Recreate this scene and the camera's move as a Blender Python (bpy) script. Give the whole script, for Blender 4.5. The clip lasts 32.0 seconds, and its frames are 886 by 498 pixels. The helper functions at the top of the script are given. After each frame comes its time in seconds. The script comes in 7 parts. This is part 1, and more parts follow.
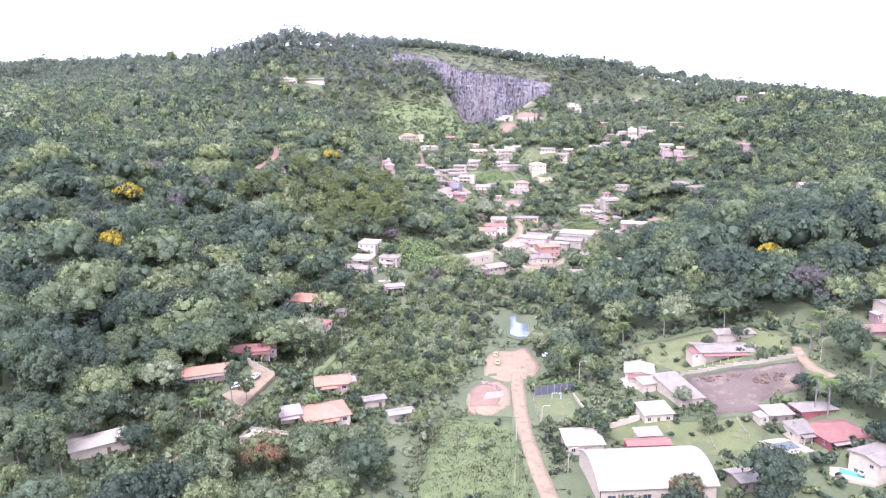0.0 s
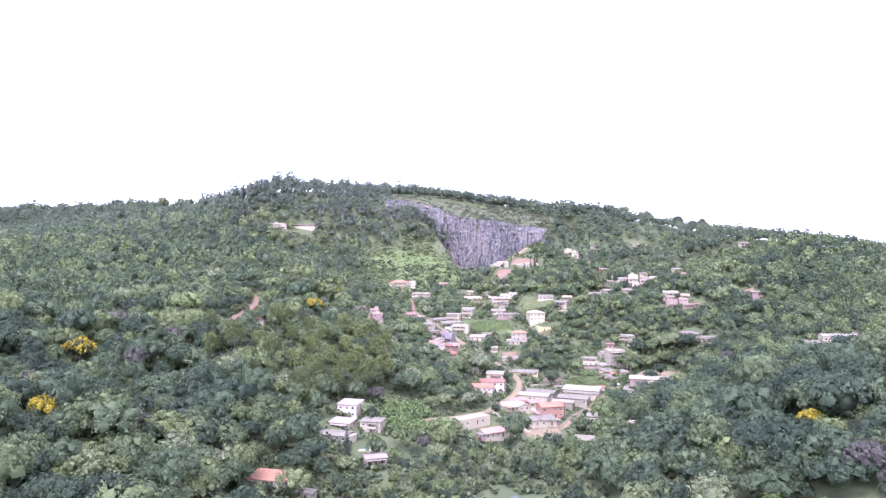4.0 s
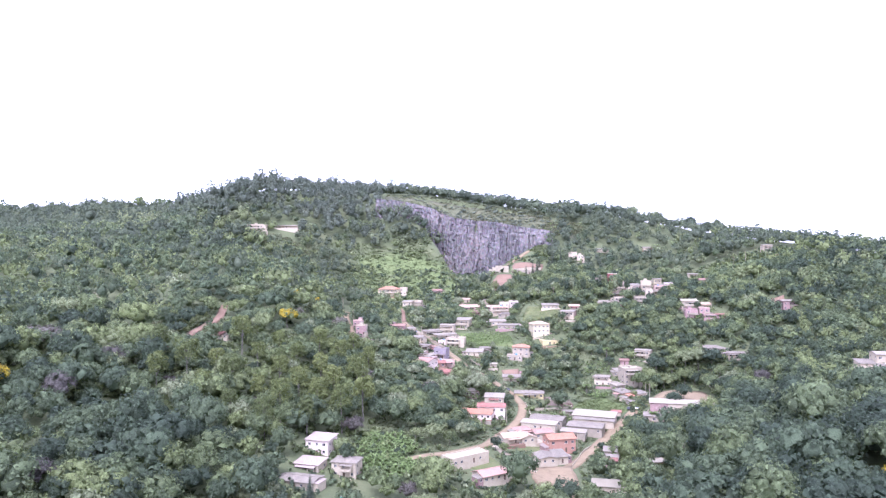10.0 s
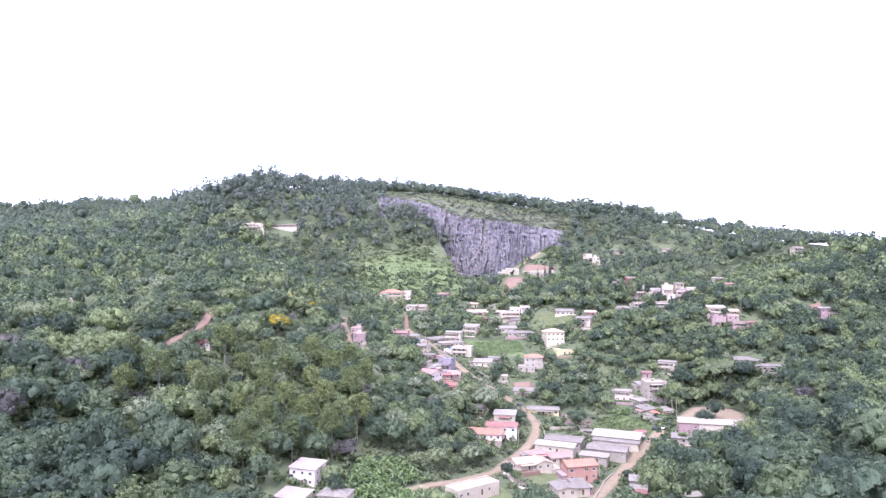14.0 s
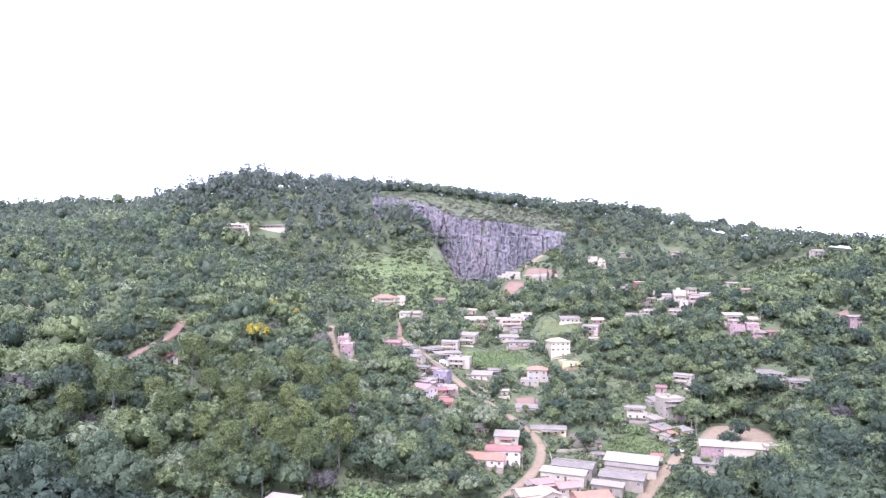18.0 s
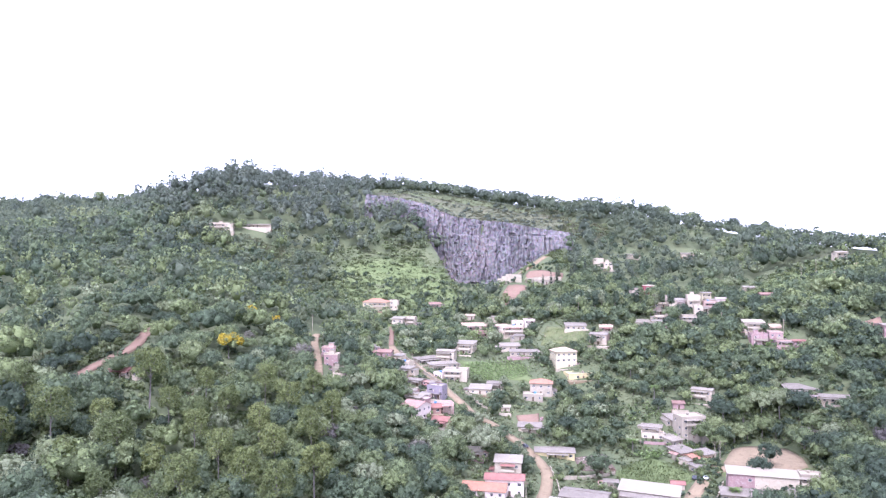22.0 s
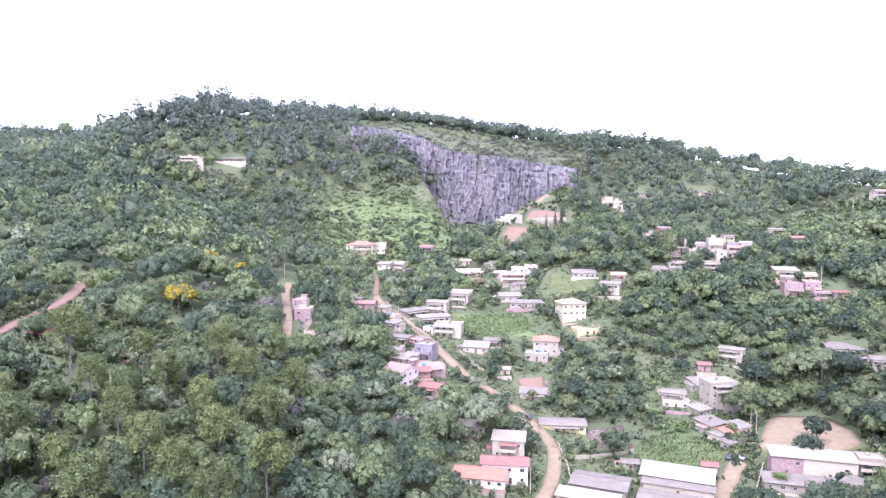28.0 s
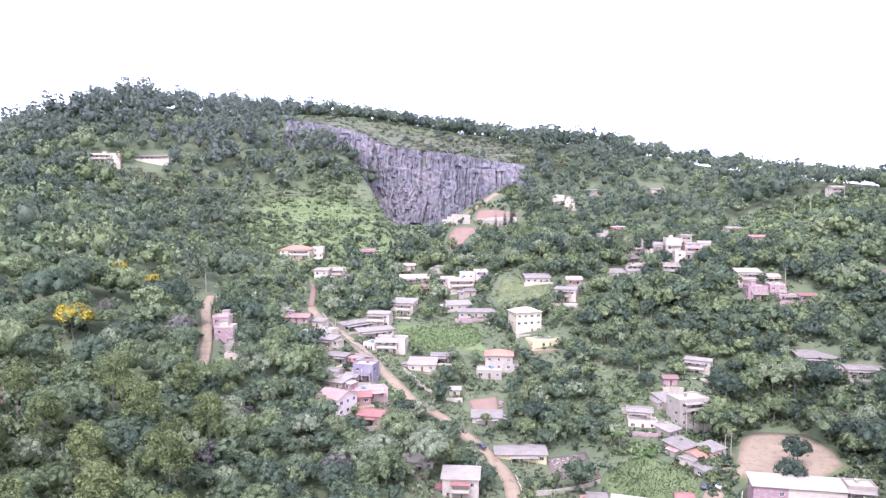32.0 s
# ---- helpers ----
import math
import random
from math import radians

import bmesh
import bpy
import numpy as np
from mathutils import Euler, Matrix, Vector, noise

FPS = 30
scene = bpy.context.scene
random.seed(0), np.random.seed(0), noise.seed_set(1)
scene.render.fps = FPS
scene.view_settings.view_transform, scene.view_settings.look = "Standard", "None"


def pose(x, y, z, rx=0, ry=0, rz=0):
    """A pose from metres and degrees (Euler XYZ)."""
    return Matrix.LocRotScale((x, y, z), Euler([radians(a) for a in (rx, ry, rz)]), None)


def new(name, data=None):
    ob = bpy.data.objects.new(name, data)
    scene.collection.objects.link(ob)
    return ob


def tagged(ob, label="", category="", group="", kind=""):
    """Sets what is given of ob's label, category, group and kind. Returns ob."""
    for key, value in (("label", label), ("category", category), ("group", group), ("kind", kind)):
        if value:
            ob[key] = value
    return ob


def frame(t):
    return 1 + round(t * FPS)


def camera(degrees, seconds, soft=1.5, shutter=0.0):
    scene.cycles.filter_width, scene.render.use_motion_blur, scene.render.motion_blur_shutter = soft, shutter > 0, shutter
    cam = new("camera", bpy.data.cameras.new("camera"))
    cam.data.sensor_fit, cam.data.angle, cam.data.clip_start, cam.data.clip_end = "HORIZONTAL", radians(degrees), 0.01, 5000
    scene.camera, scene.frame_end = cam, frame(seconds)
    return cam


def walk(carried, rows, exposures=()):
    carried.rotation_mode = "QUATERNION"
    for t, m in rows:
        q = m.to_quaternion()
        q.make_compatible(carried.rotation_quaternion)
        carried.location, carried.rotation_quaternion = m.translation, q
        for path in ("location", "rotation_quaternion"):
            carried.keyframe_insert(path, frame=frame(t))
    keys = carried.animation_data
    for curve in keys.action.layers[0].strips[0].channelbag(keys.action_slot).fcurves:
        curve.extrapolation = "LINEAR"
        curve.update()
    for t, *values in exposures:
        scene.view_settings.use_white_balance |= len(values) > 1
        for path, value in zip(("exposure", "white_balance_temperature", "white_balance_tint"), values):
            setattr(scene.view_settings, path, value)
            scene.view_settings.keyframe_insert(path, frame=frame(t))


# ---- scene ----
import itertools

cam = camera(64.64, 32.0, soft=1.25)
PATH = [
    (0, pose(0.00, 0.00, 90.00, 78.597, 0.289, -0.000)),
    (0.5, pose(0.22, 4.88, 90.24, 78.586, 0.165, -0.008)),
    (1, pose(0.49, 9.64, 90.44, 81.082, 0.191, -0.086)),
    (1.5, pose(0.88, 14.12, 90.53, 84.261, 0.143, -0.139)),
    (2, pose(1.29, 18.48, 90.57, 85.083, 0.183, -0.170)),
    (2.5, pose(1.67, 22.92, 90.63, 87.359, 0.198, -0.217)),
    (3, pose(2.05, 27.48, 90.70, 87.421, 0.248, -0.258)),
    (3.5, pose(2.45, 32.26, 90.79, 90.206, 0.240, -0.324)),
    (5.5, pose(3.96, 51.75, 91.16, 90.361, 0.320, -0.424)),
    (6, pose(4.30, 56.59, 91.23, 90.373, 0.229, -0.424)),
    (8, pose(5.65, 76.07, 91.54, 90.476, 0.219, -0.506)),
    (10, pose(6.83, 95.94, 91.79, 90.516, 0.269, -0.525)),
    (10.5, pose(7.08, 100.78, 91.84, 90.513, 0.147, 0.181)),
    (13, pose(8.06, 124.45, 92.14, 90.547, 0.083, 0.148)),
    (14.5, pose(8.57, 138.19, 92.27, 90.601, 0.006, 0.109)),
    (16.5, pose(9.30, 155.92, 92.37, 90.669, -0.012, 0.039)),
    (19, pose(9.96, 177.99, 93.13, 90.795, -0.102, -0.091)),
    (21, pose(11.06, 195.95, 93.61, 90.795, -0.129, -0.146)),
    (23, pose(12.08, 213.88, 93.58, 90.878, -0.174, -0.192)),
    (23.5, pose(12.36, 218.30, 93.47, 91.124, -0.163, -0.242)),
    (24, pose(12.61, 222.59, 93.30, 91.933, -0.162, -0.290)),
    (24.5, pose(12.83, 226.70, 93.11, 93.505, -0.196, -0.350)),
    (25, pose(13.09, 230.81, 92.98, 93.320, -0.189, -0.363)),
    (25.5, pose(13.33, 235.03, 92.95, 90.011, -0.204, -0.314)),
    (26, pose(13.56, 239.44, 93.07, 85.894, -0.207, -0.265)),
    (26.5, pose(13.75, 243.72, 93.25, 85.848, -0.267, -0.275)),
    (28.5, pose(14.53, 259.99, 94.09, 85.664, -0.313, -0.688)),
    (29, pose(14.82, 263.84, 94.38, 85.607, -0.314, -1.319)),
    (29.5, pose(15.06, 267.74, 94.68, 85.589, -0.221, -1.329)),
    (30, pose(15.32, 271.65, 94.95, 85.564, -0.126, -2.355)),
    (30.5, pose(15.57, 275.52, 95.15, 85.537, -0.162, -2.405)),
    (31, pose(15.83, 279.43, 95.29, 85.516, -0.111, -2.430)),
    (31.5, pose(16.21, 283.44, 95.38, 85.501, -0.065, -3.248)),
    (32, pose(16.54, 287.52, 95.43, 85.475, 0.115, -4.905)),
]
walk(cam, PATH, [(0, 2.32, 5370, 37), (3, 2.26, 5330, 37), (6, 2.03, 5220, 36), (9, 2.1, 5240, 36), (22, 2.14, 5240, 35), (24, 2.08, 5230, 35), (25, 1.68, 5200, 35), (26, 1.87, 5240, 35), (29, 2.28, 5270, 36), (32, 2.16, 5280, 36)])

# ---- light: bright overcast sky with a broad, soft sun ----
SUN_ELEVATION, SUN_AZIMUTH = 58.0, 200.0
world = bpy.data.worlds.new("world")
scene.world = world
world.use_nodes = True
wn, wl = world.node_tree.nodes, world.node_tree.links
sky = wn.new("ShaderNodeTexSky")
sky.sky_type, sky.sun_disc = "NISHITA", False
sky.sun_elevation, sky.sun_rotation = radians(SUN_ELEVATION), radians(SUN_AZIMUTH)
sky.air_density, sky.dust_density, sky.ozone_density = 1.0, 1.2, 1.0
pale = wn.new("ShaderNodeHueSaturation")
pale.inputs["Saturation"].default_value = 0.12
pale.inputs["Value"].default_value = 1.0
wl.new(sky.outputs["Color"], pale.inputs["Color"])
wl.new(pale.outputs["Color"], wn["Background"].inputs["Color"])
wn["Background"].inputs["Strength"].default_value = 0.15
sun = new("sun", bpy.data.lights.new("sun", "SUN"))
sun.data.energy, sun.data.angle, sun.data.color = 1.2, radians(24), (1.0, 0.95, 0.86)
sun.rotation_euler = (radians(90 - SUN_ELEVATION), 0, radians(180 - SUN_AZIMUTH))


# ---- materials ----
def node_material(name):
    m = bpy.data.materials.new(name)
    m.use_nodes = True
    n, l = m.node_tree.nodes, m.node_tree.links
    return m, n, l, n["Principled BSDF"]


def surface(name, colours, scale=0.4, fine=6.0, rough=0.85, bump=0.25, bump_scale=3.0, metal=0.0, random_tone=0.0, stain=None):
    """A worn surface: two scales of noise between the given colours, grain in the relief, an optional stain colour."""
    m, n, l, bsdf = node_material(name)
    co = n.new("ShaderNodeTexCoord")
    big, small = n.new("ShaderNodeTexNoise"), n.new("ShaderNodeTexNoise")
    big.inputs["Scale"].default_value, big.inputs["Detail"].default_value = scale, 6
    small.inputs["Scale"].default_value, small.inputs["Detail"].default_value = fine, 4
    geo = n.new("ShaderNodeNewGeometry")
    for tex in (big, small):
        l.new(geo.outputs["Position"], tex.inputs["Vector"])
    mixf = n.new("ShaderNodeMath")
    mixf.operation = "MULTIPLY_ADD"
    l.new(small.outputs["Fac"], mixf.inputs[0])
    mixf.inputs[1].default_value = 0.45
    add = n.new("ShaderNodeMath")
    add.operation = "MULTIPLY_ADD"
    l.new(big.outputs["Fac"], add.inputs[0])
    add.inputs[1].default_value, add.inputs[2].default_value = 0.75, -0.1
    l.new(add.outputs[0], mixf.inputs[2])
    ramp = n.new("ShaderNodeValToRGB")
    els = ramp.color_ramp.elements
    while len(els) < len(colours):
        els.new(0.5)
    for i, c in enumerate(colours):
        els[i].position = 0.22 + 0.56 * i / max(1, len(colours) - 1)
        els[i].color = (*c, 1)
    l.new(mixf.outputs[0], ramp.inputs["Fac"])
    colour = ramp.outputs["Color"]
    if stain:
        st = n.new("ShaderNodeTexNoise")
        st.inputs["Scale"].default_value, st.inputs["Detail"].default_value, st.inputs["Roughness"].default_value = scale * 2.3, 8, 0.7
        l.new(geo.outputs["Position"], st.inputs["Vector"])
        sr = n.new("ShaderNodeValToRGB")
        sr.color_ramp.elements[0].position, sr.color_ramp.elements[1].position = 0.52, 0.72
        l.new(st.outputs["Fac"], sr.inputs["Fac"])
        mx = n.new("ShaderNodeMixRGB")
        l.new(sr.outputs["Color"], mx.inputs["Fac"])
        l.new(colour, mx.inputs["Color1"])
        mx.inputs["Color2"].default_value = (*stain, 1)
        colour = mx.outputs["Color"]
    if random_tone:
        info, hs = n.new("ShaderNodeObjectInfo"), n.new("ShaderNodeHueSaturation")
        mr = n.new("ShaderNodeMapRange")
        mr.inputs["To Min"].default_value, mr.inputs["To Max"].default_value = 1 - random_tone, 1 + random_tone
        l.new(info.outputs["Random"], mr.inputs["Value"])
        l.new(mr.outputs["Result"], hs.inputs["Value"])
        l.new(colour, hs.inputs["Color"])
        colour = hs.outputs["Color"]
    l.new(colour, bsdf.inputs["Base Color"])
    bsdf.inputs["Roughness"].default_value, bsdf.inputs["Metallic"].default_value = rough, metal
    if bump:
        bt, b = n.new("ShaderNodeTexNoise"), n.new("ShaderNodeBump")
        bt.inputs["Scale"].default_value, bt.inputs["Detail"].default_value = bump_scale, 8
        l.new(geo.outputs["Position"], bt.inputs["Vector"])
        b.inputs["Strength"].default_value, b.inputs["Distance"].default_value = bump, 0.3
        l.new(bt.outputs["Fac"], b.inputs["Height"])
        l.new(b.outputs["Normal"], bsdf.inputs["Normal"])
    return m


def ribbed(name, colours, pitch, rough=0.5, metal=0.0, stain=None, depth=0.06):
    """A roof sheet or tiled slope with ribs running down it (local x repeats every pitch metres)."""
    m = surface(name, colours, 0.35, 4.0, rough, 0.0, metal=metal, random_tone=0.12, stain=stain)
    n, l = m.node_tree.nodes, m.node_tree.links
    co, wave, b = n.new("ShaderNodeTexCoord"), n.new("ShaderNodeTexWave"), n.new("ShaderNodeBump")
    wave.wave_type, wave.bands_direction = "BANDS", "X"
    wave.inputs["Scale"].default_value = 0.314 / pitch
    wave.inputs["Distortion"].default_value = 0.2
    l.new(co.outputs["Object"], wave.inputs["Vector"])
    b.inputs["Strength"].default_value, b.inputs["Distance"].default_value = 0.7, depth
    l.new(wave.outputs["Fac"], b.inputs["Height"])
    l.new(b.outputs["Normal"], n["Principled BSDF"].inputs["Normal"])
    return m


def foliage(name, tones, by_object=False, translucent=0.5, grain=(0.58, 1.55)):
    """Leaves: each plant takes its own tone from the row of colours, each tuft differs a little."""
    m, n, l, bsdf = node_material(name)
    geo, tex = n.new("ShaderNodeNewGeometry"), n.new("ShaderNodeTexNoise")
    tex.inputs["Scale"].default_value, tex.inputs["Detail"].default_value = 0.6, 4
    l.new(geo.outputs["Position"], tex.inputs["Vector"])
    if by_object:
        tone = n.new("ShaderNodeObjectInfo").outputs["Random"]
    else:
        at = n.new("ShaderNodeAttribute")
        at.attribute_name = "tint"
        tone = at.outputs["Fac"]
    steps = ((tone, 0.95, -0.03), (geo.outputs["Random Per Island"], 0.07, None), (tex.outputs["Fac"], 0.1, None))
    last = None
    for source, k, c in steps:
        ma = n.new("ShaderNodeMath")
        ma.operation = "MULTIPLY_ADD"
        l.new(source, ma.inputs[0])
        ma.inputs[1].default_value = k
        if last is None:
            ma.inputs[2].default_value = c
        else:
            l.new(last, ma.inputs[2])
        last = ma.outputs[0]
    ramp = n.new("ShaderNodeValToRGB")
    els = ramp.color_ramp.elements
    while len(els) < len(tones):
        els.new(0.5)
    for i, c in enumerate(tones):
        els[i].position, els[i].color = 0.08 + 0.9 * i / (len(tones) - 1), (*c, 1)
    l.new(last, ramp.inputs["Fac"])
    mr, hs = n.new("ShaderNodeMapRange"), n.new("ShaderNodeHueSaturation")
    mr.inputs["From Min"].default_value, mr.inputs["From Max"].default_value = 0.3, 0.7
    mr.inputs["To Min"].default_value, mr.inputs["To Max"].default_value = grain
    leafy, half = n.new("ShaderNodeTexNoise"), n.new("ShaderNodeMath")
    leafy.inputs["Scale"].default_value, leafy.inputs["Detail"].default_value, leafy.inputs["Roughness"].default_value = 2.2, 5, 0.8
    l.new(geo.outputs["Position"], leafy.inputs["Vector"])
    half.operation = "MULTIPLY_ADD"
    half.inputs[1].default_value = 0.3
    l.new(geo.outputs["Random Per Island"], half.inputs[0])
    low = n.new("ShaderNodeMath")
    low.operation, low.inputs[1].default_value = "SUBTRACT", 0.15
    l.new(leafy.outputs["Fac"], low.inputs[0])
    l.new(low.outputs[0], half.inputs[2])
    l.new(half.outputs[0], mr.inputs["Value"])
    relief_bump = n.new("ShaderNodeBump")
    relief_bump.inputs["Strength"].default_value, relief_bump.inputs["Distance"].default_value = 0.6, 0.35
    l.new(leafy.outputs["Fac"], relief_bump.inputs["Height"])
    l.new(relief_bump.outputs["Normal"], bsdf.inputs["Normal"])
    l.new(mr.outputs["Result"], hs.inputs["Value"])
    l.new(ramp.outputs["Color"], hs.inputs["Color"])
    colour = hs.outputs["Color"]
    l.new(colour, bsdf.inputs["Base Color"])
    bsdf.inputs["Roughness"].default_value = 0.6
    bsdf.inputs["Specular IOR Level"].default_value = 0.22
    tr, mx = n.new("ShaderNodeBsdfTranslucent"), n.new("ShaderNodeMixShader")
    l.new(colour, tr.inputs["Color"])
    mx.inputs[0].default_value = translucent
    l.new(bsdf.outputs[0], mx.inputs[1])
    l.new(tr.outputs[0], mx.inputs[2])
    l.new(mx.outputs[0], n["Material Output"].inputs["Surface"])
    return m


TREE_TONES = [(0.07, 0.096, 0.063), (0.1, 0.134, 0.079), (0.134, 0.172, 0.092), (0.17, 0.21, 0.098), (0.215, 0.256, 0.108), (0.25, 0.28, 0.165)]
M = {
    "white": surface("white_render", [(0.350, 0.297, 0.217), (0.487, 0.418, 0.307)], 0.5, 5, 0.9, 0.1, random_tone=0.06, stain=(0.331, 0.271, 0.184)),
    "cream": surface("cream_render", [(0.4, 0.345, 0.22), (0.49, 0.43, 0.285)], 0.5, 5, 0.9, 0.1, stain=(0.38, 0.33, 0.24)),
    "greyrender": surface("bare_cement_render", [(0.221, 0.187, 0.142), (0.347, 0.302, 0.224)], 0.5, 5, 0.92, 0.2, random_tone=0.12, stain=(0.255, 0.218, 0.158)),
    "pink": surface("pale_pink_render", [(0.515, 0.420, 0.362), (0.618, 0.530, 0.460)], 0.5, 5, 0.9, 0.1, stain=(0.515, 0.420, 0.353)),
    "pinkpaint": surface("salmon_pink_paint", [(0.35, 0.235, 0.19), (0.45, 0.325, 0.265)], 0.5, 5, 0.88, 0.1, random_tone=0.1, stain=(0.515, 0.420, 0.353)),
    "red": surface("dark_red_paint", [(0.21, 0.055, 0.058), (0.29, 0.09, 0.092)], 0.5, 5, 0.85, 0.1, random_tone=0.1),
    "orangewall": surface("salmon_orange_render", [(0.31, 0.165, 0.115), (0.38, 0.22, 0.16)], 0.5, 5, 0.9, 0.1),
    "brick": surface("raw_red_block_wall", [(0.23, 0.145, 0.13), (0.32, 0.21, 0.19)], 0.6, 9, 0.92, 0.3, stain=(0.4, 0.36, 0.34)),
    "brown": surface("brown_render", [(0.2, 0.12, 0.09), (0.28, 0.17, 0.13)], 0.5, 5, 0.9, 0.1),
    "blueviolet": surface("blue_violet_paint", [(0.170, 0.147, 0.163), (0.259, 0.223, 0.239)], 0.5, 5, 0.9, 0.1),
    "yellow": surface("yellow_paint", [(0.42, 0.35, 0.17), (0.5, 0.42, 0.22)], 0.5, 5, 0.85, 0.1),
    "concrete": surface("weathered_concrete", [(0.267, 0.230, 0.163), (0.412, 0.360, 0.257)], 0.4, 6, 0.9, 0.2, stain=(0.222, 0.200, 0.144)),
    "dark": surface("dark_bitumen", [(0.05, 0.05, 0.055), (0.1, 0.1, 0.11)], 0.5, 5, 0.8, 0.1),
    "timber": surface("dark_timber", [(0.07, 0.045, 0.03), (0.14, 0.09, 0.06)], 1.0, 12, 0.8, 0.2),
    "glass": surface("window_glass", [(0.03, 0.035, 0.04), (0.05, 0.055, 0.06)], 1, 3, 0.12, 0.0),
    "frame": surface("grey_window_frame", [(0.420, 0.400, 0.372), (0.525, 0.500, 0.465)], 1, 5, 0.5, 0.0),
    "steel": surface("galvanised_steel", [(0.36, 0.37, 0.38), (0.5, 0.51, 0.52)], 1, 5, 0.45, 0.05, metal=0.6),
    "r_orange": ribbed("orange_clay_tiles", [(0.29, 0.133, 0.076), (0.375, 0.195, 0.122)], 0.22, 0.85, stain=(0.2, 0.105, 0.078)),
    "r_orangepale": ribbed("sun_bleached_clay_tiles", [(0.29, 0.165, 0.125), (0.39, 0.245, 0.195)], 0.22, 0.85, stain=(0.25, 0.155, 0.125)),
    "r_red": ribbed("faded_red_clay_tiles", [(0.19, 0.082, 0.062), (0.28, 0.135, 0.105)], 0.22, 0.85, stain=(0.16, 0.085, 0.075)),
    "r_brown": ribbed("brown_clay_tiles", [(0.17, 0.1, 0.08), (0.26, 0.16, 0.12)], 0.22, 0.85),
    "r_tilegrey": ribbed("grey_pink_tiles", [(0.324, 0.234, 0.164), (0.450, 0.339, 0.239)], 0.22, 0.85, stain=(0.225, 0.178, 0.122)),
    "r_pinkgrey": ribbed("pink_grey_fibre_cement", [(0.25, 0.2, 0.172), (0.36, 0.292, 0.25)], 0.18, 0.85, stain=(0.330, 0.280, 0.247)),
    "r_fibre": ribbed("weathered_fibre_cement_sheets", [(0.145, 0.125, 0.099), (0.260, 0.226, 0.177)], 0.18, 0.88, stain=(0.143, 0.117, 0.084)),
    "r_metal": ribbed("pale_metal_sheets", [(0.200, 0.175, 0.137), (0.307, 0.270, 0.208)], 0.25, 0.5, 0.1, stain=(0.191, 0.150, 0.104)),
    "r_white": ribbed("white_painted_sheets", [(0.245, 0.216, 0.16), (0.308, 0.272, 0.202)], 0.25, 0.6, stain=(0.253, 0.213, 0.148)),
    "tree": foliage("broadleaf_foliage", TREE_TONES),
    "olive_leaves": foliage("olive_eucalyptus_foliage", [(0.128, 0.158, 0.062), (0.165, 0.196, 0.07), (0.205, 0.235, 0.084)], True),
    "mauve_leaves": foliage("brown_mauve_foliage", [(0.12, 0.112, 0.1), (0.165, 0.15, 0.128), (0.19, 0.185, 0.14)]),
    # grey-green eucalyptus, its colour also paled and evened to imitate haze
    "hazed_hill_leaves": foliage("grey_green_hazed_foliage", [(0.14, 0.168, 0.126), (0.172, 0.202, 0.148), (0.205, 0.232, 0.164)], grain=(0.82, 1.2)),
    # far ridge: haze put into the leaf colour, cooler, with less grain
    "hazed_ridge_leaves": foliage("hazed_forest_foliage", [(0.11, 0.136, 0.095), (0.133, 0.163, 0.107), (0.157, 0.19, 0.115), (0.182, 0.212, 0.118)], grain=(0.82, 1.2)),
    "scrub_leaves": foliage("scrub_foliage", [(0.155, 0.19, 0.075), (0.2, 0.24, 0.082), (0.24, 0.28, 0.105), (0.265, 0.3, 0.155)], True),
    "conifer_needles": foliage("dark_conifer_needles", [(0.06, 0.078, 0.055), (0.085, 0.105, 0.068), (0.11, 0.13, 0.078)], True),
    "tree_solo": foliage("single_tree_foliage", TREE_TONES, True),
    "yellow_flowers": foliage("yellow_blossom", [(0.34, 0.26, 0.03), (0.46, 0.36, 0.04), (0.56, 0.46, 0.07)]),
    "red_flowers": foliage("orange_red_blossom", [(0.2, 0.11, 0.065), (0.28, 0.125, 0.07), (0.34, 0.17, 0.1)]),
    "grass": foliage("grass_blades", [(0.088, 0.114, 0.045), (0.12, 0.15, 0.056), (0.16, 0.188, 0.072)]),
    "weeds": foliage("roadside_weeds", [(0.07, 0.09, 0.048), (0.103, 0.126, 0.057), (0.142, 0.16, 0.074), (0.175, 0.165, 0.098)]),
    "dry_grass": foliage("dull_hill_grass", [(0.11, 0.125, 0.066), (0.15, 0.158, 0.082), (0.19, 0.182, 0.105)]),
    "banana": foliage("banana_leaves", [(0.09, 0.14, 0.04), (0.15, 0.21, 0.07), (0.24, 0.31, 0.13)]),
    "bark": surface("tree_bark", [(0.1, 0.085, 0.07), (0.22, 0.2, 0.17)], 1.0, 6, 0.95, 0.4),
    "soil": surface("undergrowth_and_soil", [(0.058, 0.072, 0.034), (0.085, 0.102, 0.044), (0.122, 0.13, 0.06)], 0.05, 0.9, 0.98, 0.6, 1.2),
    "dull_slope": surface("dull_grassy_slope", [(0.07, 0.078, 0.042), (0.1, 0.105, 0.056), (0.135, 0.125, 0.072)], 0.06, 0.8, 0.98, 0.8, 1.4, stain=(0.055, 0.065, 0.036)),
    "meadow": surface("rough_green_grass", [(0.073, 0.099, 0.034), (0.107, 0.138, 0.047), (0.146, 0.172, 0.065)], 0.08, 1.2, 0.98, 0.8, 1.8),
    "lawn": surface("short_lawn", [(0.072, 0.092, 0.033), (0.102, 0.12, 0.042), (0.145, 0.15, 0.056)], 0.15, 2.0, 0.95, 0.5, 3, stain=(0.165, 0.142, 0.078)),
    "dirt": surface("packed_dirt_road", [(0.181, 0.136, 0.079), (0.263, 0.199, 0.119)], 0.2, 2.5, 0.97, 0.3, 3, stain=(0.121, 0.084, 0.048)),
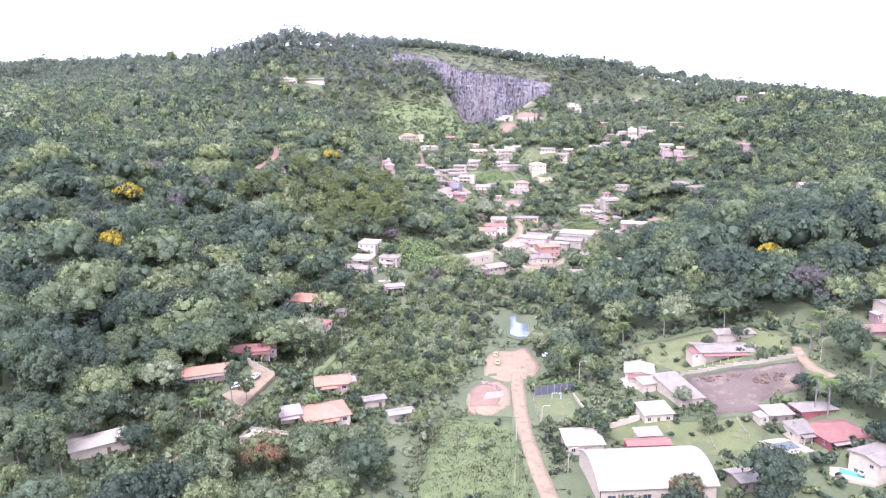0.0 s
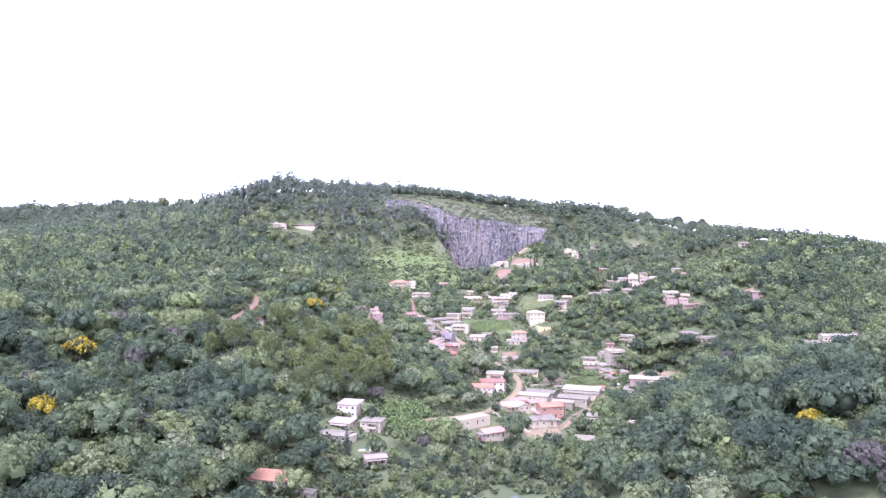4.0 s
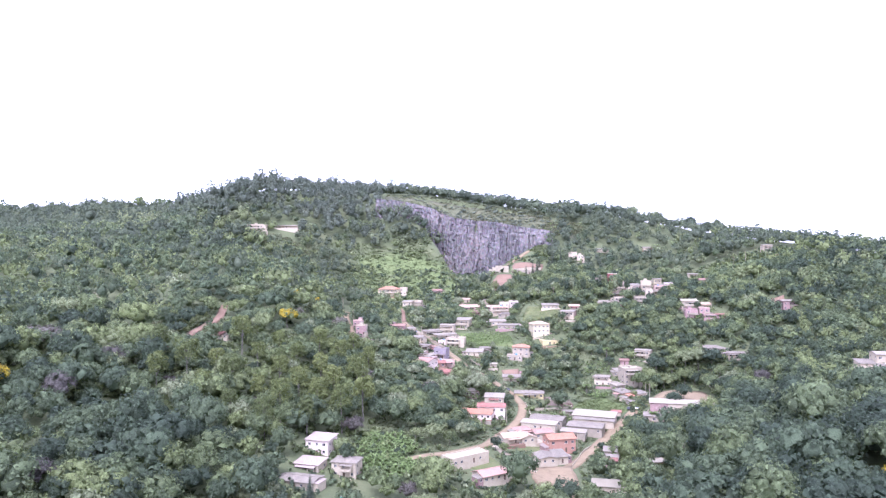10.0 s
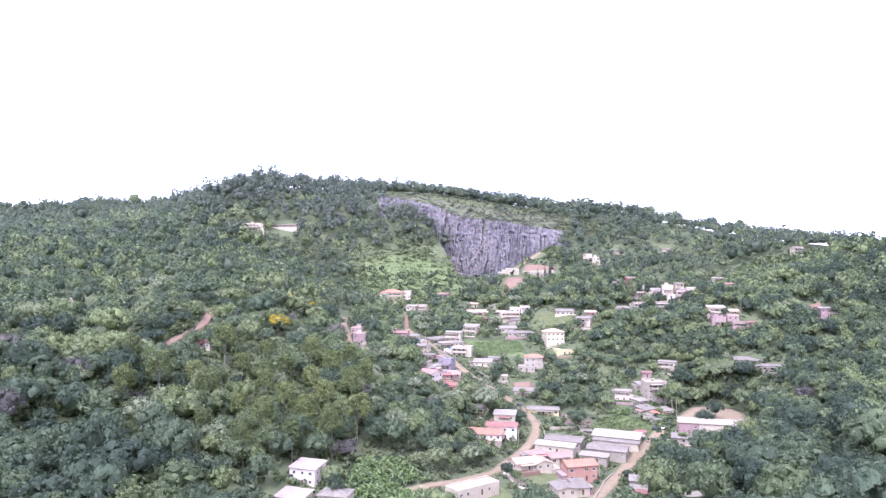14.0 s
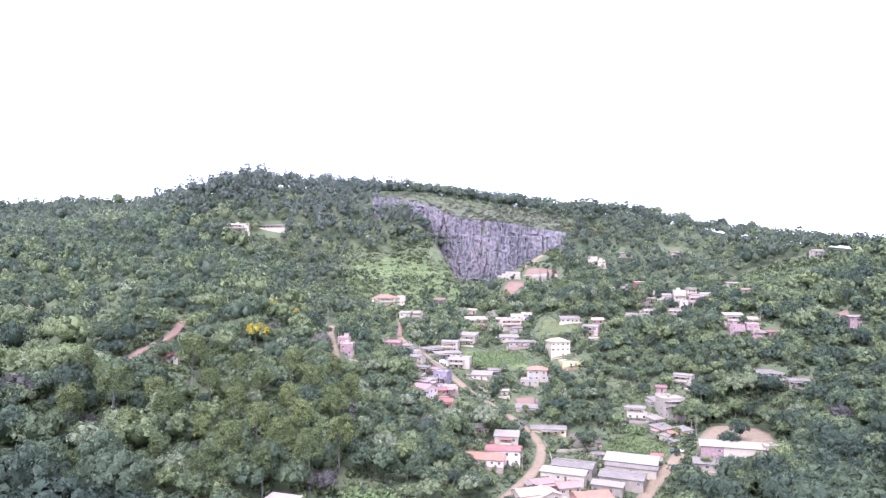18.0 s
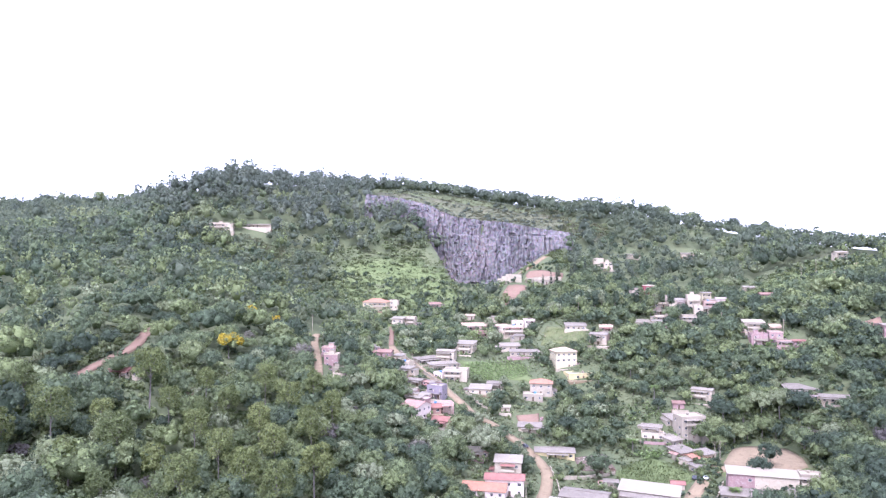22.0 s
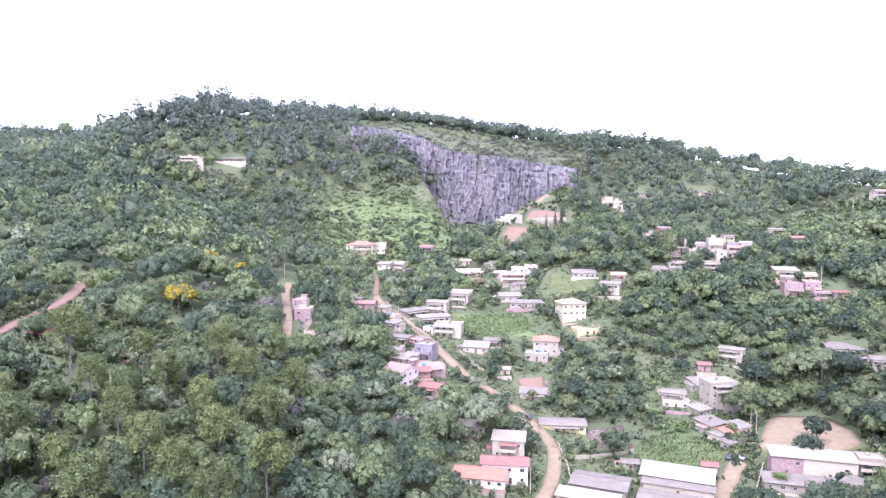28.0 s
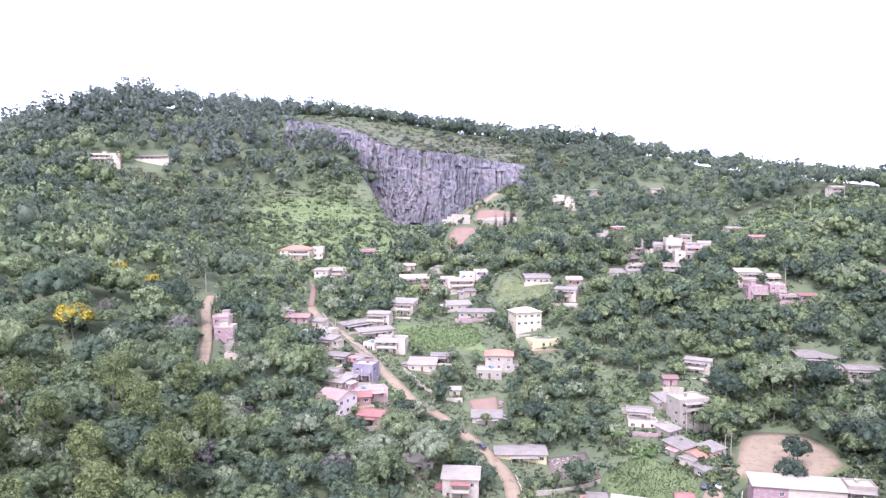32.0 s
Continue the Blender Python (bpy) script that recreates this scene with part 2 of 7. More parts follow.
    "red_earth": surface("red_earth_bank", [(0.15, 0.09, 0.06), (0.225, 0.146, 0.1)], 0.15, 2.0, 0.98, 0.6, 1.5, stain=(0.16, 0.13, 0.07)),
    "brown_earth": surface("ploughed_brown_earth", [(0.075, 0.055, 0.042), (0.135, 0.103, 0.077)], 0.08, 1.5, 0.98, 0.8, 1.5, stain=(0.21, 0.168, 0.105)),
    "paving": surface("pale_concrete_paving", [(0.289, 0.245, 0.174), (0.412, 0.349, 0.250)], 0.3, 3, 0.9, 0.1),
    "rock": None,
    "water": surface("still_pond_water", [(0.1, 0.12, 0.12), (0.14, 0.16, 0.16)], 0.3, 3, 0.06, 0.02),
    "pool": surface("pool_water", [(0.08, 0.36, 0.26), (0.12, 0.46, 0.34)], 0.5, 3, 0.08, 0.02),
    "car_white": surface("white_car_paint", [(0.7, 0.7, 0.7), (0.78, 0.78, 0.78)], 1, 5, 0.3, 0.0),
    "car_dark": surface("dark_car_paint", [(0.05, 0.05, 0.06), (0.08, 0.08, 0.09)], 1, 5, 0.3, 0.0),
    "car_silver": surface("silver_car_paint", [(0.34, 0.35, 0.37), (0.42, 0.43, 0.45)], 1, 5, 0.3, 0.0, metal=0.3),
    "car_yellow": surface("faded_yellow_paint", [(0.32, 0.24, 0.1), (0.4, 0.3, 0.13)], 1, 5, 0.5, 0.0),
    "tyre": surface("tyre_rubber", [(0.02, 0.02, 0.02), (0.035, 0.035, 0.035)], 2, 8, 0.9, 0.1),
    "tank_blue": surface("blue_water_tank", [(0.08, 0.2, 0.45), (0.12, 0.26, 0.52)], 1, 5, 0.5, 0.0),
}


def rock_material():
    """Quarried face: grey-violet stone with dark vertical seams, pale fresh breaks and rusty runs."""
    m, n, l, bsdf = node_material("quarried_rock")
    geo, mapping = n.new("ShaderNodeNewGeometry"), n.new("ShaderNodeMapping")
    l.new(geo.outputs["Position"], mapping.inputs["Vector"])
    mapping.inputs["Scale"].default_value = (0.55, 0.55, 0.035)
    seam, blot, grain = n.new("ShaderNodeTexNoise"), n.new("ShaderNodeTexNoise"), n.new("ShaderNodeTexNoise")
    l.new(mapping.outputs["Vector"], seam.inputs["Vector"])
    seam.inputs["Scale"].default_value, seam.inputs["Detail"].default_value, seam.inputs["Roughness"].default_value = 1.0, 7, 0.68
    l.new(geo.outputs["Position"], blot.inputs["Vector"])
    blot.inputs["Scale"].default_value, blot.inputs["Detail"].default_value = 0.03, 5
    l.new(geo.outputs["Position"], grain.inputs["Vector"])
    grain.inputs["Scale"].default_value, grain.inputs["Detail"].default_value = 0.5, 8
    r1, r2 = n.new("ShaderNodeValToRGB"), n.new("ShaderNodeValToRGB")
    for r, stops in ((r1, ((0.38, (0.042, 0.037, 0.038)), (0.5, (0.118, 0.105, 0.106)), (0.66, (0.2, 0.178, 0.17)))), (r2, ((0.45, (0, 0, 0)), (0.7, (1, 1, 1))))):
        els = r.color_ramp.elements
        while len(els) < len(stops):
            els.new(0.5)
        for e, (p, c) in zip(els, stops):
            e.position, e.color = p, (*c, 1)
    l.new(seam.outputs["Fac"], r1.inputs["Fac"])
    l.new(blot.outputs["Fac"], r2.inputs["Fac"])
    mx = n.new("ShaderNodeMixRGB")
    l.new(r2.outputs["Color"], mx.inputs["Fac"])
    l.new(r1.outputs["Color"], mx.inputs["Color1"])
    mx.inputs["Color2"].default_value = (0.18, 0.15, 0.138, 1)
    mul = n.new("ShaderNodeMixRGB")
    mul.blend_type = "OVERLAY"
    mul.inputs["Fac"].default_value = 0.6
    l.new(mx.outputs["Color"], mul.inputs["Color1"])
    l.new(grain.outputs["Color"], mul.inputs["Color2"])
    hs = n.new("ShaderNodeHueSaturation")
    hs.inputs["Saturation"].default_value = 0.75
    l.new(mul.outputs["Color"], hs.inputs["Color"])
    l.new(hs.outputs["Color"], bsdf.inputs["Base Color"])
    bsdf.inputs["Roughness"].default_value = 0.9
    b = n.new("ShaderNodeBump")
    b.inputs["Strength"].default_value, b.inputs["Distance"].default_value = 0.8, 1.0
    l.new(seam.outputs["Fac"], b.inputs["Height"])
    l.new(b.outputs["Normal"], bsdf.inputs["Normal"])
    return m


M["rock"] = rock_material()
for wet in ("water", "pool"):
    M[wet].node_tree.nodes["Principled BSDF"].inputs["Specular IOR Level"].default_value = 0.3


# ---- the ground ----
# heights in metres on a 100 m by 125 m net (rows go away from the start, columns from left to right)
GROUND = [
    [58, 61, 59, 38, 9, -7, -5, 19, 35, 19, -2],
    [69, 57, 43, 25, -1, 0, -19, -10, -3, 11, 19],
    [77, 63, 46, 48, 9, -13, 4, 54, 12, 31, 49],
    [85, 81, 69, 49, 9, -7, -2, 39, 47, 64, 85],
    [89, 90, 73, 46, 57, 22, -21, 14, 46, 61, 100],
    [97, 96, 87, 91, 83, 23, 66, 52, 110, 76, 86],
    [112, 108, 99, 117, 66, 41, 87, 54, 111, 94, 90],
    [94, 113, 126, 193, 165, 179, 156, 165, 125, 86, 86],
    [153, 164, 144, 158, 169, 164, 128, 112, 83, 76, 80],
]


def spline(v, start, step, count):
    u = np.clip((np.asarray(v, float) - start) / step, 0, count - 1 - 1e-6)
    i = np.floor(u).astype(int)
    f = u - i
    w = np.stack([(1 - f) ** 3, 3 * f ** 3 - 6 * f ** 2 + 4, -3 * f ** 3 + 3 * f ** 2 + 3 * f + 1, f ** 3], -1) / 6
    return np.stack([np.clip(i + k, 0, count - 1) for k in (-1, 0, 1, 2)], -1), w


NET = np.array(GROUND, float)


def ground(x, y):
    """Height of the hillside at x, y (numbers or arrays)."""
    ix, wx = spline(x, -500, 100, 11)
    iy, wy = spline(y, 0, 125, 9)
    z = 0
    for a in range(4):
        for b in range(4):
            z = z + wy[..., a] * wx[..., b] * NET[iy[..., a], ix[..., b]]
    return z


def part(name, bm, material, parent=None, label="", smooth=False):
    me = bpy.data.meshes.new(name)
    bm.to_mesh(me)
    bm.free()
    return part_of(name, me, material, parent, label, smooth)


def part_of(name, me, material, parent=None, label="", smooth=False):
    if material and not me.materials:
        me.materials.append(M[material] if isinstance(material, str) else material)
    if smooth:
        me.polygons.foreach_set("use_smooth", [True] * len(me.polygons))
    ob = new(name, me)
    ob.parent = parent
    if label:
        ob["label"] = label
    return ob


def raw_mesh(name, verts, tris, tint=None):
    """A mesh of triangles straight from arrays; six columns carry the leaf mass's own normals too."""
    me = bpy.data.meshes.new(name)
    verts = np.asarray(verts, np.float32)
    me.vertices.add(len(verts))
    me.vertices.foreach_set("co", np.ascontiguousarray(verts[:, :3]).ravel())
    me.loops.add(len(tris) * 3)
    me.loops.foreach_set("vertex_index", np.asarray(tris, np.int32).ravel())
    me.polygons.add(len(tris))
    me.polygons.foreach_set("loop_start", np.arange(0, len(tris) * 3, 3, dtype=np.int32))
    soft = verts.shape[1] == 6
    me.polygons.foreach_set("use_smooth", np.full(len(tris), soft))
    if soft:
        me.attributes.new("custom_normal", "FLOAT_VECTOR", "POINT").data.foreach_set("vector", np.ascontiguousarray(verts[:, 3:]).ravel())
    if tint is not None:
        me.attributes.new("tint", "FLOAT", "POINT").data.foreach_set("value", np.asarray(tint, np.float32))
    me.update(calc_edges=True)
    return me


def sheet(name, xs, ys, lift, material, label, category, inside=None):
    """A net draped on the ground over the given lines."""
    X, Y = np.meshgrid(xs, ys)
    Z = lift(X, Y)
    nx, ny = len(xs), len(ys)
    v = np.stack([X, Y, Z], -1).reshape(-1, 3)
    i = np.arange(nx * ny).reshape(ny, nx)
    a, b, c, d = i[:-1, :-1], i[:-1, 1:], i[1:, 1:], i[1:, :-1]
    t = np.concatenate([np.stack([a, b, c], -1).reshape(-1, 3), np.stack([a, c, d], -1).reshape(-1, 3)])
    ob = part_of(name, raw_mesh(name, v, t), material, smooth=True)
    return tagged(ob, label, category, kind="structure")


def quarry_line(x):
    """How far away the foot of the quarry face lies at x: a shallow bay."""
    return np.interp(x, [-70, -45, 0, 40, 80, 120], [838, 846, 842, 834, 814, 786])


def quarry_top(x):
    """Height of the upper edge of the quarry face at x."""
    return np.interp(x, [-60, -39, -21, 0, 14, 27, 52, 69, 97, 113, 130], [153, 151.5, 148.5, 143, 136, 131, 128, 126, 119.5, 117, 113])


FIELD_LEVEL = float(ground(138, 484)) + 0.3   # the levelled playing field


def relief(X, Y):
    z = ground(X, Y)
    foot = quarry_line(X)
    inside = np.clip((X + 66) / 18, 0, 1) * np.clip((132 - X) / 16, 0, 1) * (Y > foot + 9)
    rise = np.clip((Y - foot - 10) / 48.0, 0, 1)
    z = z + inside * (1 - rise) * (quarry_top(X) - z)
    pit = np.interp(X, [-62, -39, -21, -8, 0, 9, 17, 23, 55, 65, 77, 100, 110, 124], [152, 141, 131, 121, 110, 97, 82, 72, 71, 76, 83, 98, 101, 108]) + 0.25 * np.maximum(0, 742 - Y)
    z = np.where((Y < foot + 9) & (Y > 725) & (X > -62) & (X < 124), np.minimum(z, pit), z)
    w = np.clip((40 - np.hypot(X - 151, (Y - 506) * 1.05)) / 16.0, 0, 1)
    z = z + (FIELD_LEVEL - z) * w * w * (3 - 2 * w)
    edge = np.maximum(np.maximum(np.maximum(X - 500, -X - 800), Y - 1060), 0) / 400.0
    z = z - 60 * np.clip(edge, 0, 3) ** 1.3
    z = z + 0.5 * np.sin(X * 0.21 + 1.3 * np.sin(Y * 0.13)) * np.sin(Y * 0.19 + 0.7) * (Y > 60)
    return z


fine_x = np.concatenate([[-5000, -3000, -1800, -1200, -900], np.arange(-700, 701, 7.0), [900, 1200, 1800, 3000, 5000]])
fine_y = np.concatenate([[-5000, -2500, -1000, -400, -150], np.arange(0, 1151, 7.0), [1300, 1600, 2200, 3200, 5000]])
sheet("ground", fine_x, fine_y, relief, "soil", "dark green undergrowth and soil of the hills", "ground")

VILLAGE = (125, 560, 190, 170)   # middle and half-widths of the village, where trees stay low
CLEAR = []   # places without tall trees: x, y, radius
BARE = []    # places without shrubs either


def keep_clear(x, y, r, bare=0.0):
    CLEAR.append((x, y, r))
    if bare:
        BARE.append((x, y, bare))


def strip(name, pts, width, material, label, category="road", lift=0.25, clear=2.0):
    """A road or path: a crowned ribbon along smooth points, draped on the ground."""
    p = np.array(pts, float)
    dense = []
    for k in range(len(p) - 1):
        p0, p1, p2, p3 = p[max(k - 1, 0)], p[k], p[k + 1], p[min(k + 2, len(p) - 1)]
        steps = max(2, int(np.hypot(*(p2 - p1)) / 3))
        for s in np.arange(steps) / steps:
            dense.append(0.5 * (2 * p1 + (p2 - p0) * s + (2 * p0 - 5 * p1 + 4 * p2 - p3) * s * s + (3 * p1 - p0 - 3 * p2 + p3) * s ** 3))
    dense.append(p[-1])
    q = np.array(dense)
    t = np.gradient(q, axis=0)
    t /= np.maximum(np.hypot(t[:, 0], t[:, 1]), 1e-6)[:, None]
    nrm = np.stack([-t[:, 1], t[:, 0]], -1)
    bm = bmesh.new()
    rows = []
    rnd = random.Random(len(pts) * 7 + int(width * 10))
    heights = np.array([float(np.max(relief(c[0] + nn[0] * np.array([-0.5, 0, 0.5]) * width, c[1] + nn[1] * np.array([-0.5, 0, 0.5]) * width))) for c, nn in zip(q, nrm)])
    heights = np.convolve(np.pad(heights, 2, "edge"), np.array([1, 2, 3, 2, 1]) / 9.0, "valid") + lift
    for c, nn, z in zip(q, nrm, heights):
        z = float(z)
        row = []
        for k, (o, dz) in enumerate(((-0.5, -1.5), (-0.5, -0.12), (-0.2, 0.0), (0.2, 0.0), (0.5, -0.12), (0.5, -1.5))):
            o += rnd.uniform(-0.03, 0.03)
            row.append(bm.verts.new((c[0] + nn[0] * o * width, c[1] + nn[1] * o * width, z + dz)))
        rows.append(row)
        keep_clear(c[0], c[1], width / 2 + clear, width / 2 + 0.8)
    for r0, r1 in zip(rows, rows[1:]):
        for k in range(5):
            bm.faces.new((r0[k], r1[k], r1[k + 1], r0[k + 1]))
    return tagged(part(name, bm, material, smooth=True), label, category, kind="structure")


def patch(name, corners, material, label, category="ground", lift=0.2, level=False, bare=True, clear=True):
    """A piece of open ground with an uneven rim, draped (or levelled) over the hillside."""
    c = np.array(corners, float)
    mid = c.mean(0)
    bm = bmesh.new()
    rnd = random.Random(int(abs(mid[0] * 13 + mid[1])))
    rings = []
    rim = []
    for k in range(len(c)):
        a, b = c[k], c[(k + 1) % len(c)]
        n = max(2, int(np.hypot(*(b - a)) / 5))
        for s in np.arange(n) / n:
            rim.append(a + (b - a) * s)
    rim = np.array(rim)
    zs = relief(rim[:, 0], rim[:, 1])
    flat = float(zs.mean()) + lift
    for f in (1.0, 0.8, 0.6, 0.4, 0.2):
        ring = []
        for q, z in zip(rim, zs):
            w = 0 if level else rnd.uniform(-0.06, 0.06)
            p = mid + (q - mid) * (f + (w if f == 1.0 else 0))
            zz = flat if level else float(relief(p[0], p[1])) + lift + 0.05 * rnd.random()
            ring.append(bm.verts.new((p[0], p[1], zz)))
        rings.append(ring)
    skirt = [bm.verts.new((v.co.x, v.co.y, v.co.z - 3.0)) for v in rings[0]]
    hub = bm.verts.new((mid[0], mid[1], flat if level else float(relief(*mid)) + lift))
    n = len(rim)
    for r0, r1 in zip([skirt] + rings, rings):
        for k in range(n):
            bm.faces.new((r0[k], r0[(k + 1) % n], r1[(k + 1) % n], r1[k]))
    for k in range(n):
        bm.faces.new((rings[-1][k], rings[-1][(k + 1) % n], hub))
    if clear:
        for a in np.arange(0.0, 1.01, 0.25):
            for q in rim:
                p = mid + (q - mid) * a
                keep_clear(p[0], p[1], 5.5, 3.0 if bare else 0.0)
    return tagged(part(name, bm, material, smooth=not level), label, category, kind="structure")


# ---- roads and open ground ----
strip("road_valley", [(27, 60), (27, 130), (26.1, 161), (24.6, 184), (24.2, 202), (25.3, 224), (27.3, 250)], 4.6, "dirt", "pale dirt road along the valley floor")
strip("road_village", [(-6, 398), (6, 407), (17, 415.5), (28, 425), (37.5, 442), (48, 464), (53.5, 482), (54.5, 496), (51, 507.5), (45, 518), (36.5, 528), (28, 535.5), (22, 546), (17.6, 554), (12.1, 564.8), (7.3, 575.5), (0, 588), (-6, 597.6), (-14, 609), (-18, 622)], 4.6, "dirt", "winding dirt road climbing between the houses", clear=3.5)
for px, py in ((14, 406), (22, 413), (30, 424), (42, 448), (52, 466), (53, 482), (7, 573), (0, 586), (-8, 599), (12, 563), (17, 552), (4, 572), (-6, 588), (9, 556), (-14, 602), (20, 543)):
    keep_clear(px, py, 10)
strip("road_junction", [(57, 366), (55, 389), (67, 407), (79, 428), (97, 459), (108, 475), (117, 487), (127, 497), (136, 508)], 5.5, "dirt", "rutted dirt street beside long sheds", clear=10.0)
strip("lane", [(33, 428), (38.5, 418), (44.4, 406.5), (52, 396)], 3.2, "paving", "short pale concrete lane between walls", clear=6.0)
strip("road_hill", [(-44, 522), (-46, 536), (-50, 555), (-55, 575), (-57, 592)], 3.9, "dirt", "steep dirt road on the wooded slope", clear=4.0)
strip("path_orchard", [(-72, 159), (-68, 170), (-64, 183), (-60, 196)], 2.4, "dirt", "narrow dirt path between trees", clear=4.0)
for px, py in ((-70, 153), (-66, 164), (-62, 177), (-58, 190)):
    keep_clear(px + 2, py - 5, 5.0)
strip("track_grass", [(-46, 228), (-43, 240), (-40, 255), (-34, 274)], 2.6, "meadow", "grassy track through scrub", clear=3.5)
strip("track_earth", [(-18, 622), (-19, 640), (-21, 673)], 3.0, "red_earth", "steep red earth track above the street")
strip("track_left_hill", [(-137, 462), (-131, 482), (-128, 500), (-123.5, 516), (-128, 541)], 5.0, "red_earth", "red earth track on the wooded hillside", clear=2.2)
strip("quarry_ramp", [(59.3, 744), (66, 751), (82, 763), (97, 775)], 5.0, "dirt", "pale ramp climbing towards the quarry", clear=5.0)
strip("ridge_track", [(215, 668), (245, 660), (290, 668)], 3.0, "dirt", "pale track across the ridge clearing")
strip("road_lot", [(122, 230), (120, 222), (122, 212), (128, 200)], 3.6, "dirt", "dusty reddish lane beside the bare lot")
patch("yard_plaza", [(20, 268), (33, 268), (36, 250), (33, 240), (22, 236), (14, 240), (16, 256)], "dirt", "dusty turning place by the pond")
patch("house_gardens", [(49, 433), (58, 441), (64, 436), (62, 425), (52, 412), (46, 416), (42, 424)], "lawn", "worn garden lawn between village houses", lift=0.3)
patch("roadside_grass", [(18, 400), (23, 411), (30, 414), (35, 405), (36, 393), (28, 392)], "lawn", "worn roadside grass beside a white wall", lift=0.3)
patch("side_yard", [(7.4, 207), (7.4, 224), (12.7, 232), (20, 237), (22.6, 228), (21.6, 215), (15, 207)], "dirt", "trodden earth yard beside the road", lift=0.15)
patch("red_yard", [(8.5, 214), (9, 227), (13.5, 232), (18.5, 231), (19.5, 223), (17, 214)], "red_earth", "heap of red earth and rubble beside the road", lift=0.45)
patch("red_slab", [(13, 219.5), (20.5, 220.5), (20.5, 225.5), (14, 225)], "orangewall", "cracked red concrete floor on the yard", lift=0.7)
patch("dirt_field", [(139, 515), (148, 525), (159, 526), (168, 521), (168, 507), (164, 495), (151, 488), (135, 489), (125, 491)], "dirt", "bare dirt playing field", lift=0.95)
patch("field_rim", [(138, 516), (148, 527), (160, 528), (170, 522), (170, 507), (165, 494), (151, 486), (134, 487), (123, 490)], "lawn", "worn grass round the dirt field", lift=0.55)
patch("front_meadow", [(1, 208), (21, 206), (21, 180), (22, 130), (-2, 130), (-8, 160)], "meadow", "tall rough grass beside the road")
patch("valley_scrub", [(-42, 235), (-20, 245), (8, 240), (14, 275), (14, 330), (-10, 335), (-35, 300)], "meadow", "yellow-green scrub on the valley floor", bare=False, clear=False)
patch("football_pitch", [(30, 221), (45, 220), (47, 204), (30, 196)], "lawn", "small fenced football pitch of worn grass", level=True, lift=0.1)
patch("bare_lot", [(82, 226), (99, 226), (120, 222), (116, 207), (100, 206), (95, 199), (83, 201), (81, 214)], "brown_earth", "bare graded lot of brown earth")
patch("garden_lawn", [(48, 198), (62, 203), (71, 200), (93, 198), (92, 182), (76, 180), (60, 184), (50, 190)], "lawn", "mown garden lawn with worn patches", lift=0.15)
patch("house_lawn", [(73, 258), (96, 258), (120, 250), (124, 236), (100, 230), (82, 231), (74, 240)], "lawn", "garden lawn round a long bungalow")
patch("parking_yard", [(-70, 206), (-65, 232), (-57, 222), (-61, 197)], "dirt", "dusty parking yard beside a red-roofed house", level=True, lift=0.6)
patch("banana_meadow", [(84, 499), (104, 513), (118, 494), (108, 485), (87, 491)], "meadow", "overgrown green plot behind long sheds")
patch("brown_yard", [(69, 509), (84, 513), (85, 502), (70, 498)], "brown_earth", "dug-over brown plot with rubble")
patch("red_bank", [(48, 541), (59, 545), (58, 536), (49, 532)], "red_earth", "cut red earth bank behind a white house", lift=0.6)
patch("hill_lawn", [(78, 645), (100, 630), (95, 615), (70, 619)], "lawn", "bright lawn on a knoll", lift=0.3)
patch("crop_terrace", [(20, 609), (58, 598), (62, 577), (34, 581)], "meadow", "terrace planted with leafy green crops")
patch("red_cut", [(238, 588), (250, 585), (246, 573), (238, 571)], "red_earth", "fresh red earth cut on the slope", lift=0.8)
patch("chalet_terrace", [(61, 231), (69, 233), (70, 224), (62, 222)], "paving", "pale terrace in front of a gabled house", lift=0.6)
patch("junction_square", [(46, 402), (56, 405), (66, 404), (65, 388), (61, 363), (52, 362), (47, 385)], "dirt", "dusty square where two roads meet", lift=0.35)
patch("red_clearing", [(-92, 488), (-84, 490), (-82, 482), (-89, 480)], "red_earth", "small red earth clearing on the wooded slope", lift=0.4, bare=False)
patch("pond_bank", [(26.5, 282), (31, 278), (36.5, 279), (38.5, 290), (38.5, 306), (34, 314), (29, 311), (27, 296)], "soil", "muddy bank round the pond", level=True, lift=0.05)
patch("pond", [(28, 284), (31, 280.5), (35, 281), (36.5, 286), (36, 293), (37, 300), (36, 307), (33, 312), (30, 309), (29.5, 301), (28.5, 293)], "water", "still grey pond reflecting the sky", "water", level=True, lift=0.3)


for px in range(6, 112, 5):
    for py in range(390, 486, 5):
        low, high = np.interp(px, [6, 30, 52, 66, 97, 112], [398, 392, 386, 408, 462, 478]), np.interp(px, [6, 30, 48, 60, 112], [410, 430, 468, 486, 486])
        if low < py < high:
            keep_clear(px, py, 5.0)

for px in range(-184, -122, 6):
    for py in (757, 766):
        keep_clear(px, py, 5.0)

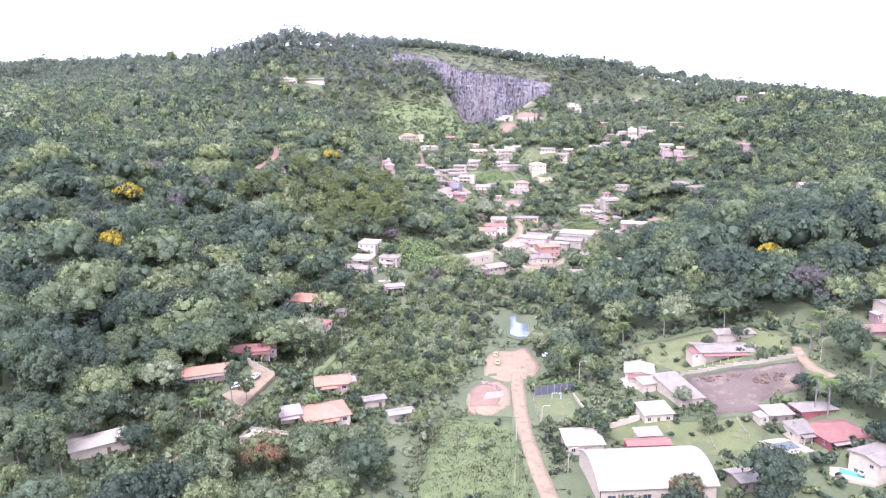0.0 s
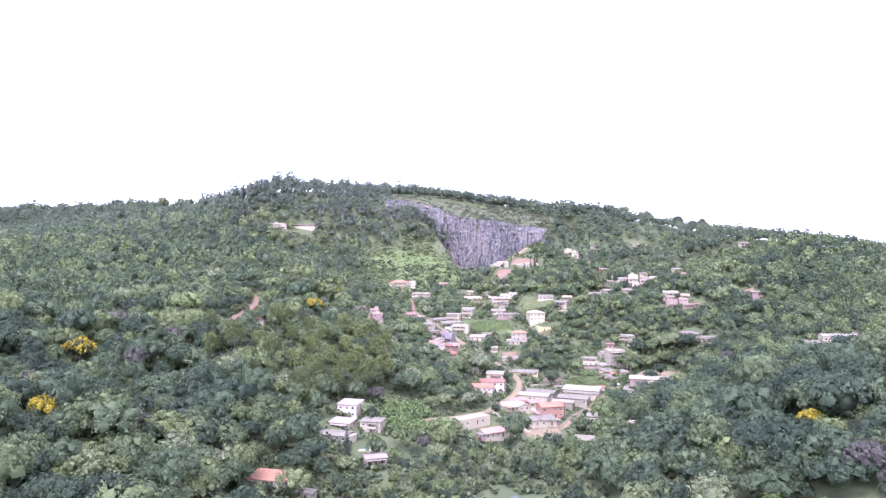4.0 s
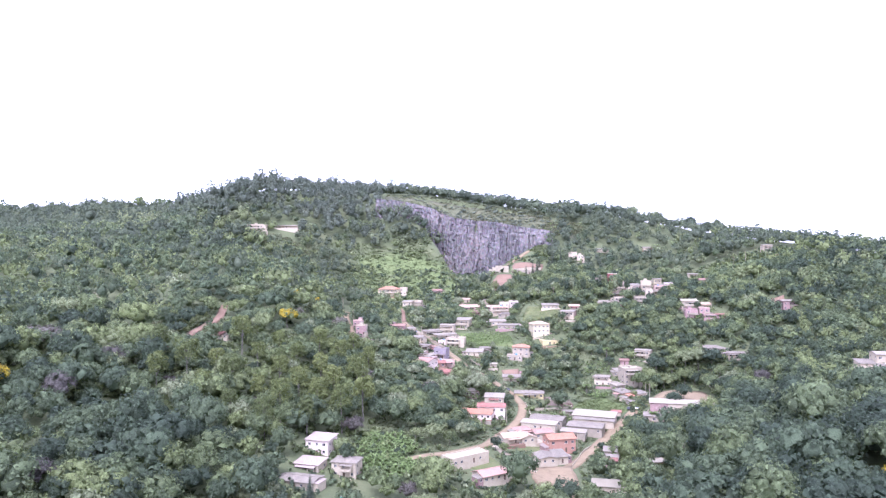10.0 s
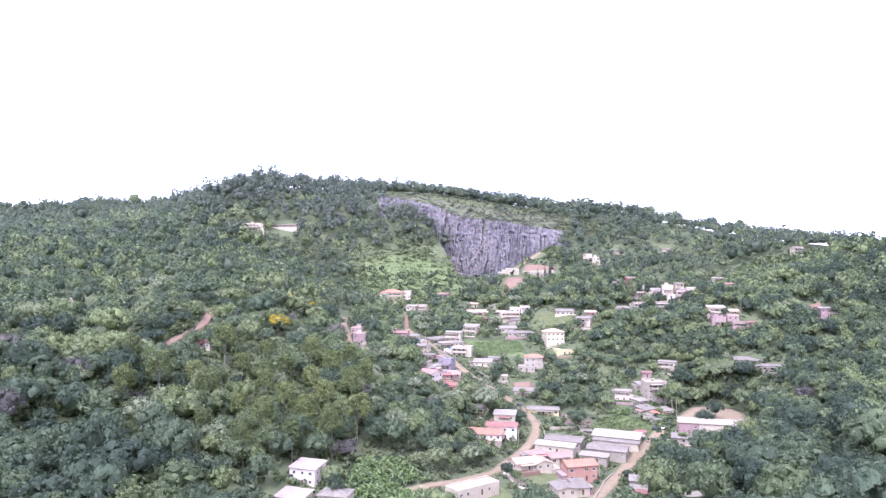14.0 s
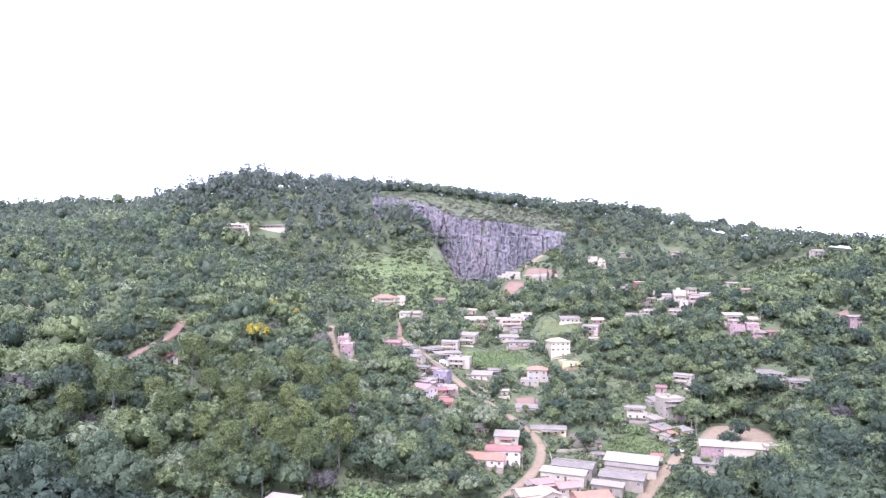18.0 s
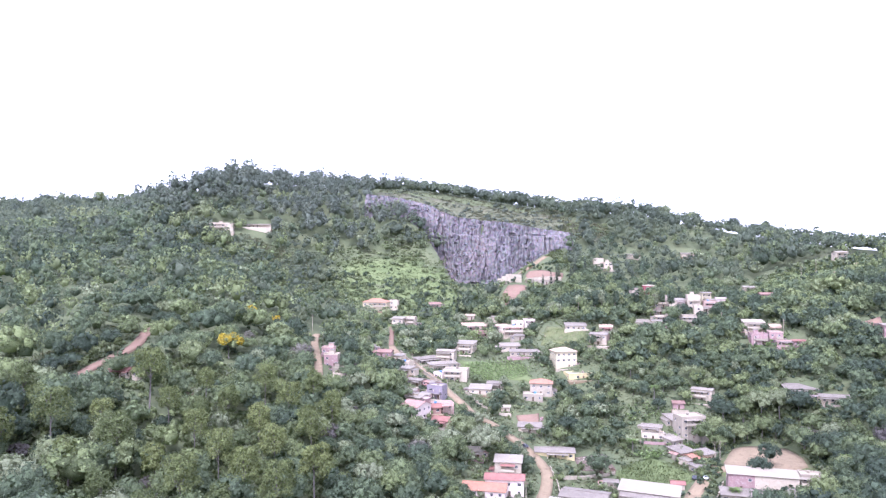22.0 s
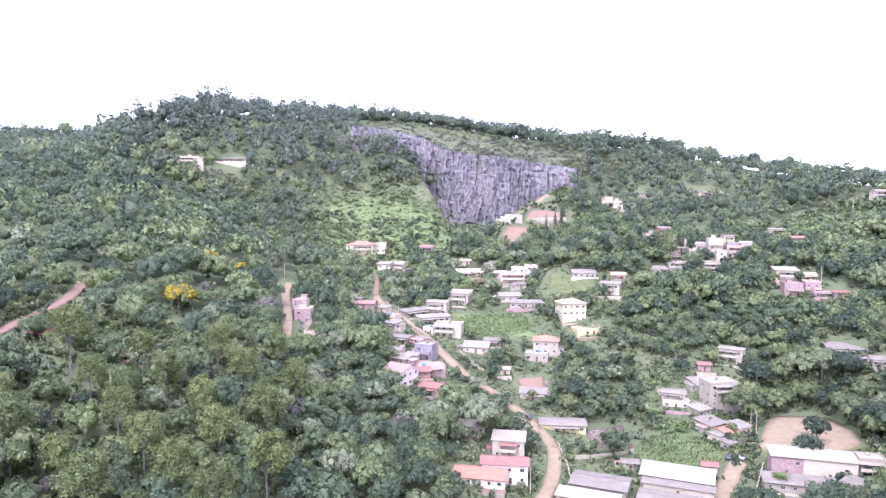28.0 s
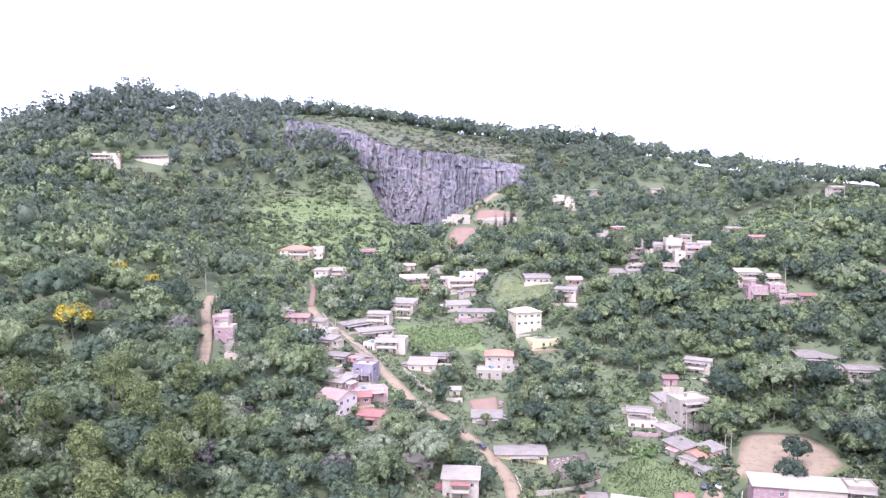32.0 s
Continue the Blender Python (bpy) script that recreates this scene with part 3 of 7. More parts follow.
# ---- the quarry face ----
def quarry_face():
    us, vs = np.linspace(-58, 122, 190), np.linspace(0, 1, 64)
    rng = np.random.default_rng(5)
    bm = bmesh.new()
    grid = []
    for i, u in enumerate(us):
        foot, col = float(quarry_line(u)), []
        low = float(relief(u, foot - 4)) - 4
        high = float(quarry_top(u)) + 0.3
        for v in vs:
            z = low + (high - low) * v
            p = Vector((u * 0.09, z * 0.016, 3.1))
            wob = 4.0 * noise.noise(Vector((u * 0.03, z * 0.05, 9.0)))
            block = noise.cell(Vector(((u + wob) * 0.11, (z + wob) * 0.014, 0.5)))
            slab = noise.cell(Vector(((u - wob) * 0.33, z * 0.03 + 5 * block, 7.0)))
            chip = noise.cell(Vector((u * 0.8 + wob, z * 0.1 + 3 * slab, 4.0)))
            ledge = 2.6 if v > 0.76 + 0.06 * noise.noise(Vector((u * 0.05, 0, 1))) else 0.0
            out = 4.5 * noise.noise(p * 0.8) + 2.2 * block + 1.5 * slab + 0.7 * chip + 1.2 * noise.noise(Vector((u * 0.4, z * 0.3, 2)))
            y = foot - 3.0 - out + ledge + 7.0 * v ** 1.5
            col.append(bm.verts.new((u, y, z)))
        col.append(bm.verts.new((u, foot + 20, high + 0.3)))
        grid.append(col)
    for c0, c1 in zip(grid, grid[1:]):
        for k in range(len(c0) - 1):
            bm.faces.new((c0[k], c1[k], c1[k + 1], c0[k + 1]))
    ob = part("quarry_face", bm, "rock")
    tagged(ob, "tall grey-violet rock face of an old quarry, vertically fractured", "rock face", kind="structure")


quarry_face()
for px in range(4, 112, 8):
    for py in range(735, 835, 8):
        keep_clear(px, py, 6.0)
patch("grass_spur", [(-58, 706), (-50, 692), (-20, 672), (18, 690), (27, 735), (14, 772), (-10, 788), (-40, 788), (-66, 778), (-70, 748)], "meadow", "bright green grassy spur below the quarry", bare=False)
patch("quarry_plateau", [(-48, 858), (-20, 857), (20, 852), (60, 841), (100, 818), (124, 801), (150, 800), (152, 822), (110, 850), (60, 876), (20, 888), (-20, 894), (-48, 896)], "dull_slope", "dull grassy slope above the quarry face", bare=False)
patch("ridge_meadow", [(215, 655), (255, 640), (300, 655), (300, 690), (250, 700), (218, 690)], "meadow", "grass clearing on the ridge", bare=False)
patch("quarry_terrace", [(57, 700), (62, 699), (67, 714), (76, 722), (74, 730), (62, 734), (57, 720)], "red_earth", "cut pink earth terrace below the quarry")
patch("quarry_yard", [(76, 738), (88, 734), (101, 730), (105, 741), (92, 749), (79, 750)], "red_earth", "bare red earth yard behind the quarry terrace wall", lift=0.5)
patch("quarry_scar", [(106, 797), (114, 791), (124, 800), (128, 816), (120, 815), (111, 806)], "red_earth", "bare red earth scar beside the quarry face", lift=0.6)


# ---- houses ----
def box(bm, x0, y0, z0, x1, y1, z1):
    v = [bm.verts.new(p) for p in ((x0, y0, z0), (x1, y0, z0), (x1, y1, z0), (x0, y1, z0), (x0, y0, z1), (x1, y0, z1), (x1, y1, z1), (x0, y1, z1))]
    for f in ((3, 2, 1, 0), (4, 5, 6, 7), (0, 1, 5, 4), (1, 2, 6, 5), (2, 3, 7, 6), (3, 0, 4, 7)):
        bm.faces.new([v[i] for i in f])


def prism(bm, outline, y0, y1):
    """A plate: an outline in x, z drawn out from y0 to y1."""
    a = [bm.verts.new((x, y0, z)) for x, z in outline]
    b = [bm.verts.new((x, y1, z)) for x, z in outline]
    bm.faces.new(a)
    bm.faces.new(b[::-1])
    n = len(a)
    for i in range(n):
        bm.faces.new((a[i], b[i], b[(i + 1) % n], a[(i + 1) % n]))


def empty(name, x, y, z, rot=0.0, label="", category="", group=""):
    ob = new(name)
    ob.empty_display_size = 0.5
    ob.matrix_basis = pose(x, y, z, 0, 0, rot)
    return tagged(ob, label, category, group)


def wall_mesh(length, low, high, openings, gable=0.0, shed=0.0, thick=0.18):
    """A wall along x, one connected shell with real openings (x0, z0, x1, z1); its top may rise to a gable or along a slope."""
    bm = bmesh.new()
    xs = sorted({-length / 2, length / 2, *[o[0] for o in openings], *[o[2] for o in openings]})
    zs = sorted({low, high, *[o[1] for o in openings], *[o[3] for o in openings]})
    made = {}

    def at(i, j, side):
        if (i, j, side) not in made:
            made[i, j, side] = bm.verts.new((xs[i], side * thick, zs[j]))
        return made[i, j, side]

    def solid(i, j):
        if not (0 <= i < len(xs) - 1 and 0 <= j < len(zs) - 1):
            return False
        cx, cz = (xs[i] + xs[i + 1]) / 2, (zs[j] + zs[j + 1]) / 2
        return not any(o[0] < cx < o[2] and o[1] < cz < o[3] for o in openings)

    top = len(zs) - 1
    for i in range(len(xs) - 1):
        for j in range(len(zs) - 1):
            if not solid(i, j):
                continue
            bm.faces.new((at(i, j, 0), at(i + 1, j, 0), at(i + 1, j + 1, 0), at(i, j + 1, 0)))
            bm.faces.new((at(i, j + 1, 1), at(i + 1, j + 1, 1), at(i + 1, j, 1), at(i, j, 1)))
            if not solid(i - 1, j):
                bm.faces.new((at(i, j, 1), at(i, j, 0), at(i, j + 1, 0), at(i, j + 1, 1)))
            if not solid(i + 1, j):
                bm.faces.new((at(i + 1, j, 0), at(i + 1, j, 1), at(i + 1, j + 1, 1), at(i + 1, j + 1, 0)))
            if not solid(i, j - 1):
                bm.faces.new((at(i, j, 1), at(i + 1, j, 1), at(i + 1, j, 0), at(i, j, 0)))
            if not solid(i, j + 1) and not (j + 1 == top and (gable or shed)):
                bm.faces.new((at(i, j + 1, 0), at(i + 1, j + 1, 0), at(i + 1, j + 1, 1), at(i, j + 1, 1)))
    if gable or shed:
        peak = (0.0, high + gable) if gable else (length / 2, high + shed)
        f, k = bm.verts.new((peak[0], 0, peak[1])), bm.verts.new((peak[0], thick, peak[1]))
        row = range(len(xs))
        bm.faces.new([at(i, top, 0) for i in row] + [f])
        bm.faces.new([k] + [at(i, top, 1) for i in reversed(row)])
        last = len(xs) - 1
        bm.faces.new((at(0, top, 1), at(0, top, 0), f, k))
        bm.faces.new((at(last, top, 0), at(last, top, 1), k, f))
    return bm


WINDOW_CACHE = {}


def add_window(parent, x, y, z, w, h, turn, sill=True):
    key = (round(w, 1), round(h, 1))
    if key not in WINDOW_CACHE:
        f = 0.07
        bm = wall_mesh(w, 0, h, [(-w / 2 + f, f, -f / 2, h - f), (f / 2, f, w / 2 - f, h - f)], thick=0.09)
        me = bpy.data.meshes.new("window")
        bm.to_mesh(me)
        bm.free()
        bm = bmesh.new()
        box(bm, -w / 2 + f, 0.04, f, w / 2 - f, 0.055, h - f)
        pm = bpy.data.meshes.new("pane")
        bm.to_mesh(pm)
        bm.free()
        bm = bmesh.new()
        box(bm, -w / 2 - 0.08, -0.12, -0.08, w / 2 + 0.08, 0.05, -0.004)
        sm = bpy.data.meshes.new("sill")
        bm.to_mesh(sm)
        bm.free()
        WINDOW_CACHE[key] = me, pm, sm
    me, pm, sm = WINDOW_CACHE[key]
    ob = part_of("window", me, "frame", parent)
    ob.matrix_basis = pose(x, y, z, 0, 0, turn)
    part_of("pane", pm, "glass", ob)
    if sill:
        part_of("sill", sm, "concrete", ob)


def roof_slab(bm, pts, thick=0.14):
    """A sloping slab from its upper corners, counter-clockwise."""
    a = [bm.verts.new(p) for p in pts]
    b = [bm.verts.new((p[0], p[1], p[2] - thick)) for p in pts]
    bm.faces.new(a)
    bm.faces.new(b[::-1])
    n = len(a)
    for i in range(n):
        bm.faces.new((a[i], b[i], b[(i + 1) % n], a[(i + 1) % n]))


WORDS = {"white": "white-painted", "cream": "cream-yellow", "greyrender": "bare grey cement", "pink": "pale pink", "pinkpaint": "salmon pink", "red": "dark red",
         "orangewall": "orange-rendered", "brick": "raw red block", "brown": "brown", "blueviolet": "blue-violet", "mural": "yellow-and-violet", "brickwhite": "brick-and-white",
         "pinkbrick": "pink brick", "whiteviolet": "white and violet", "redwhite": "red and white", "tilegrey": "grey", "metal": "pale metal sheet", "fibre": "weathered fibre-cement",
         "orange": "orange clay-tile", "orangepale": "bleached clay-tile", "pinkgrey": "pink-grey sheet", "dark": "dark flat", "yellow": "yellow"}
SPLIT = {"mural": ("yellow", "blueviolet"), "brickwhite": ("brick", "white"), "pinkbrick": ("brick", "pinkpaint"), "whiteviolet": ("white", "pinkpaint"), "redwhite": ("red", "white"), "tilegrey": ("greyrender", "greyrender")}
SHAPES = {"gable": "gabled", "hip": "hipped", "shed": "single-pitch", "flat": "flat"}
HOUSE_COUNT = [0]
STOREY = {1: 2.7, 2: 3.0, 3: 3.1, 4: 3.1}


def house_extras(top, rnd, w, d, h, storeys, roof, cover, mats):
    """What the owners added: a lean-to, a veranda or balcony, a roof tank, a washing terrace."""
    sheet_mat = rnd.choice(("r_fibre", "r_fibre", "r_metal", "r_pinkgrey", "r_red", "r_orangepale"))
    if rnd.random() < 0.6 and d > 3.5:
        sx = rnd.choice((-1, 1))
        w2, d2, h2 = rnd.uniform(1.8, 3.2), d * rnd.uniform(0.5, 0.85), rnd.uniform(2.1, 2.5)
        y0 = -d / 2 + rnd.uniform(0.0, 0.3) * d
        x0, x1 = sorted((sx * (w / 2 + 0.004), sx * (w / 2 + w2)))
        bm = bmesh.new()
        lows = [(x0, y0), (x1, y0), (x1, y0 + d2), (x0, y0 + d2)]
        tops = [h2 + (0.45 if abs(px) < w / 2 + 0.1 else 0.0) for px, _ in lows]
        lo = [bm.verts.new((px, py, -3.0)) for px, py in lows]
        hi = [bm.verts.new((px, py, z)) for (px, py), z in zip(lows, tops)]
        for k in range(4):
            bm.faces.new((lo[k], lo[(k + 1) % 4], hi[(k + 1) % 4], hi[k]))
        bm.faces.new(lo[::-1])
        bm.faces.new(hi)
        lean = part("lean_to", bm, rnd.choice((mats[0], "greyrender", "brick", "white")), top)
        bm = bmesh.new()
        roof_slab(bm, [(x0 - (0.3 if sx < 0 else 0), y0 - 0.35, tops[0] + 0.12), (x1 + (0.3 if sx > 0 else 0), y0 - 0.35, tops[1] + 0.12), (x1 + (0.3 if sx > 0 else 0), y0 + d2 + 0.2, tops[1] + 0.12), (x0 - (0.3 if sx < 0 else 0), y0 + d2 + 0.2, tops[0] + 0.12)], 0.08)
        part("lean_to_roof", bm, sheet_mat, lean)
        if w2 > 2.0:
            add_window(lean, (x0 + x1) / 2, y0 - 0.1, 1.0, 1.0, 1.1, 0)
    z0 = STOREY[storeys] * (storeys - 1)
    if w > 5.5 and rnd.random() < 0.62:
        vw, dep = w * rnd.uniform(0.45, 0.95), rnd.uniform(1.3, 2.2)
        vx = rnd.uniform(-0.5, 0.5) * (w - vw)
        if storeys > 1:
            bm = bmesh.new()
            box(bm, vx - vw / 2, -d / 2 - dep, z0 - 0.16, vx + vw / 2, -d / 2 - 0.004, z0)
            slab = part("balcony_slab", bm, "concrete", top)
            bm = bmesh.new()
            box(bm, vx - vw / 2, -d / 2 - dep, z0 + 0.002, vx + vw / 2, -d / 2 - dep + 0.1, z0 + 0.9)
            for sx in (-1, 1):
                box(bm, vx + sx * (vw / 2 - 0.05) - 0.05, -d / 2 - dep + 0.104, z0 + 0.002, vx + sx * (vw / 2 - 0.05) + 0.05, -d / 2 - 0.004, z0 + 0.9)
            part("balcony_parapet", bm, rnd.choice((mats[0], "greyrender", "white")), slab)
        n = max(2, int(vw / 2.6) + 1)
        for k in range(n):
            px = vx - vw / 2 + 0.12 + (vw - 0.24) * k / (n - 1)
            bm = bmesh.new()
            box(bm, px - 0.1, -d / 2 - dep + 0.12, -3.0, px + 0.1, -d / 2 - dep + 0.32, z0 + 2.25)
            part("veranda_post", bm, rnd.choice(("white", "concrete", mats[0])), top)
        if roof != "flat" or rnd.random() < 0.6:
            bm = bmesh.new()
            roof_slab(bm, [(vx - vw / 2 - 0.25, -d / 2 - dep - 0.3, z0 + 2.3), (vx + vw / 2 + 0.25, -d / 2 - dep - 0.3, z0 + 2.3), (vx + vw / 2 + 0.25, -d / 2 - 0.004, z0 + 2.52), (vx - vw / 2 - 0.25, -d / 2 - 0.004, z0 + 2.52)], 0.08)
            part("veranda_roof", bm, sheet_mat if rnd.random() < 0.5 or "r_" + cover not in M else "r_" + cover, top)
    if roof == "flat" and w > 3.5:
        px, py = rnd.uniform(-0.25, 0.25) * w, rnd.uniform(0.0, 0.25) * d
        if rnd.random() < 0.55:
            bm = bmesh.new()
            n = 12
            lo = [bm.verts.new((px + 0.6 * math.cos(k * math.tau / n), py + 0.6 * math.sin(k * math.tau / n), h - 0.046)) for k in range(n)]
            hi = [bm.verts.new((px + 0.72 * math.cos(k * math.tau / n), py + 0.72 * math.sin(k * math.tau / n), h + 0.9)) for k in range(n)]
            lid = bm.verts.new((px, py, h + 1.1))
            for k in range(n):
                bm.faces.new((lo[k], lo[(k + 1) % n], hi[(k + 1) % n], hi[k]))
                bm.faces.new((hi[k], hi[(k + 1) % n], lid))
            bm.faces.new(lo[::-1])
            part("water_tank", bm, rnd.choice(("tank_blue", "greyrender", "r_fibre")), top, "plastic water tank")
        elif w > 5:
            bm = bmesh.new()
            box(bm, px - 1.2, py - 1.0, h - 0.046, px + 1.2, py + 1.0, h + 2.0)
            stair = part("stair_head", bm, mats[1], top)
            bm = bmesh.new()
            roof_slab(bm, [(px - 1.4, py - 1.3, h + 2.12), (px + 1.4, py - 1.3, h + 2.12), (px + 1.4, py + 1.2, h + 2.3), (px - 1.4, py + 1.2, h + 2.3)], 0.08)
            part("stair_roof", bm, "r_fibre", stair)


def house(x, y, z, w, d, storeys, roof, wall, cover, rot, kind="house", sink=3.0, front_door=True, windows=True):
    HOUSE_COUNT[0] += 1
    rnd = random.Random(HOUSE_COUNT[0] * 31 + 5)
    ang = math.radians(rot)
    z = min(z, max(float(relief(x + sx * w / 2 * math.cos(ang) - sy * d / 2 * math.sin(ang), y + sx * w / 2 * math.sin(ang) + sy * d / 2 * math.cos(ang))) for sx in (-1, 1) for sy in (-1, 1)) + 0.3)
    storey = STOREY[storeys]
    h = storey * storeys + (0.2 if kind == "house" else 0.5)
    label = "%s %s with a %s %s roof" % (WORDS.get(wall, wall), {1: "one-storey", 2: "two-storey", 3: "three-storey", 4: "four-storey"}[storeys] + " " + kind, SHAPES[roof], WORDS.get(cover, cover))
    top = empty(kind, x, y, z, rot, label, kind, "village houses" if kind == "house" else "")
    mats = SPLIT.get(wall, (wall, wall))
    mats = [m if m in M else "greyrender" for m in mats]
    tiled = cover in ("orange", "orangepale", "red", "brown", "tilegrey")
    pitch = {"gable": 0.32 if tiled else 0.17, "hip": 0.34, "shed": 0.12, "flat": 0.0}[roof]
    rise_g = d / 2 * pitch
    slope = d * pitch

    def spots(length, door):
        n = max(1, int(length / 3.0))
        res = []
        doors = []
        for s in range(storeys):
            for k in range(n):
                cx = -length / 2 + length * (k + 0.5) / n + rnd.uniform(-0.15, 0.15)
                if door and s == 0 and k == n // 2:
                    doors.append((cx - 0.45, 0.0, cx + 0.45, 2.1))
                elif windows and rnd.random() < (0.72 if kind == 'house' else 0.3) and length > 2.2:
                    ww = rnd.choice((1.0, 1.2, 1.4)) if length / n > 1.9 else 0.8
                    res.append((cx - ww / 2, s * storey + 1.0, cx + ww / 2, s * storey + 2.1))
        return res, doors

    sides = (("front", w, 0, -d / 2, 0), ("back", w, 0, d / 2, 180), ("right", d - 0.36, w / 2, 0, 90), ("left", d - 0.36, -w / 2, 0, 270))
    for i, (nm, length, px, py, turn) in enumerate(sides):
        wins, doors = spots(length, front_door and nm == "front")
        if nm == "back" and y > 150:
            wins = []
        gab = sh = 0.0
        high = h
        if roof == "gable" and nm in ("right", "left"):
            gab = rise_g
        if roof == "shed":
            if nm == "back":
                high = h + slope
            elif nm == "right":
                sh = slope
            elif nm == "left":
                sh = slope
        bm = wall_mesh(length, -sink, high, wins + doors, gab, sh)
        if roof == "shed" and nm == "left":
            for v in bm.verts:
                v.co.x, v.co.y = -v.co.x, v.co.y
            wins = [(-b[2], b[1], -b[0], b[3]) for b in wins]
            bmesh.ops.reverse_faces(bm, faces=bm.faces)
        ob = part("wall", bm, mats[0] if i in (0, 3) else mats[1], top)
        ob.matrix_basis = pose(px, py, 0, 0, 0, turn)
        m = ob.matrix_basis
        for o in wins:
            p = m @ Vector(((o[0] + o[2]) / 2, 0.05, o[1]))
            add_window(top, p.x, p.y, p.z, o[2] - o[0], o[3] - o[1], turn, y < 560)
        for o in doors:
            p = m @ Vector(((o[0] + o[2]) / 2, 0.06, 0))
            bm = bmesh.new()
            box(bm, -0.44, 0, 0.0, 0.44, 0.05, 2.08)
            for zz in (0.25, 1.2):
                box(bm, -0.3, -0.02, zz, 0.3, -0.004, zz + 0.7)
            dob = part("door", bm, "timber", top)
            dob.matrix_basis = pose(p.x, p.y, 0, 0, 0, turn)
    bm = bmesh.new()
    box(bm, -w / 2 + 0.18, -d / 2 + 0.18, -0.2, w / 2 - 0.18, d / 2 - 0.18, 0.0)
    for s in range(1, storeys):
        box(bm, -w / 2 + 0.19, -d / 2 + 0.19, s * storey - 0.1, w / 2 - 0.19, d / 2 - 0.19, s * storey + 0.05)
    part("floor_slab", bm, "concrete", top)
    o = 0.55 if roof != "flat" else 0.0
    e = -pitch * o
    bm = bmesh.new()
    rm = "r_" + cover if "r_" + cover in M else (cover if cover in M else "concrete")
    if roof == "gable":
        roof_slab(bm, [(-w / 2 - o, -d / 2 - o, h + e + 0.15), (w / 2 + o, -d / 2 - o, h + e + 0.15), (w / 2 + o, 0, h + rise_g + 0.15), (-w / 2 - o, 0, h + rise_g + 0.15)])
        roof_slab(bm, [(w / 2 + o, d / 2 + o, h + e + 0.15), (-w / 2 - o, d / 2 + o, h + e + 0.15), (-w / 2 - o, 0.0, h + rise_g + 0.15), (w / 2 + o, 0.0, h + rise_g + 0.15)])
        rf = part("roof", bm, rm, top)
        bm = bmesh.new()
        box(bm, -w / 2 - o, -0.14, h + rise_g + 0.1, w / 2 + o, 0.14, h + rise_g + 0.24)
        part("ridge_cap", bm, rm, rf)
    elif roof == "hip":
        q = max(0.3, w / 2 - d / 2)
        rz = h + 0.15 + (d / 2) * pitch
        a, b = (-q, 0, rz), (q, 0, rz)
        c1, c2, c3, c4 = [(sx * (w / 2 + o), sy * (d / 2 + o), h + e + 0.15) for sx, sy in ((-1, -1), (1, -1), (1, 1), (-1, 1))]
        for pts in ([c1, c2, b, a], [c3, c4, a, b], [c2, c3, b], [c4, c1, a]):
            roof_slab(bm, pts)
        rf = part("roof", bm, rm, top)
    elif roof == "shed":
        roof_slab(bm, [(-w / 2 - o, -d / 2 - o, h + e + 0.15), (w / 2 + o, -d / 2 - o, h + e + 0.15), (w / 2 + o, d / 2 + o, h + slope - e + 0.15), (-w / 2 - o, d / 2 + o, h + slope - e + 0.15)], 0.1)
        rf = part("roof", bm, rm, top)
    else:
        box(bm, -w / 2 + 0.19, -d / 2 + 0.19, h - 0.25, w / 2 - 0.19, d / 2 - 0.19, h - 0.05)
        rf = part("roof", bm, rm if rm.startswith("r_") else "concrete", top)
        bm = bmesh.new()
        for x0, y0, x1, y1 in ((-w / 2 - 0.05, -d / 2 - 0.05, w / 2 + 0.05, -d / 2 + 0.2), (-w / 2 - 0.05, d / 2 - 0.2, w / 2 + 0.05, d / 2 + 0.05),
                               (-w / 2 - 0.05, -d / 2 + 0.2, -w / 2 + 0.2, d / 2 - 0.2), (w / 2 - 0.2, -d / 2 + 0.2, w / 2 + 0.05, d / 2 - 0.2)):
            box(bm, x0, y0, h + 0.002, x1, y1, h + 0.5)
        part("parapet", bm, mats[1], top)
    if kind == "house" and windows:
        house_extras(top, rnd, w, d, h, storeys, roof, cover, mats)
        if y > 420 and math.hypot(x - 151, y - 506) > 45 and rnd.random() < 0.65:
            deep, side = rnd.uniform(2.5, 5.0), rnd.uniform(0.3, 1.6)
            bm = bmesh.new()
            box(bm, -w / 2 - side, -d / 2 - deep, -4.0, w / 2 + side, -d / 2 - 0.004, -0.06)
            yard = part("yard_terrace", bm, rnd.choice(("dirt", "paving", "red_earth", "concrete", "dirt")), top)
            if rnd.random() < 0.7:
                bm = bmesh.new()
                box(bm, -w / 2 - side, -d / 2 - deep - 0.15, -4.0, w / 2 + side, -d / 2 - deep - 0.004, rnd.uniform(0.2, 1.1))
                part("yard_wall", bm, rnd.choice(("greyrender", "concrete", "white", "brick")), yard)
    r = max(w, d) / 2
    bays = max(1, round(w / d))
    for k in range(bays):
        o = (k - (bays - 1) / 2) * w / bays
        keep_clear(x + o * math.cos(ang), y + o * math.sin(ang), max(d, w / bays) / 2 + 2.4, max(d, w / bays) / 2 + 0.7)
    dx, dy = (13.0 - x, 230.0 - y) if y > 420 else (3.0 - x, 10.0 - y)
    n = math.hypot(dx, dy)
    for k in (4, 8, 12) if y > 420 else (5, 10, 15, 20):
        keep_clear(x + dx / n * (r * 0.6 + k), y + dy / n * (r * 0.6 + k), r * 0.6 + (1.2 if y > 420 else 2.8))
    return top


def shed(x, y, z, w, d, storeys, roof, wall, cover, rot):
    return house(x, y, z, w, d, storeys, roof, wall, cover, rot, "shed")


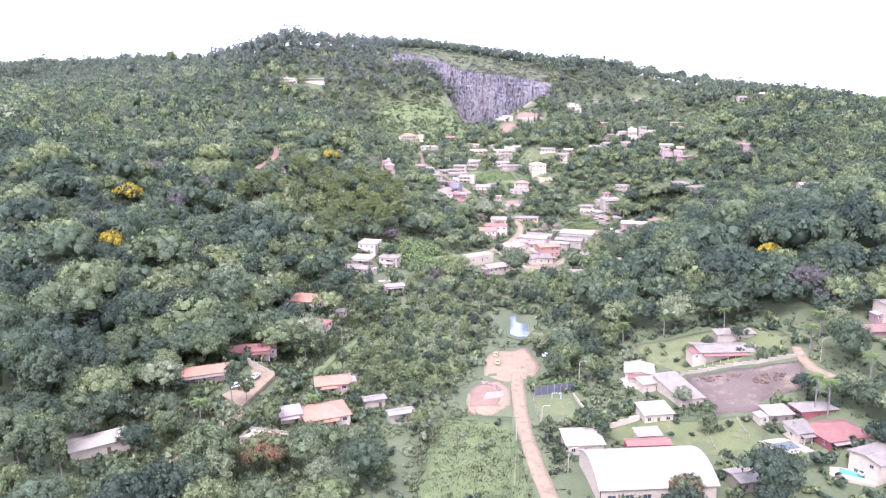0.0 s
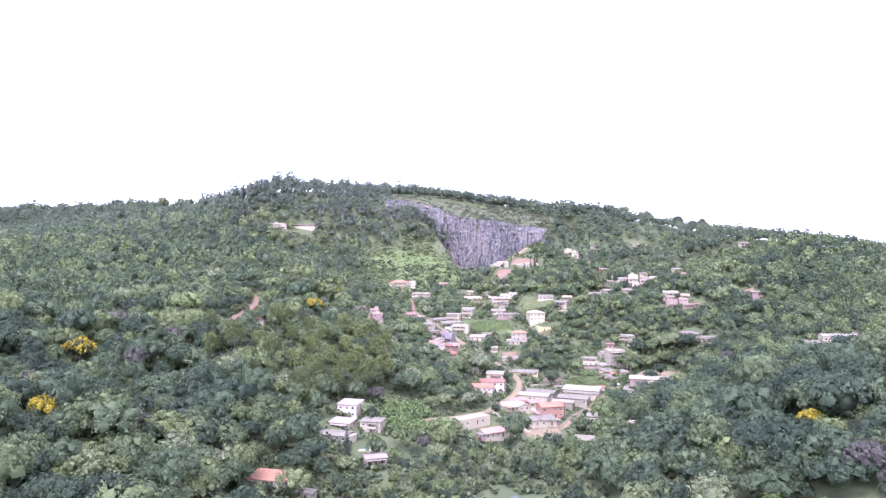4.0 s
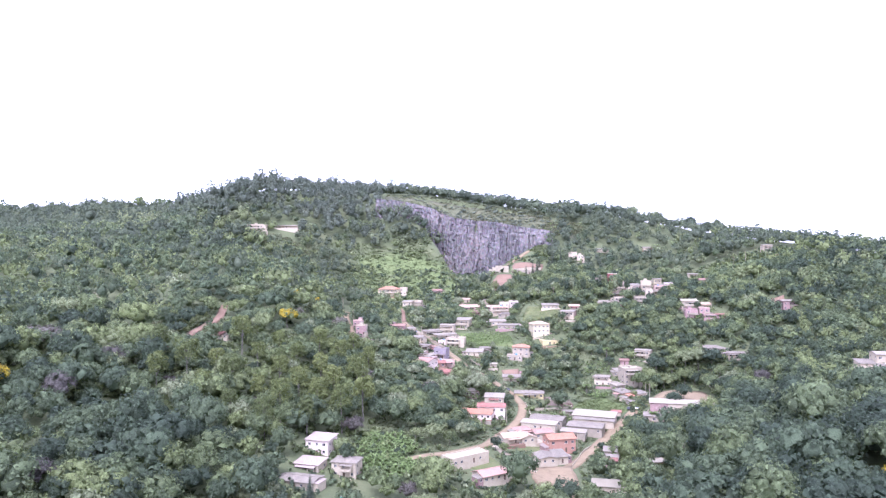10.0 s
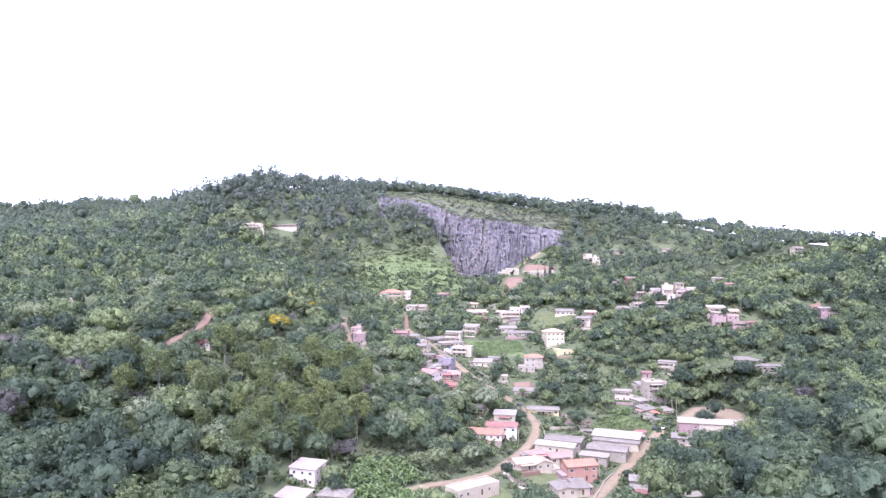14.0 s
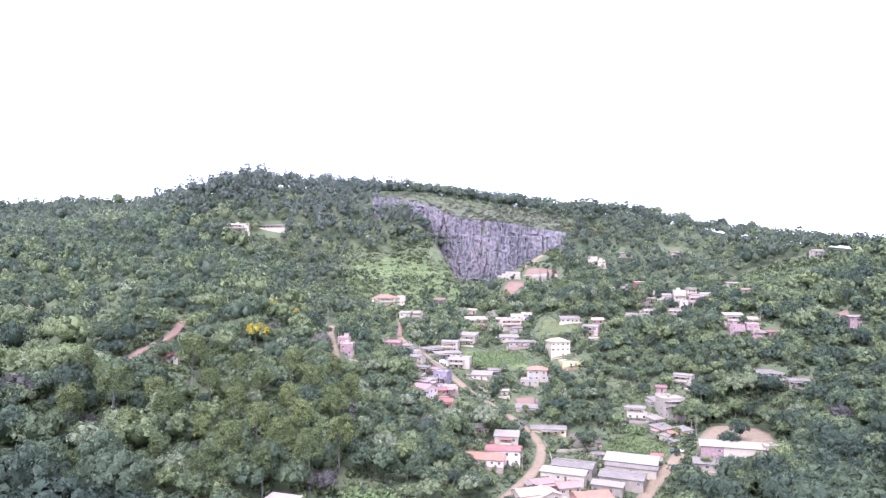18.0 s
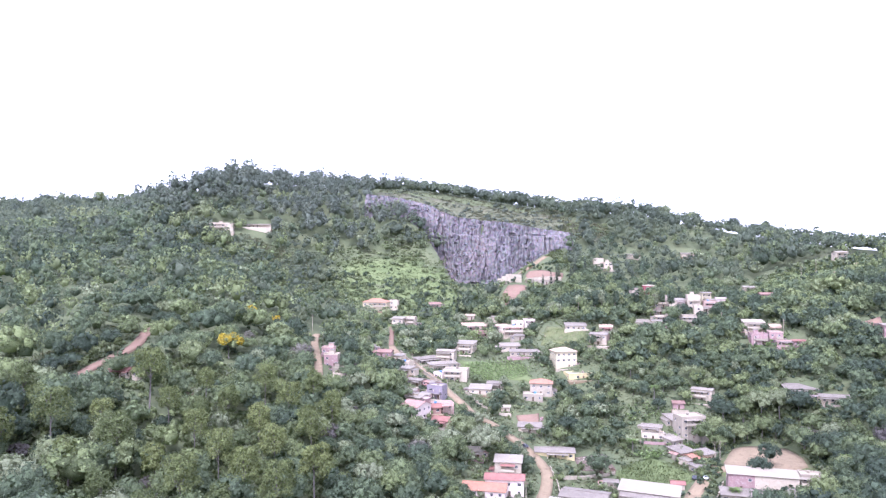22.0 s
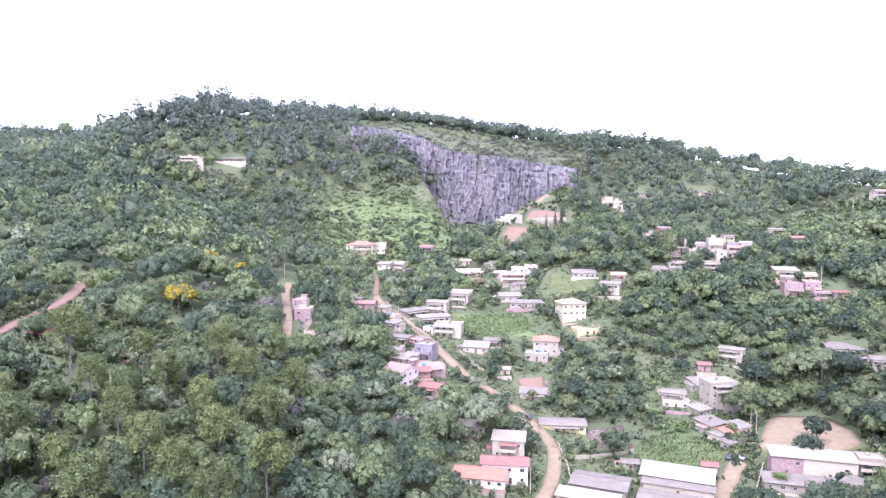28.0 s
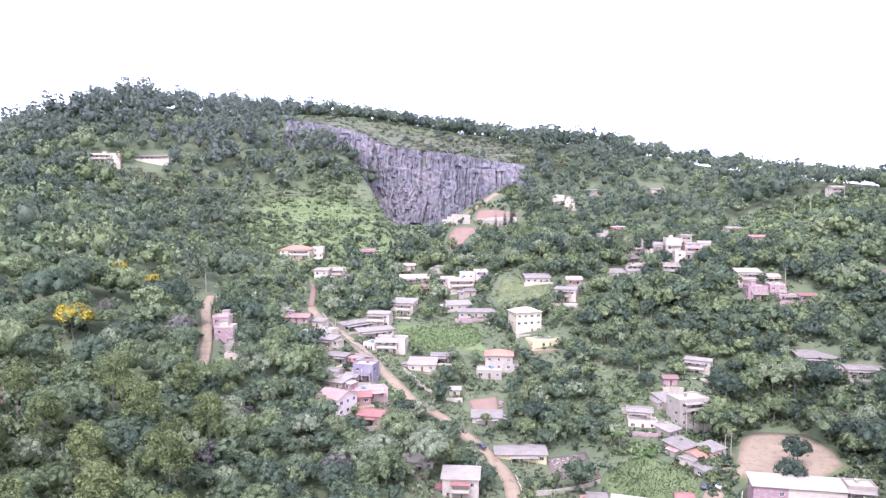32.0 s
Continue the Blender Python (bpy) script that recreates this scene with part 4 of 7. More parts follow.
def chalet(x, y, z, w, d, storeys, roof, wall, cover, rot):
    return house(x, y, z, w, d, storeys, roof, wall, cover, rot + 90)


house(79.6, 594.7, 33.5, 12.1, 9.7, 3, "hip", "cream", "tilegrey", 12)
house(85.2, 582.0, 29.5, 13.1, 7.9, 1, "flat", "yellow", "cream", 12)
house(52.9, 529.8, 13.7, 10.4, 6.2, 1, "shed", "white", "fibre", -8)
house(61.2, 511.2, 7.7, 16.6, 9.1, 1, "gable", "mural", "fibre", -6)
house(38.7, 485.5, 7.3, 10.4, 7.3, 2, "shed", "white", "metal", -10)
house(35.8, 469.5, 5.5, 14.3, 7.1, 2, "gable", "pink", "red", -8)
house(28.1, 466.1, 6.3, 15.8, 9.5, 1, "gable", "pink", "orange", -12)
house(25.5, 495.9, 11.7, 6.4, 5.1, 1, "shed", "greyrender", "metal", -4)
shed(66.0, 469.5, 2.0, 17.0, 11.0, 1, "gable", "greyrender", "fibre", -23)
shed(59.5, 458.0, 2.0, 18.0, 5.5, 1, "shed", "white", "white", -23)
shed(84.0, 458.5, 1.0, 17.5, 11.0, 1, "gable", "greyrender", "fibre", -23)
shed(75.5, 449.0, 1.0, 12.0, 4.5, 1, "shed", "greyrender", "metal", -23)
shed(92.0, 475.0, 2.0, 22.0, 9.5, 1, "shed", "greyrender", "white", -23)
shed(90.0, 468.2, 2.0, 21.0, 3.0, 1, "shed", "white", "fibre", -23)
shed(127.5, 476.6, 5.1, 9.4, 7.3, 2, "shed", "brick", "white", -16)
shed(139.5, 473.2, 5.1, 15.5, 7.3, 2, "shed", "white", "white", -16)
house(151.0, 470.0, 6.6, 7.5, 5.6, 2, "flat", "greyrender", "greyrender", -16)
shed(142.5, 459.5, 5.2, 9.0, 8.0, 1, "gable", "white", "fibre", -60)
house(127.0, 466.5, 3.4, 20.5, 6.5, 1, "shed", "greyrender", "fibre", -16)
house(124.8, 538.1, 15.4, 11.6, 9.3, 1, "shed", "greyrender", "fibre", 10)
house(110.4, 533.5, 13.0, 8.7, 6.9, 1, "gable", "white", "fibre", -20)
house(109.0, 527.6, 11.1, 9.9, 4.9, 1, "flat", "white", "metal", -15)
house(116.8, 512.0, 7.4, 8.6, 7.8, 1, "shed", "greyrender", "fibre", 28)
house(120.6, 506.1, 6.3, 8.7, 7.9, 1, "gable", "white", "orange", 28)
house(125.7, 507.9, 7.5, 7.1, 5.7, 1, "shed", "white", "fibre", 28)
house(142.1, 553.7, 23.1, 9.7, 5.8, 2, "gable", "white", "metal", -35)
house(127.9, 548.8, 20.7, 5.2, 4.7, 1, "gable", "brick", "brown", -10)
house(194.0, 614.5, 51.0, 11.0, 8.5, 2, "shed", "white", "white", -12)
house(204.5, 613.0, 52.0, 8.0, 7.0, 1, "gable", "white", "tilegrey", -12)
house(189.5, 598.5, 46.0, 8.5, 8.0, 2, "flat", "brick", "brick", -10)
house(198.5, 597.0, 47.0, 7.0, 7.0, 2, "flat", "pinkbrick", "greyrender", -14)
house(204.2, 590.8, 46.4, 16.5, 8.2, 1, "flat", "pinkbrick", "brick", -10)
house(186.3, 546.2, 28.5, 14.6, 8.8, 1, "shed", "greyrender", "fibre", -14)
house(194.4, 530.6, 27.5, 13.3, 8.0, 1, "gable", "white", "fibre", -14)
house(179.5, 521.0, 14.0, 7.1, 5.6, 1, "shed", "white", "metal", 8)
house(94.4, 636.7, 50.1, 12.3, 8.6, 1, "shed", "white", "fibre", -5)
house(104.6, 615.7, 43.7, 9.8, 8.8, 2, "gable", "whiteviolet", "fibre", -25)
house(135.5, 639.0, 52.0, 10.0, 9.0, 1, "shed", "white", "metal", -6)
house(145.5, 636.0, 53.0, 9.0, 8.0, 1, "gable", "white", "fibre", -4)
house(159.8, 705.3, 68.6, 7.8, 6.2, 2, "flat", "redwhite", "white", -4)
house(160.3, 679.0, 62.6, 8.6, 7.8, 2, "flat", "greyrender", "greyrender", -4)
house(168.5, 669.5, 60.5, 8.0, 8.0, 2, "shed", "pink", "metal", -8)
house(177.5, 666.0, 60.5, 8.0, 9.0, 3, "flat", "white", "greyrender", -12)
house(186.5, 661.0, 60.0, 8.0, 8.4, 2, "flat", "pinkpaint", "white", -12)
house(195.5, 662.5, 61.5, 7.5, 7.0, 2, "shed", "pink", "pinkgrey", -14)
house(163.9, 635.2, 53.0, 9.1, 7.3, 2, "flat", "greyrender", "white", -12)
house(34.0, 668.8, 46.8, 17.3, 10.4, 1, "gable", "pinkpaint", "tilegrey", 5)
house(55.6, 643.5, 45.6, 13.7, 8.2, 2, "flat", "white", "white", 4)
house(52.5, 621.2, 39.5, 11.1, 7.8, 1, "shed", "white", "metal", 4)
house(59.9, 610.8, 37.4, 16.7, 5.8, 1, "shed", "greyrender", "fibre", -6)
house(26.6, 623.3, 37.2, 11.0, 8.7, 2, "shed", "white", "metal", -20)
house(32.1, 565.6, 24.6, 10.9, 8.5, 1, "shed", "white", "metal", -10)
house(-0.7, 562.5, 29.4, 8.4, 6.6, 1, "gable", "tilegrey", "fibre", -30)
house(-0.3, 538.4, 25.6, 8.2, 6.5, 1, "shed", "greyrender", "metal", -30)
house(13.1, 519.4, 19.0, 9.0, 7.1, 1, "gable", "pinkpaint", "red", -20)
house(-20.9, 596.3, 39.1, 10.5, 7.3, 1, "gable", "brick", "brown", -8)
house(63.4, 566.5, 24.2, 11.0, 9.0, 2, "hip", "greyrender", "orange", -10)
house(58.5, 561.0, 22.4, 10.0, 7.5, 1, "flat", "greyrender", "greyrender", -10)
house(125.9, 527.7, 12.4, 11.8, 8.3, 3, "flat", "greyrender", "greyrender", 10)
house(3.5, 602.0, 34.6, 15.0, 5.0, 1, "shed", "greyrender", "fibre", 38)
house(15.0, 608.0, 34.8, 10.0, 7.5, 2, "gable", "white", "metal", -14)
house(12.5, 595.0, 32.6, 16.0, 5.5, 1, "shed", "white", "metal", 22)
house(20.0, 580.0, 28.6, 12.5, 8.0, 2, "flat", "white", "metal", -12)
house(12.0, 580.5, 29.9, 6.0, 6.0, 1, "flat", "pink", "pinkgrey", -40)
house(5.8, 562.5, 28.3, 10.0, 6.0, 1, "gable", "brick", "fibre", -50)
house(9.8, 548.5, 25.6, 8.0, 6.5, 2, "flat", "blueviolet", "greyrender", -22)
house(11.8, 535.0, 23.0, 11.0, 6.0, 1, "flat", "pinkpaint", "pinkgrey", 12)
house(0.6, 521.0, 22.0, 9.0, 10.5, 2, "gable", "pink", "orangepale", -34)
house(-8.0, 586.0, 35.0, 9.0, 5.0, 1, "flat", "white", "white", -30)
house(-11.5, 595.5, 37.0, 5.5, 4.5, 1, "shed", "white", "metal", -30)
house(7.0, 527.0, 23.2, 9.0, 6.0, 1, "gable", "brown", "red", 8)
house(-35.1, 712.8, 56.4, 17.6, 12.4, 2, "hip", "cream", "orange", -6)
house(-22.5, 718.5, 56.8, 6.3, 6.3, 2, "flat", "white", "white", -6)
house(-17.1, 678.1, 47.2, 7.5, 6.8, 2, "shed", "white", "metal", -12)
house(-8.9, 683.9, 47.4, 7.0, 6.3, 2, "flat", "white", "pinkpaint", -12)
house(-41.9, 550.4, 40.4, 6.8, 6.1, 2, "flat", "brickwhite", "greyrender", -4)
house(-37.6, 543.6, 38.2, 5.1, 4.6, 1, "flat", "greyrender", "greyrender", -4)
house(-115.9, 488.9, 46.1, 9.8, 5.9, 1, "gable", "white", "red", -18)
house(-166.2, 773.3, 115.7, 18.8, 9.4, 2, "flat", "white", "white", 6)
house(-144.7, 791.3, 118.8, 28.3, 7.1, 1, "shed", "white", "metal", 4)
house(136.2, 760.8, 87.7, 7.8, 7.0, 2, "flat", "white", "white", -5)
house(142.5, 754.2, 84.9, 6.5, 5.9, 2, "flat", "white", "white", -5)
house(167.3, 778.9, 94.5, 8.3, 5.0, 1, "shed", "white", "metal", -5)
shed(90.0, 726.3, 74.6, 21.5, 6.4, 1, "flat", "greyrender", "greyrender", 0)
house(213.9, 780.6, 95.5, 10.9, 7.6, 1, "gable", "white", "fibre", 0)
house(286.6, 687.5, 92.8, 7.7, 6.2, 2, "gable", "white", "white", 0)
house(244.7, 570.0, 53.7, 9.9, 7.9, 2, "gable", "pinkbrick", "fibre", 6)
house(-42.5, 395.1, 8.2, 10.5, 8.4, 2, "shed", "pink", "pinkgrey", -20)
house(-44.4, 379.7, 5.9, 10.7, 7.5, 1, "shed", "white", "pinkgrey", -20)
house(-45.6, 365.1, 4.1, 15.2, 9.1, 1, "gable", "greyrender", "fibre", -20)
house(-29.7, 379.5, 3.5, 10.2, 8.2, 2, "hip", "white", "fibre", -12)
shed(19.0, 401.5, 3.0, 20.0, 8.0, 1, "flat", "white", "concrete", 36)
house(31.0, 386.0, 1.0, 18.0, 8.5, 1, "gable", "white", "orangepale", 30)
chalet(55.0, 409.5, 1.0, 9.5, 8.0, 1, "gable", "white", "fibre", 12)
house(61.5, 411.5, 1.0, 5.5, 8.0, 1, "shed", "white", "fibre", 12)
house(64.5, 428.5, 1.0, 13.0, 9.0, 2, "gable", "orangewall", "orange", 14)
house(41.0, 434.0, 2.0, 8.0, 8.5, 1, "gable", "white", "tilegrey", 20)
chalet(49.3, 436.5, 2.0, 8.5, 7.5, 1, "gable", "white", "tilegrey", 20)
house(49.0, 447.0, 2.0, 8.0, 6.5, 1, "hip", "pinkpaint", "orangepale", 18)
house(58.5, 445.5, 2.0, 9.0, 7.0, 1, "gable", "white", "orangepale", 16)
house(83.9, 407.7, -1.4, 6.0, 4.8, 1, "shed", "greyrender", "fibre", -14)
shed(73.6, 368.9, -0.9, 12.4, 6.2, 1, "shed", "white", "white", -14)
shed(219.0, 444.0, 29.5, 12.0, 12.1, 1, "gable", "white", "metal", -12)
shed(231.0, 441.0, 31.5, 11.0, 11.0, 1, "shed", "white", "fibre", -12)
shed(234.6, 431.6, 33.1, 18.8, 9.4, 1, "shed", "white", "metal", -12)
house(251.9, 458.0, 36.6, 14.5, 8.7, 1, "flat", "pinkpaint", "pinkgrey", -12)
shed(209.8, 426.9, 27.8, 9.4, 5.6, 1, "shed", "white", "metal", -12)
house(-25.0, 339.0, 4.0, 9.0, 6.5, 1, "gable", "pinkpaint", "pinkgrey", 18)
shed(240.0, 451.0, 38.0, 20.0, 11.0, 1, "gable", "white", "metal", -14)
shed(226.0, 452.0, 34.0, 9.0, 9.0, 1, "shed", "white", "fibre", -14)
house(-62.3, 308.4, 2.6, 17.0, 12.0, 1, "hip", "white", "orange", -16)
house(-54.5, 278.5, 0.3, 13.0, 9.6, 1, "hip", "pinkpaint", "red", -16)
house(-46.3, 298.4, -0.4, 5.3, 4.2, 1, "gable", "white", "white", -16)
house(-70.3, 239.7, 2.8, 14.0, 8.0, 1, "gable", "pinkpaint", "red", 16)
house(-78.6, 215.8, 3.8, 17.0, 8.0, 1, "gable", "pinkpaint", "orange", 22)
house(-37.7, 221.8, -2.3, 11.0, 8.0, 1, "gable", "pinkpaint", "orange", 14)
house(-36.2, 197.6, -2.2, 13.0, 11.0, 1, "hip", "white", "orange", 22)
shed(-88.0, 164.9, 4.2, 13.6, 5.4, 1, "shed", "white", "white", 36)
shed(-49.0, 178.1, -1.1, 12.4, 6.2, 1, "flat", "greyrender", "dark", -16)
shed(59.0, 189.0, -6.0, 6.7, 4.0, 1, "shed", "white", "metal", 6)
shed(57.5, 183.9, -6.3, 12.0, 3.6, 1, "gable", "red", "red", 4)
chalet(68.6, 233.1, -3.1, 10.5, 9.5, 1, "gable", "white", "white", -14)
house(101.0, 238.8, 2.7, 23.1, 10.4, 1, "gable", "white", "fibre", 3)
shed(76.5, 216.0, -3.8, 8.0, 17.0, 1, "shed", "white", "fibre", 14)
shed(69.0, 222.5, -3.8, 7.0, 4.5, 1, "shed", "white", "white", 14)
shed(65.1, 203.0, -5.2, 9.0, 7.0, 1, "shed", "white", "white", 8)
house(99.2, 195.5, -2.2, 7.4, 5.2, 1, "shed", "greyrender", "metal", 8)
house(110.3, 195.9, -0.8, 11.5, 5.7, 1, "hip", "red", "fibre", 8)
house(111.3, 184.5, -2.8, 15.0, 11.5, 1, "hip", "red", "red", 14)
house(101.5, 185.5, -2.8, 6.5, 6.0, 1, "shed", "white", "fibre", 14)
house(112.8, 167.5, -4.7, 10.7, 8.6, 2, "gable", "white", "fibre", 22)
shed(77.8, 166.3, -6.7, 7.2, 6.5, 1, "gable", "greyrender", "metal", 14)
house(148.3, 227.1, 13.4, 14.4, 7.2, 1, "hip", "brown", "brown", 4)
house(117.1, 406.8, 3.8, 12.7, 6.4, 1, "flat", "greyrender", "greyrender", -8)
house(99.0, 394.6, 1.2, 7.0, 6.3, 1, "gable", "white", "white", 10)
shed(87.2, 418.6, -1.4, 7.1, 5.7, 1, "shed", "greyrender", "fibre", -14)
shed(82.8, 403.6, -1.3, 5.5, 3.8, 1, "gable", "pinkpaint", "red", -14)
house(-206.8, 542.8, 66.2, 5.5, 4.4, 1, "gable", "white", "white", 0)
house(-139.1, 324.8, 25.1, 4.8, 3.8, 1, "gable", "pinkpaint", "red", 10)
house(37.7, 650.3, 44.3, 7.9, 6.3, 1, "gable", "pinkpaint", "brown", 0)
house(48.6, 675.2, 51.8, 4.9, 3.9, 1, "shed", "white", "metal", 0)
house(148.8, 643.7, 55.2, 6.2, 4.9, 1, "flat", "white", "metal", -4)
house(-6.5, 576.5, 33.0, 7.3, 5.9, 1, "shed", "white", "metal", -28)
house(-3.0, 540.0, 27.0, 4.2, 3.8, 1, "gable", "white", "fibre", -25)
house(40.2, 572.0, 25.9, 8.2, 4.1, 1, "shed", "greyrender", "fibre", -8)
house(43.0, 545.3, 19.1, 4.0, 3.2, 1, "shed", "white", "white", -8)
house(52.8, 644.0, 45.1, 9.2, 7.4, 1, "shed", "white", "white", 0)
house(60.1, 649.4, 48.0, 7.6, 6.1, 2, "flat", "white", "greyrender", 0)
house(59.6, 632.6, 44.1, 5.5, 4.4, 1, "shed", "greyrender", "fibre", 0)
house(159.8, 678.9, 62.8, 9.0, 7.2, 2, "flat", "greyrender", "greyrender", -4)
house(175.4, 651.1, 57.7, 5.6, 5.0, 2, "flat", "white", "white", -10)
house(223.5, 686.8, 71.9, 7.6, 4.5, 1, "shed", "white", "metal", -6)
house(224.0, 661.5, 68.2, 9.1, 6.3, 1, "gable", "brick", "brown", -6)
house(206.6, 585.6, 46.5, 6.8, 4.1, 1, "shed", "pinkbrick", "red", -8)
house(163.7, 664.4, 59.9, 4.1, 3.7, 2, "flat", "white", "white", -6)
house(-14.6, 578.3, 35.4, 5.1, 4.1, 1, "shed", "greyrender", "metal", -25)
house(-28.3, 598.0, 41.7, 5.6, 4.5, 1, "shed", "greyrender", "fibre", -10)
house(31.2, 689.1, 51.6, 6.7, 5.4, 1, "gable", "white", "tilegrey", 0)
house(7.3, 722.5, 57.6, 8.0, 6.4, 1, "gable", "pinkpaint", "brown", 0)
house(155.3, 234.3, 17.2, 9.4, 5.6, 2, "gable", "white", "fibre", 4)
house(-2.3, 546.0, 27.3, 5.6, 5.0, 1, "gable", "pinkpaint", "fibre", -25)
house(4.2, 543.5, 25.5, 5.0, 4.5, 1, "shed", "pinkpaint", "metal", -22)
house(152.3, 657.1, 58.2, 9.0, 7.2, 1, "flat", "greyrender", "greyrender", -4)
house(116.2, 521.3, 9.9, 6.6, 5.9, 1, "shed", "greyrender", "metal", 28)
house(118.4, 497.3, 5.1, 5.5, 3.9, 1, "shed", "greyrender", "fibre", 28)
house(80.0, 487.1, 1.8, 5.3, 4.2, 1, "gable", "greyrender", "fibre", -12)
house(106.1, 484.9, 1.8, 4.9, 4.0, 1, "gable", "white", "red", -12)
house(111.6, 629.8, 49.9, 7.2, 6.5, 1, "gable", "pinkpaint", "tilegrey", -10)
house(-44.9, 559.1, 42.7, 6.0, 5.4, 2, "flat", "pinkbrick", "greyrender", -6)
house(-36.7, 536.5, 36.5, 4.6, 4.1, 1, "flat", "white", "greyrender", -6)
house(157.1, 672.1, 61.4, 8.5, 7.6, 2, "flat", "greyrender", "fibre", -6)
shed(106.4, 246.0, 5.5, 13.8, 4.1, 1, "shed", "greyrender", "metal", 3)
shed(-13.5, 200.7, -4.3, 7.5, 3.7, 1, "gable", "greyrender", "metal", 20)
house(-46.2, 195.4, -1.6, 6.0, 5.2, 1, "shed", "white", "pinkgrey", 22)
shed(-22.6, 210.4, -4.1, 6.6, 3.3, 1, "gable", "greyrender", "metal", 20)
house(190.4, 679.3, 64.9, 6.4, 5.8, 2, "gable", "cream", "fibre", 2)
house(144.4, 684.9, 65.6, 6.1, 6.4, 2, "flat", "greyrender", "orangepale", 3)
house(191.4, 672.7, 63.9, 7.6, 5.3, 1, "gable", "greyrender", "metal", 6)
house(180.2, 655.7, 59.9, 7.5, 4.6, 1, "gable", "white", "fibre", -12)
house(173.6, 676.8, 63.4, 7.1, 6.3, 1, "shed", "pinkpaint", "metal", -11)
house(67.8, 653.7, 51.9, 6.5, 5.3, 1, "flat", "pink", "red", 5)
house(50.2, 653.0, 48.1, 6.8, 6.0, 1, "gable", "brick", "tilegrey", 4)


# ---- other built things ----
def on_ground(x, y):
    return float(relief(x, y))


def tube(bm, a, b, ra, rb, sides=8):
    a, b = Vector(a), Vector(b)
    q = (b - a).to_track_quat("Z", "Y").to_matrix()
    lo, hi = [], []
    for k in range(sides):
        d = q @ Vector((math.cos(2 * math.pi * k / sides), math.sin(2 * math.pi * k / sides), 0))
        lo.append(bm.verts.new(a + d * ra))
        hi.append(bm.verts.new(b + d * rb))
    for k in range(sides):
        bm.faces.new((lo[k], lo[(k + 1) % sides], hi[(k + 1) % sides], hi[k]))
    bm.faces.new(hi)
    bm.faces.new(lo[::-1])


def garden_wall(pts, height, material, label, thick=0.2, coping=True):
    """A boundary wall of straight bays that step with the ground, with a coping on each."""
    a0 = pts[0]
    top = empty("boundary_wall", a0[0], a0[1], on_ground(*a0), 0, label, "wall")
    base = on_ground(*a0)
    for p, q in zip(pts, pts[1:]):
        n = max(1, round(math.hypot(q[0] - p[0], q[1] - p[1]) / 3))
        for k in range(n):
            s, e = [(p[0] + (q[0] - p[0]) * f, p[1] + (q[1] - p[1]) * f) for f in (k / n, (k + 1) / n)]
            length = math.hypot(e[0] - s[0], e[1] - s[1])
            z = max(on_ground(*s), on_ground(*e)) - base
            bm = bmesh.new()
            box(bm, 0, -thick / 2, z - 2.5, length, thick / 2, z + height)
            bay = part("bay", bm, material, top)
            bay.matrix_basis = pose(s[0] - a0[0], s[1] - a0[1], 0, 0, 0, math.degrees(math.atan2(e[1] - s[1], e[0] - s[0])))
            if coping:
                bm = bmesh.new()
                box(bm, -0.02, -thick / 2 - 0.06, z + height + 0.002, length - 0.02, thick / 2 + 0.06, z + height + 0.1)
                part("coping", bm, "concrete", bay)
    return top


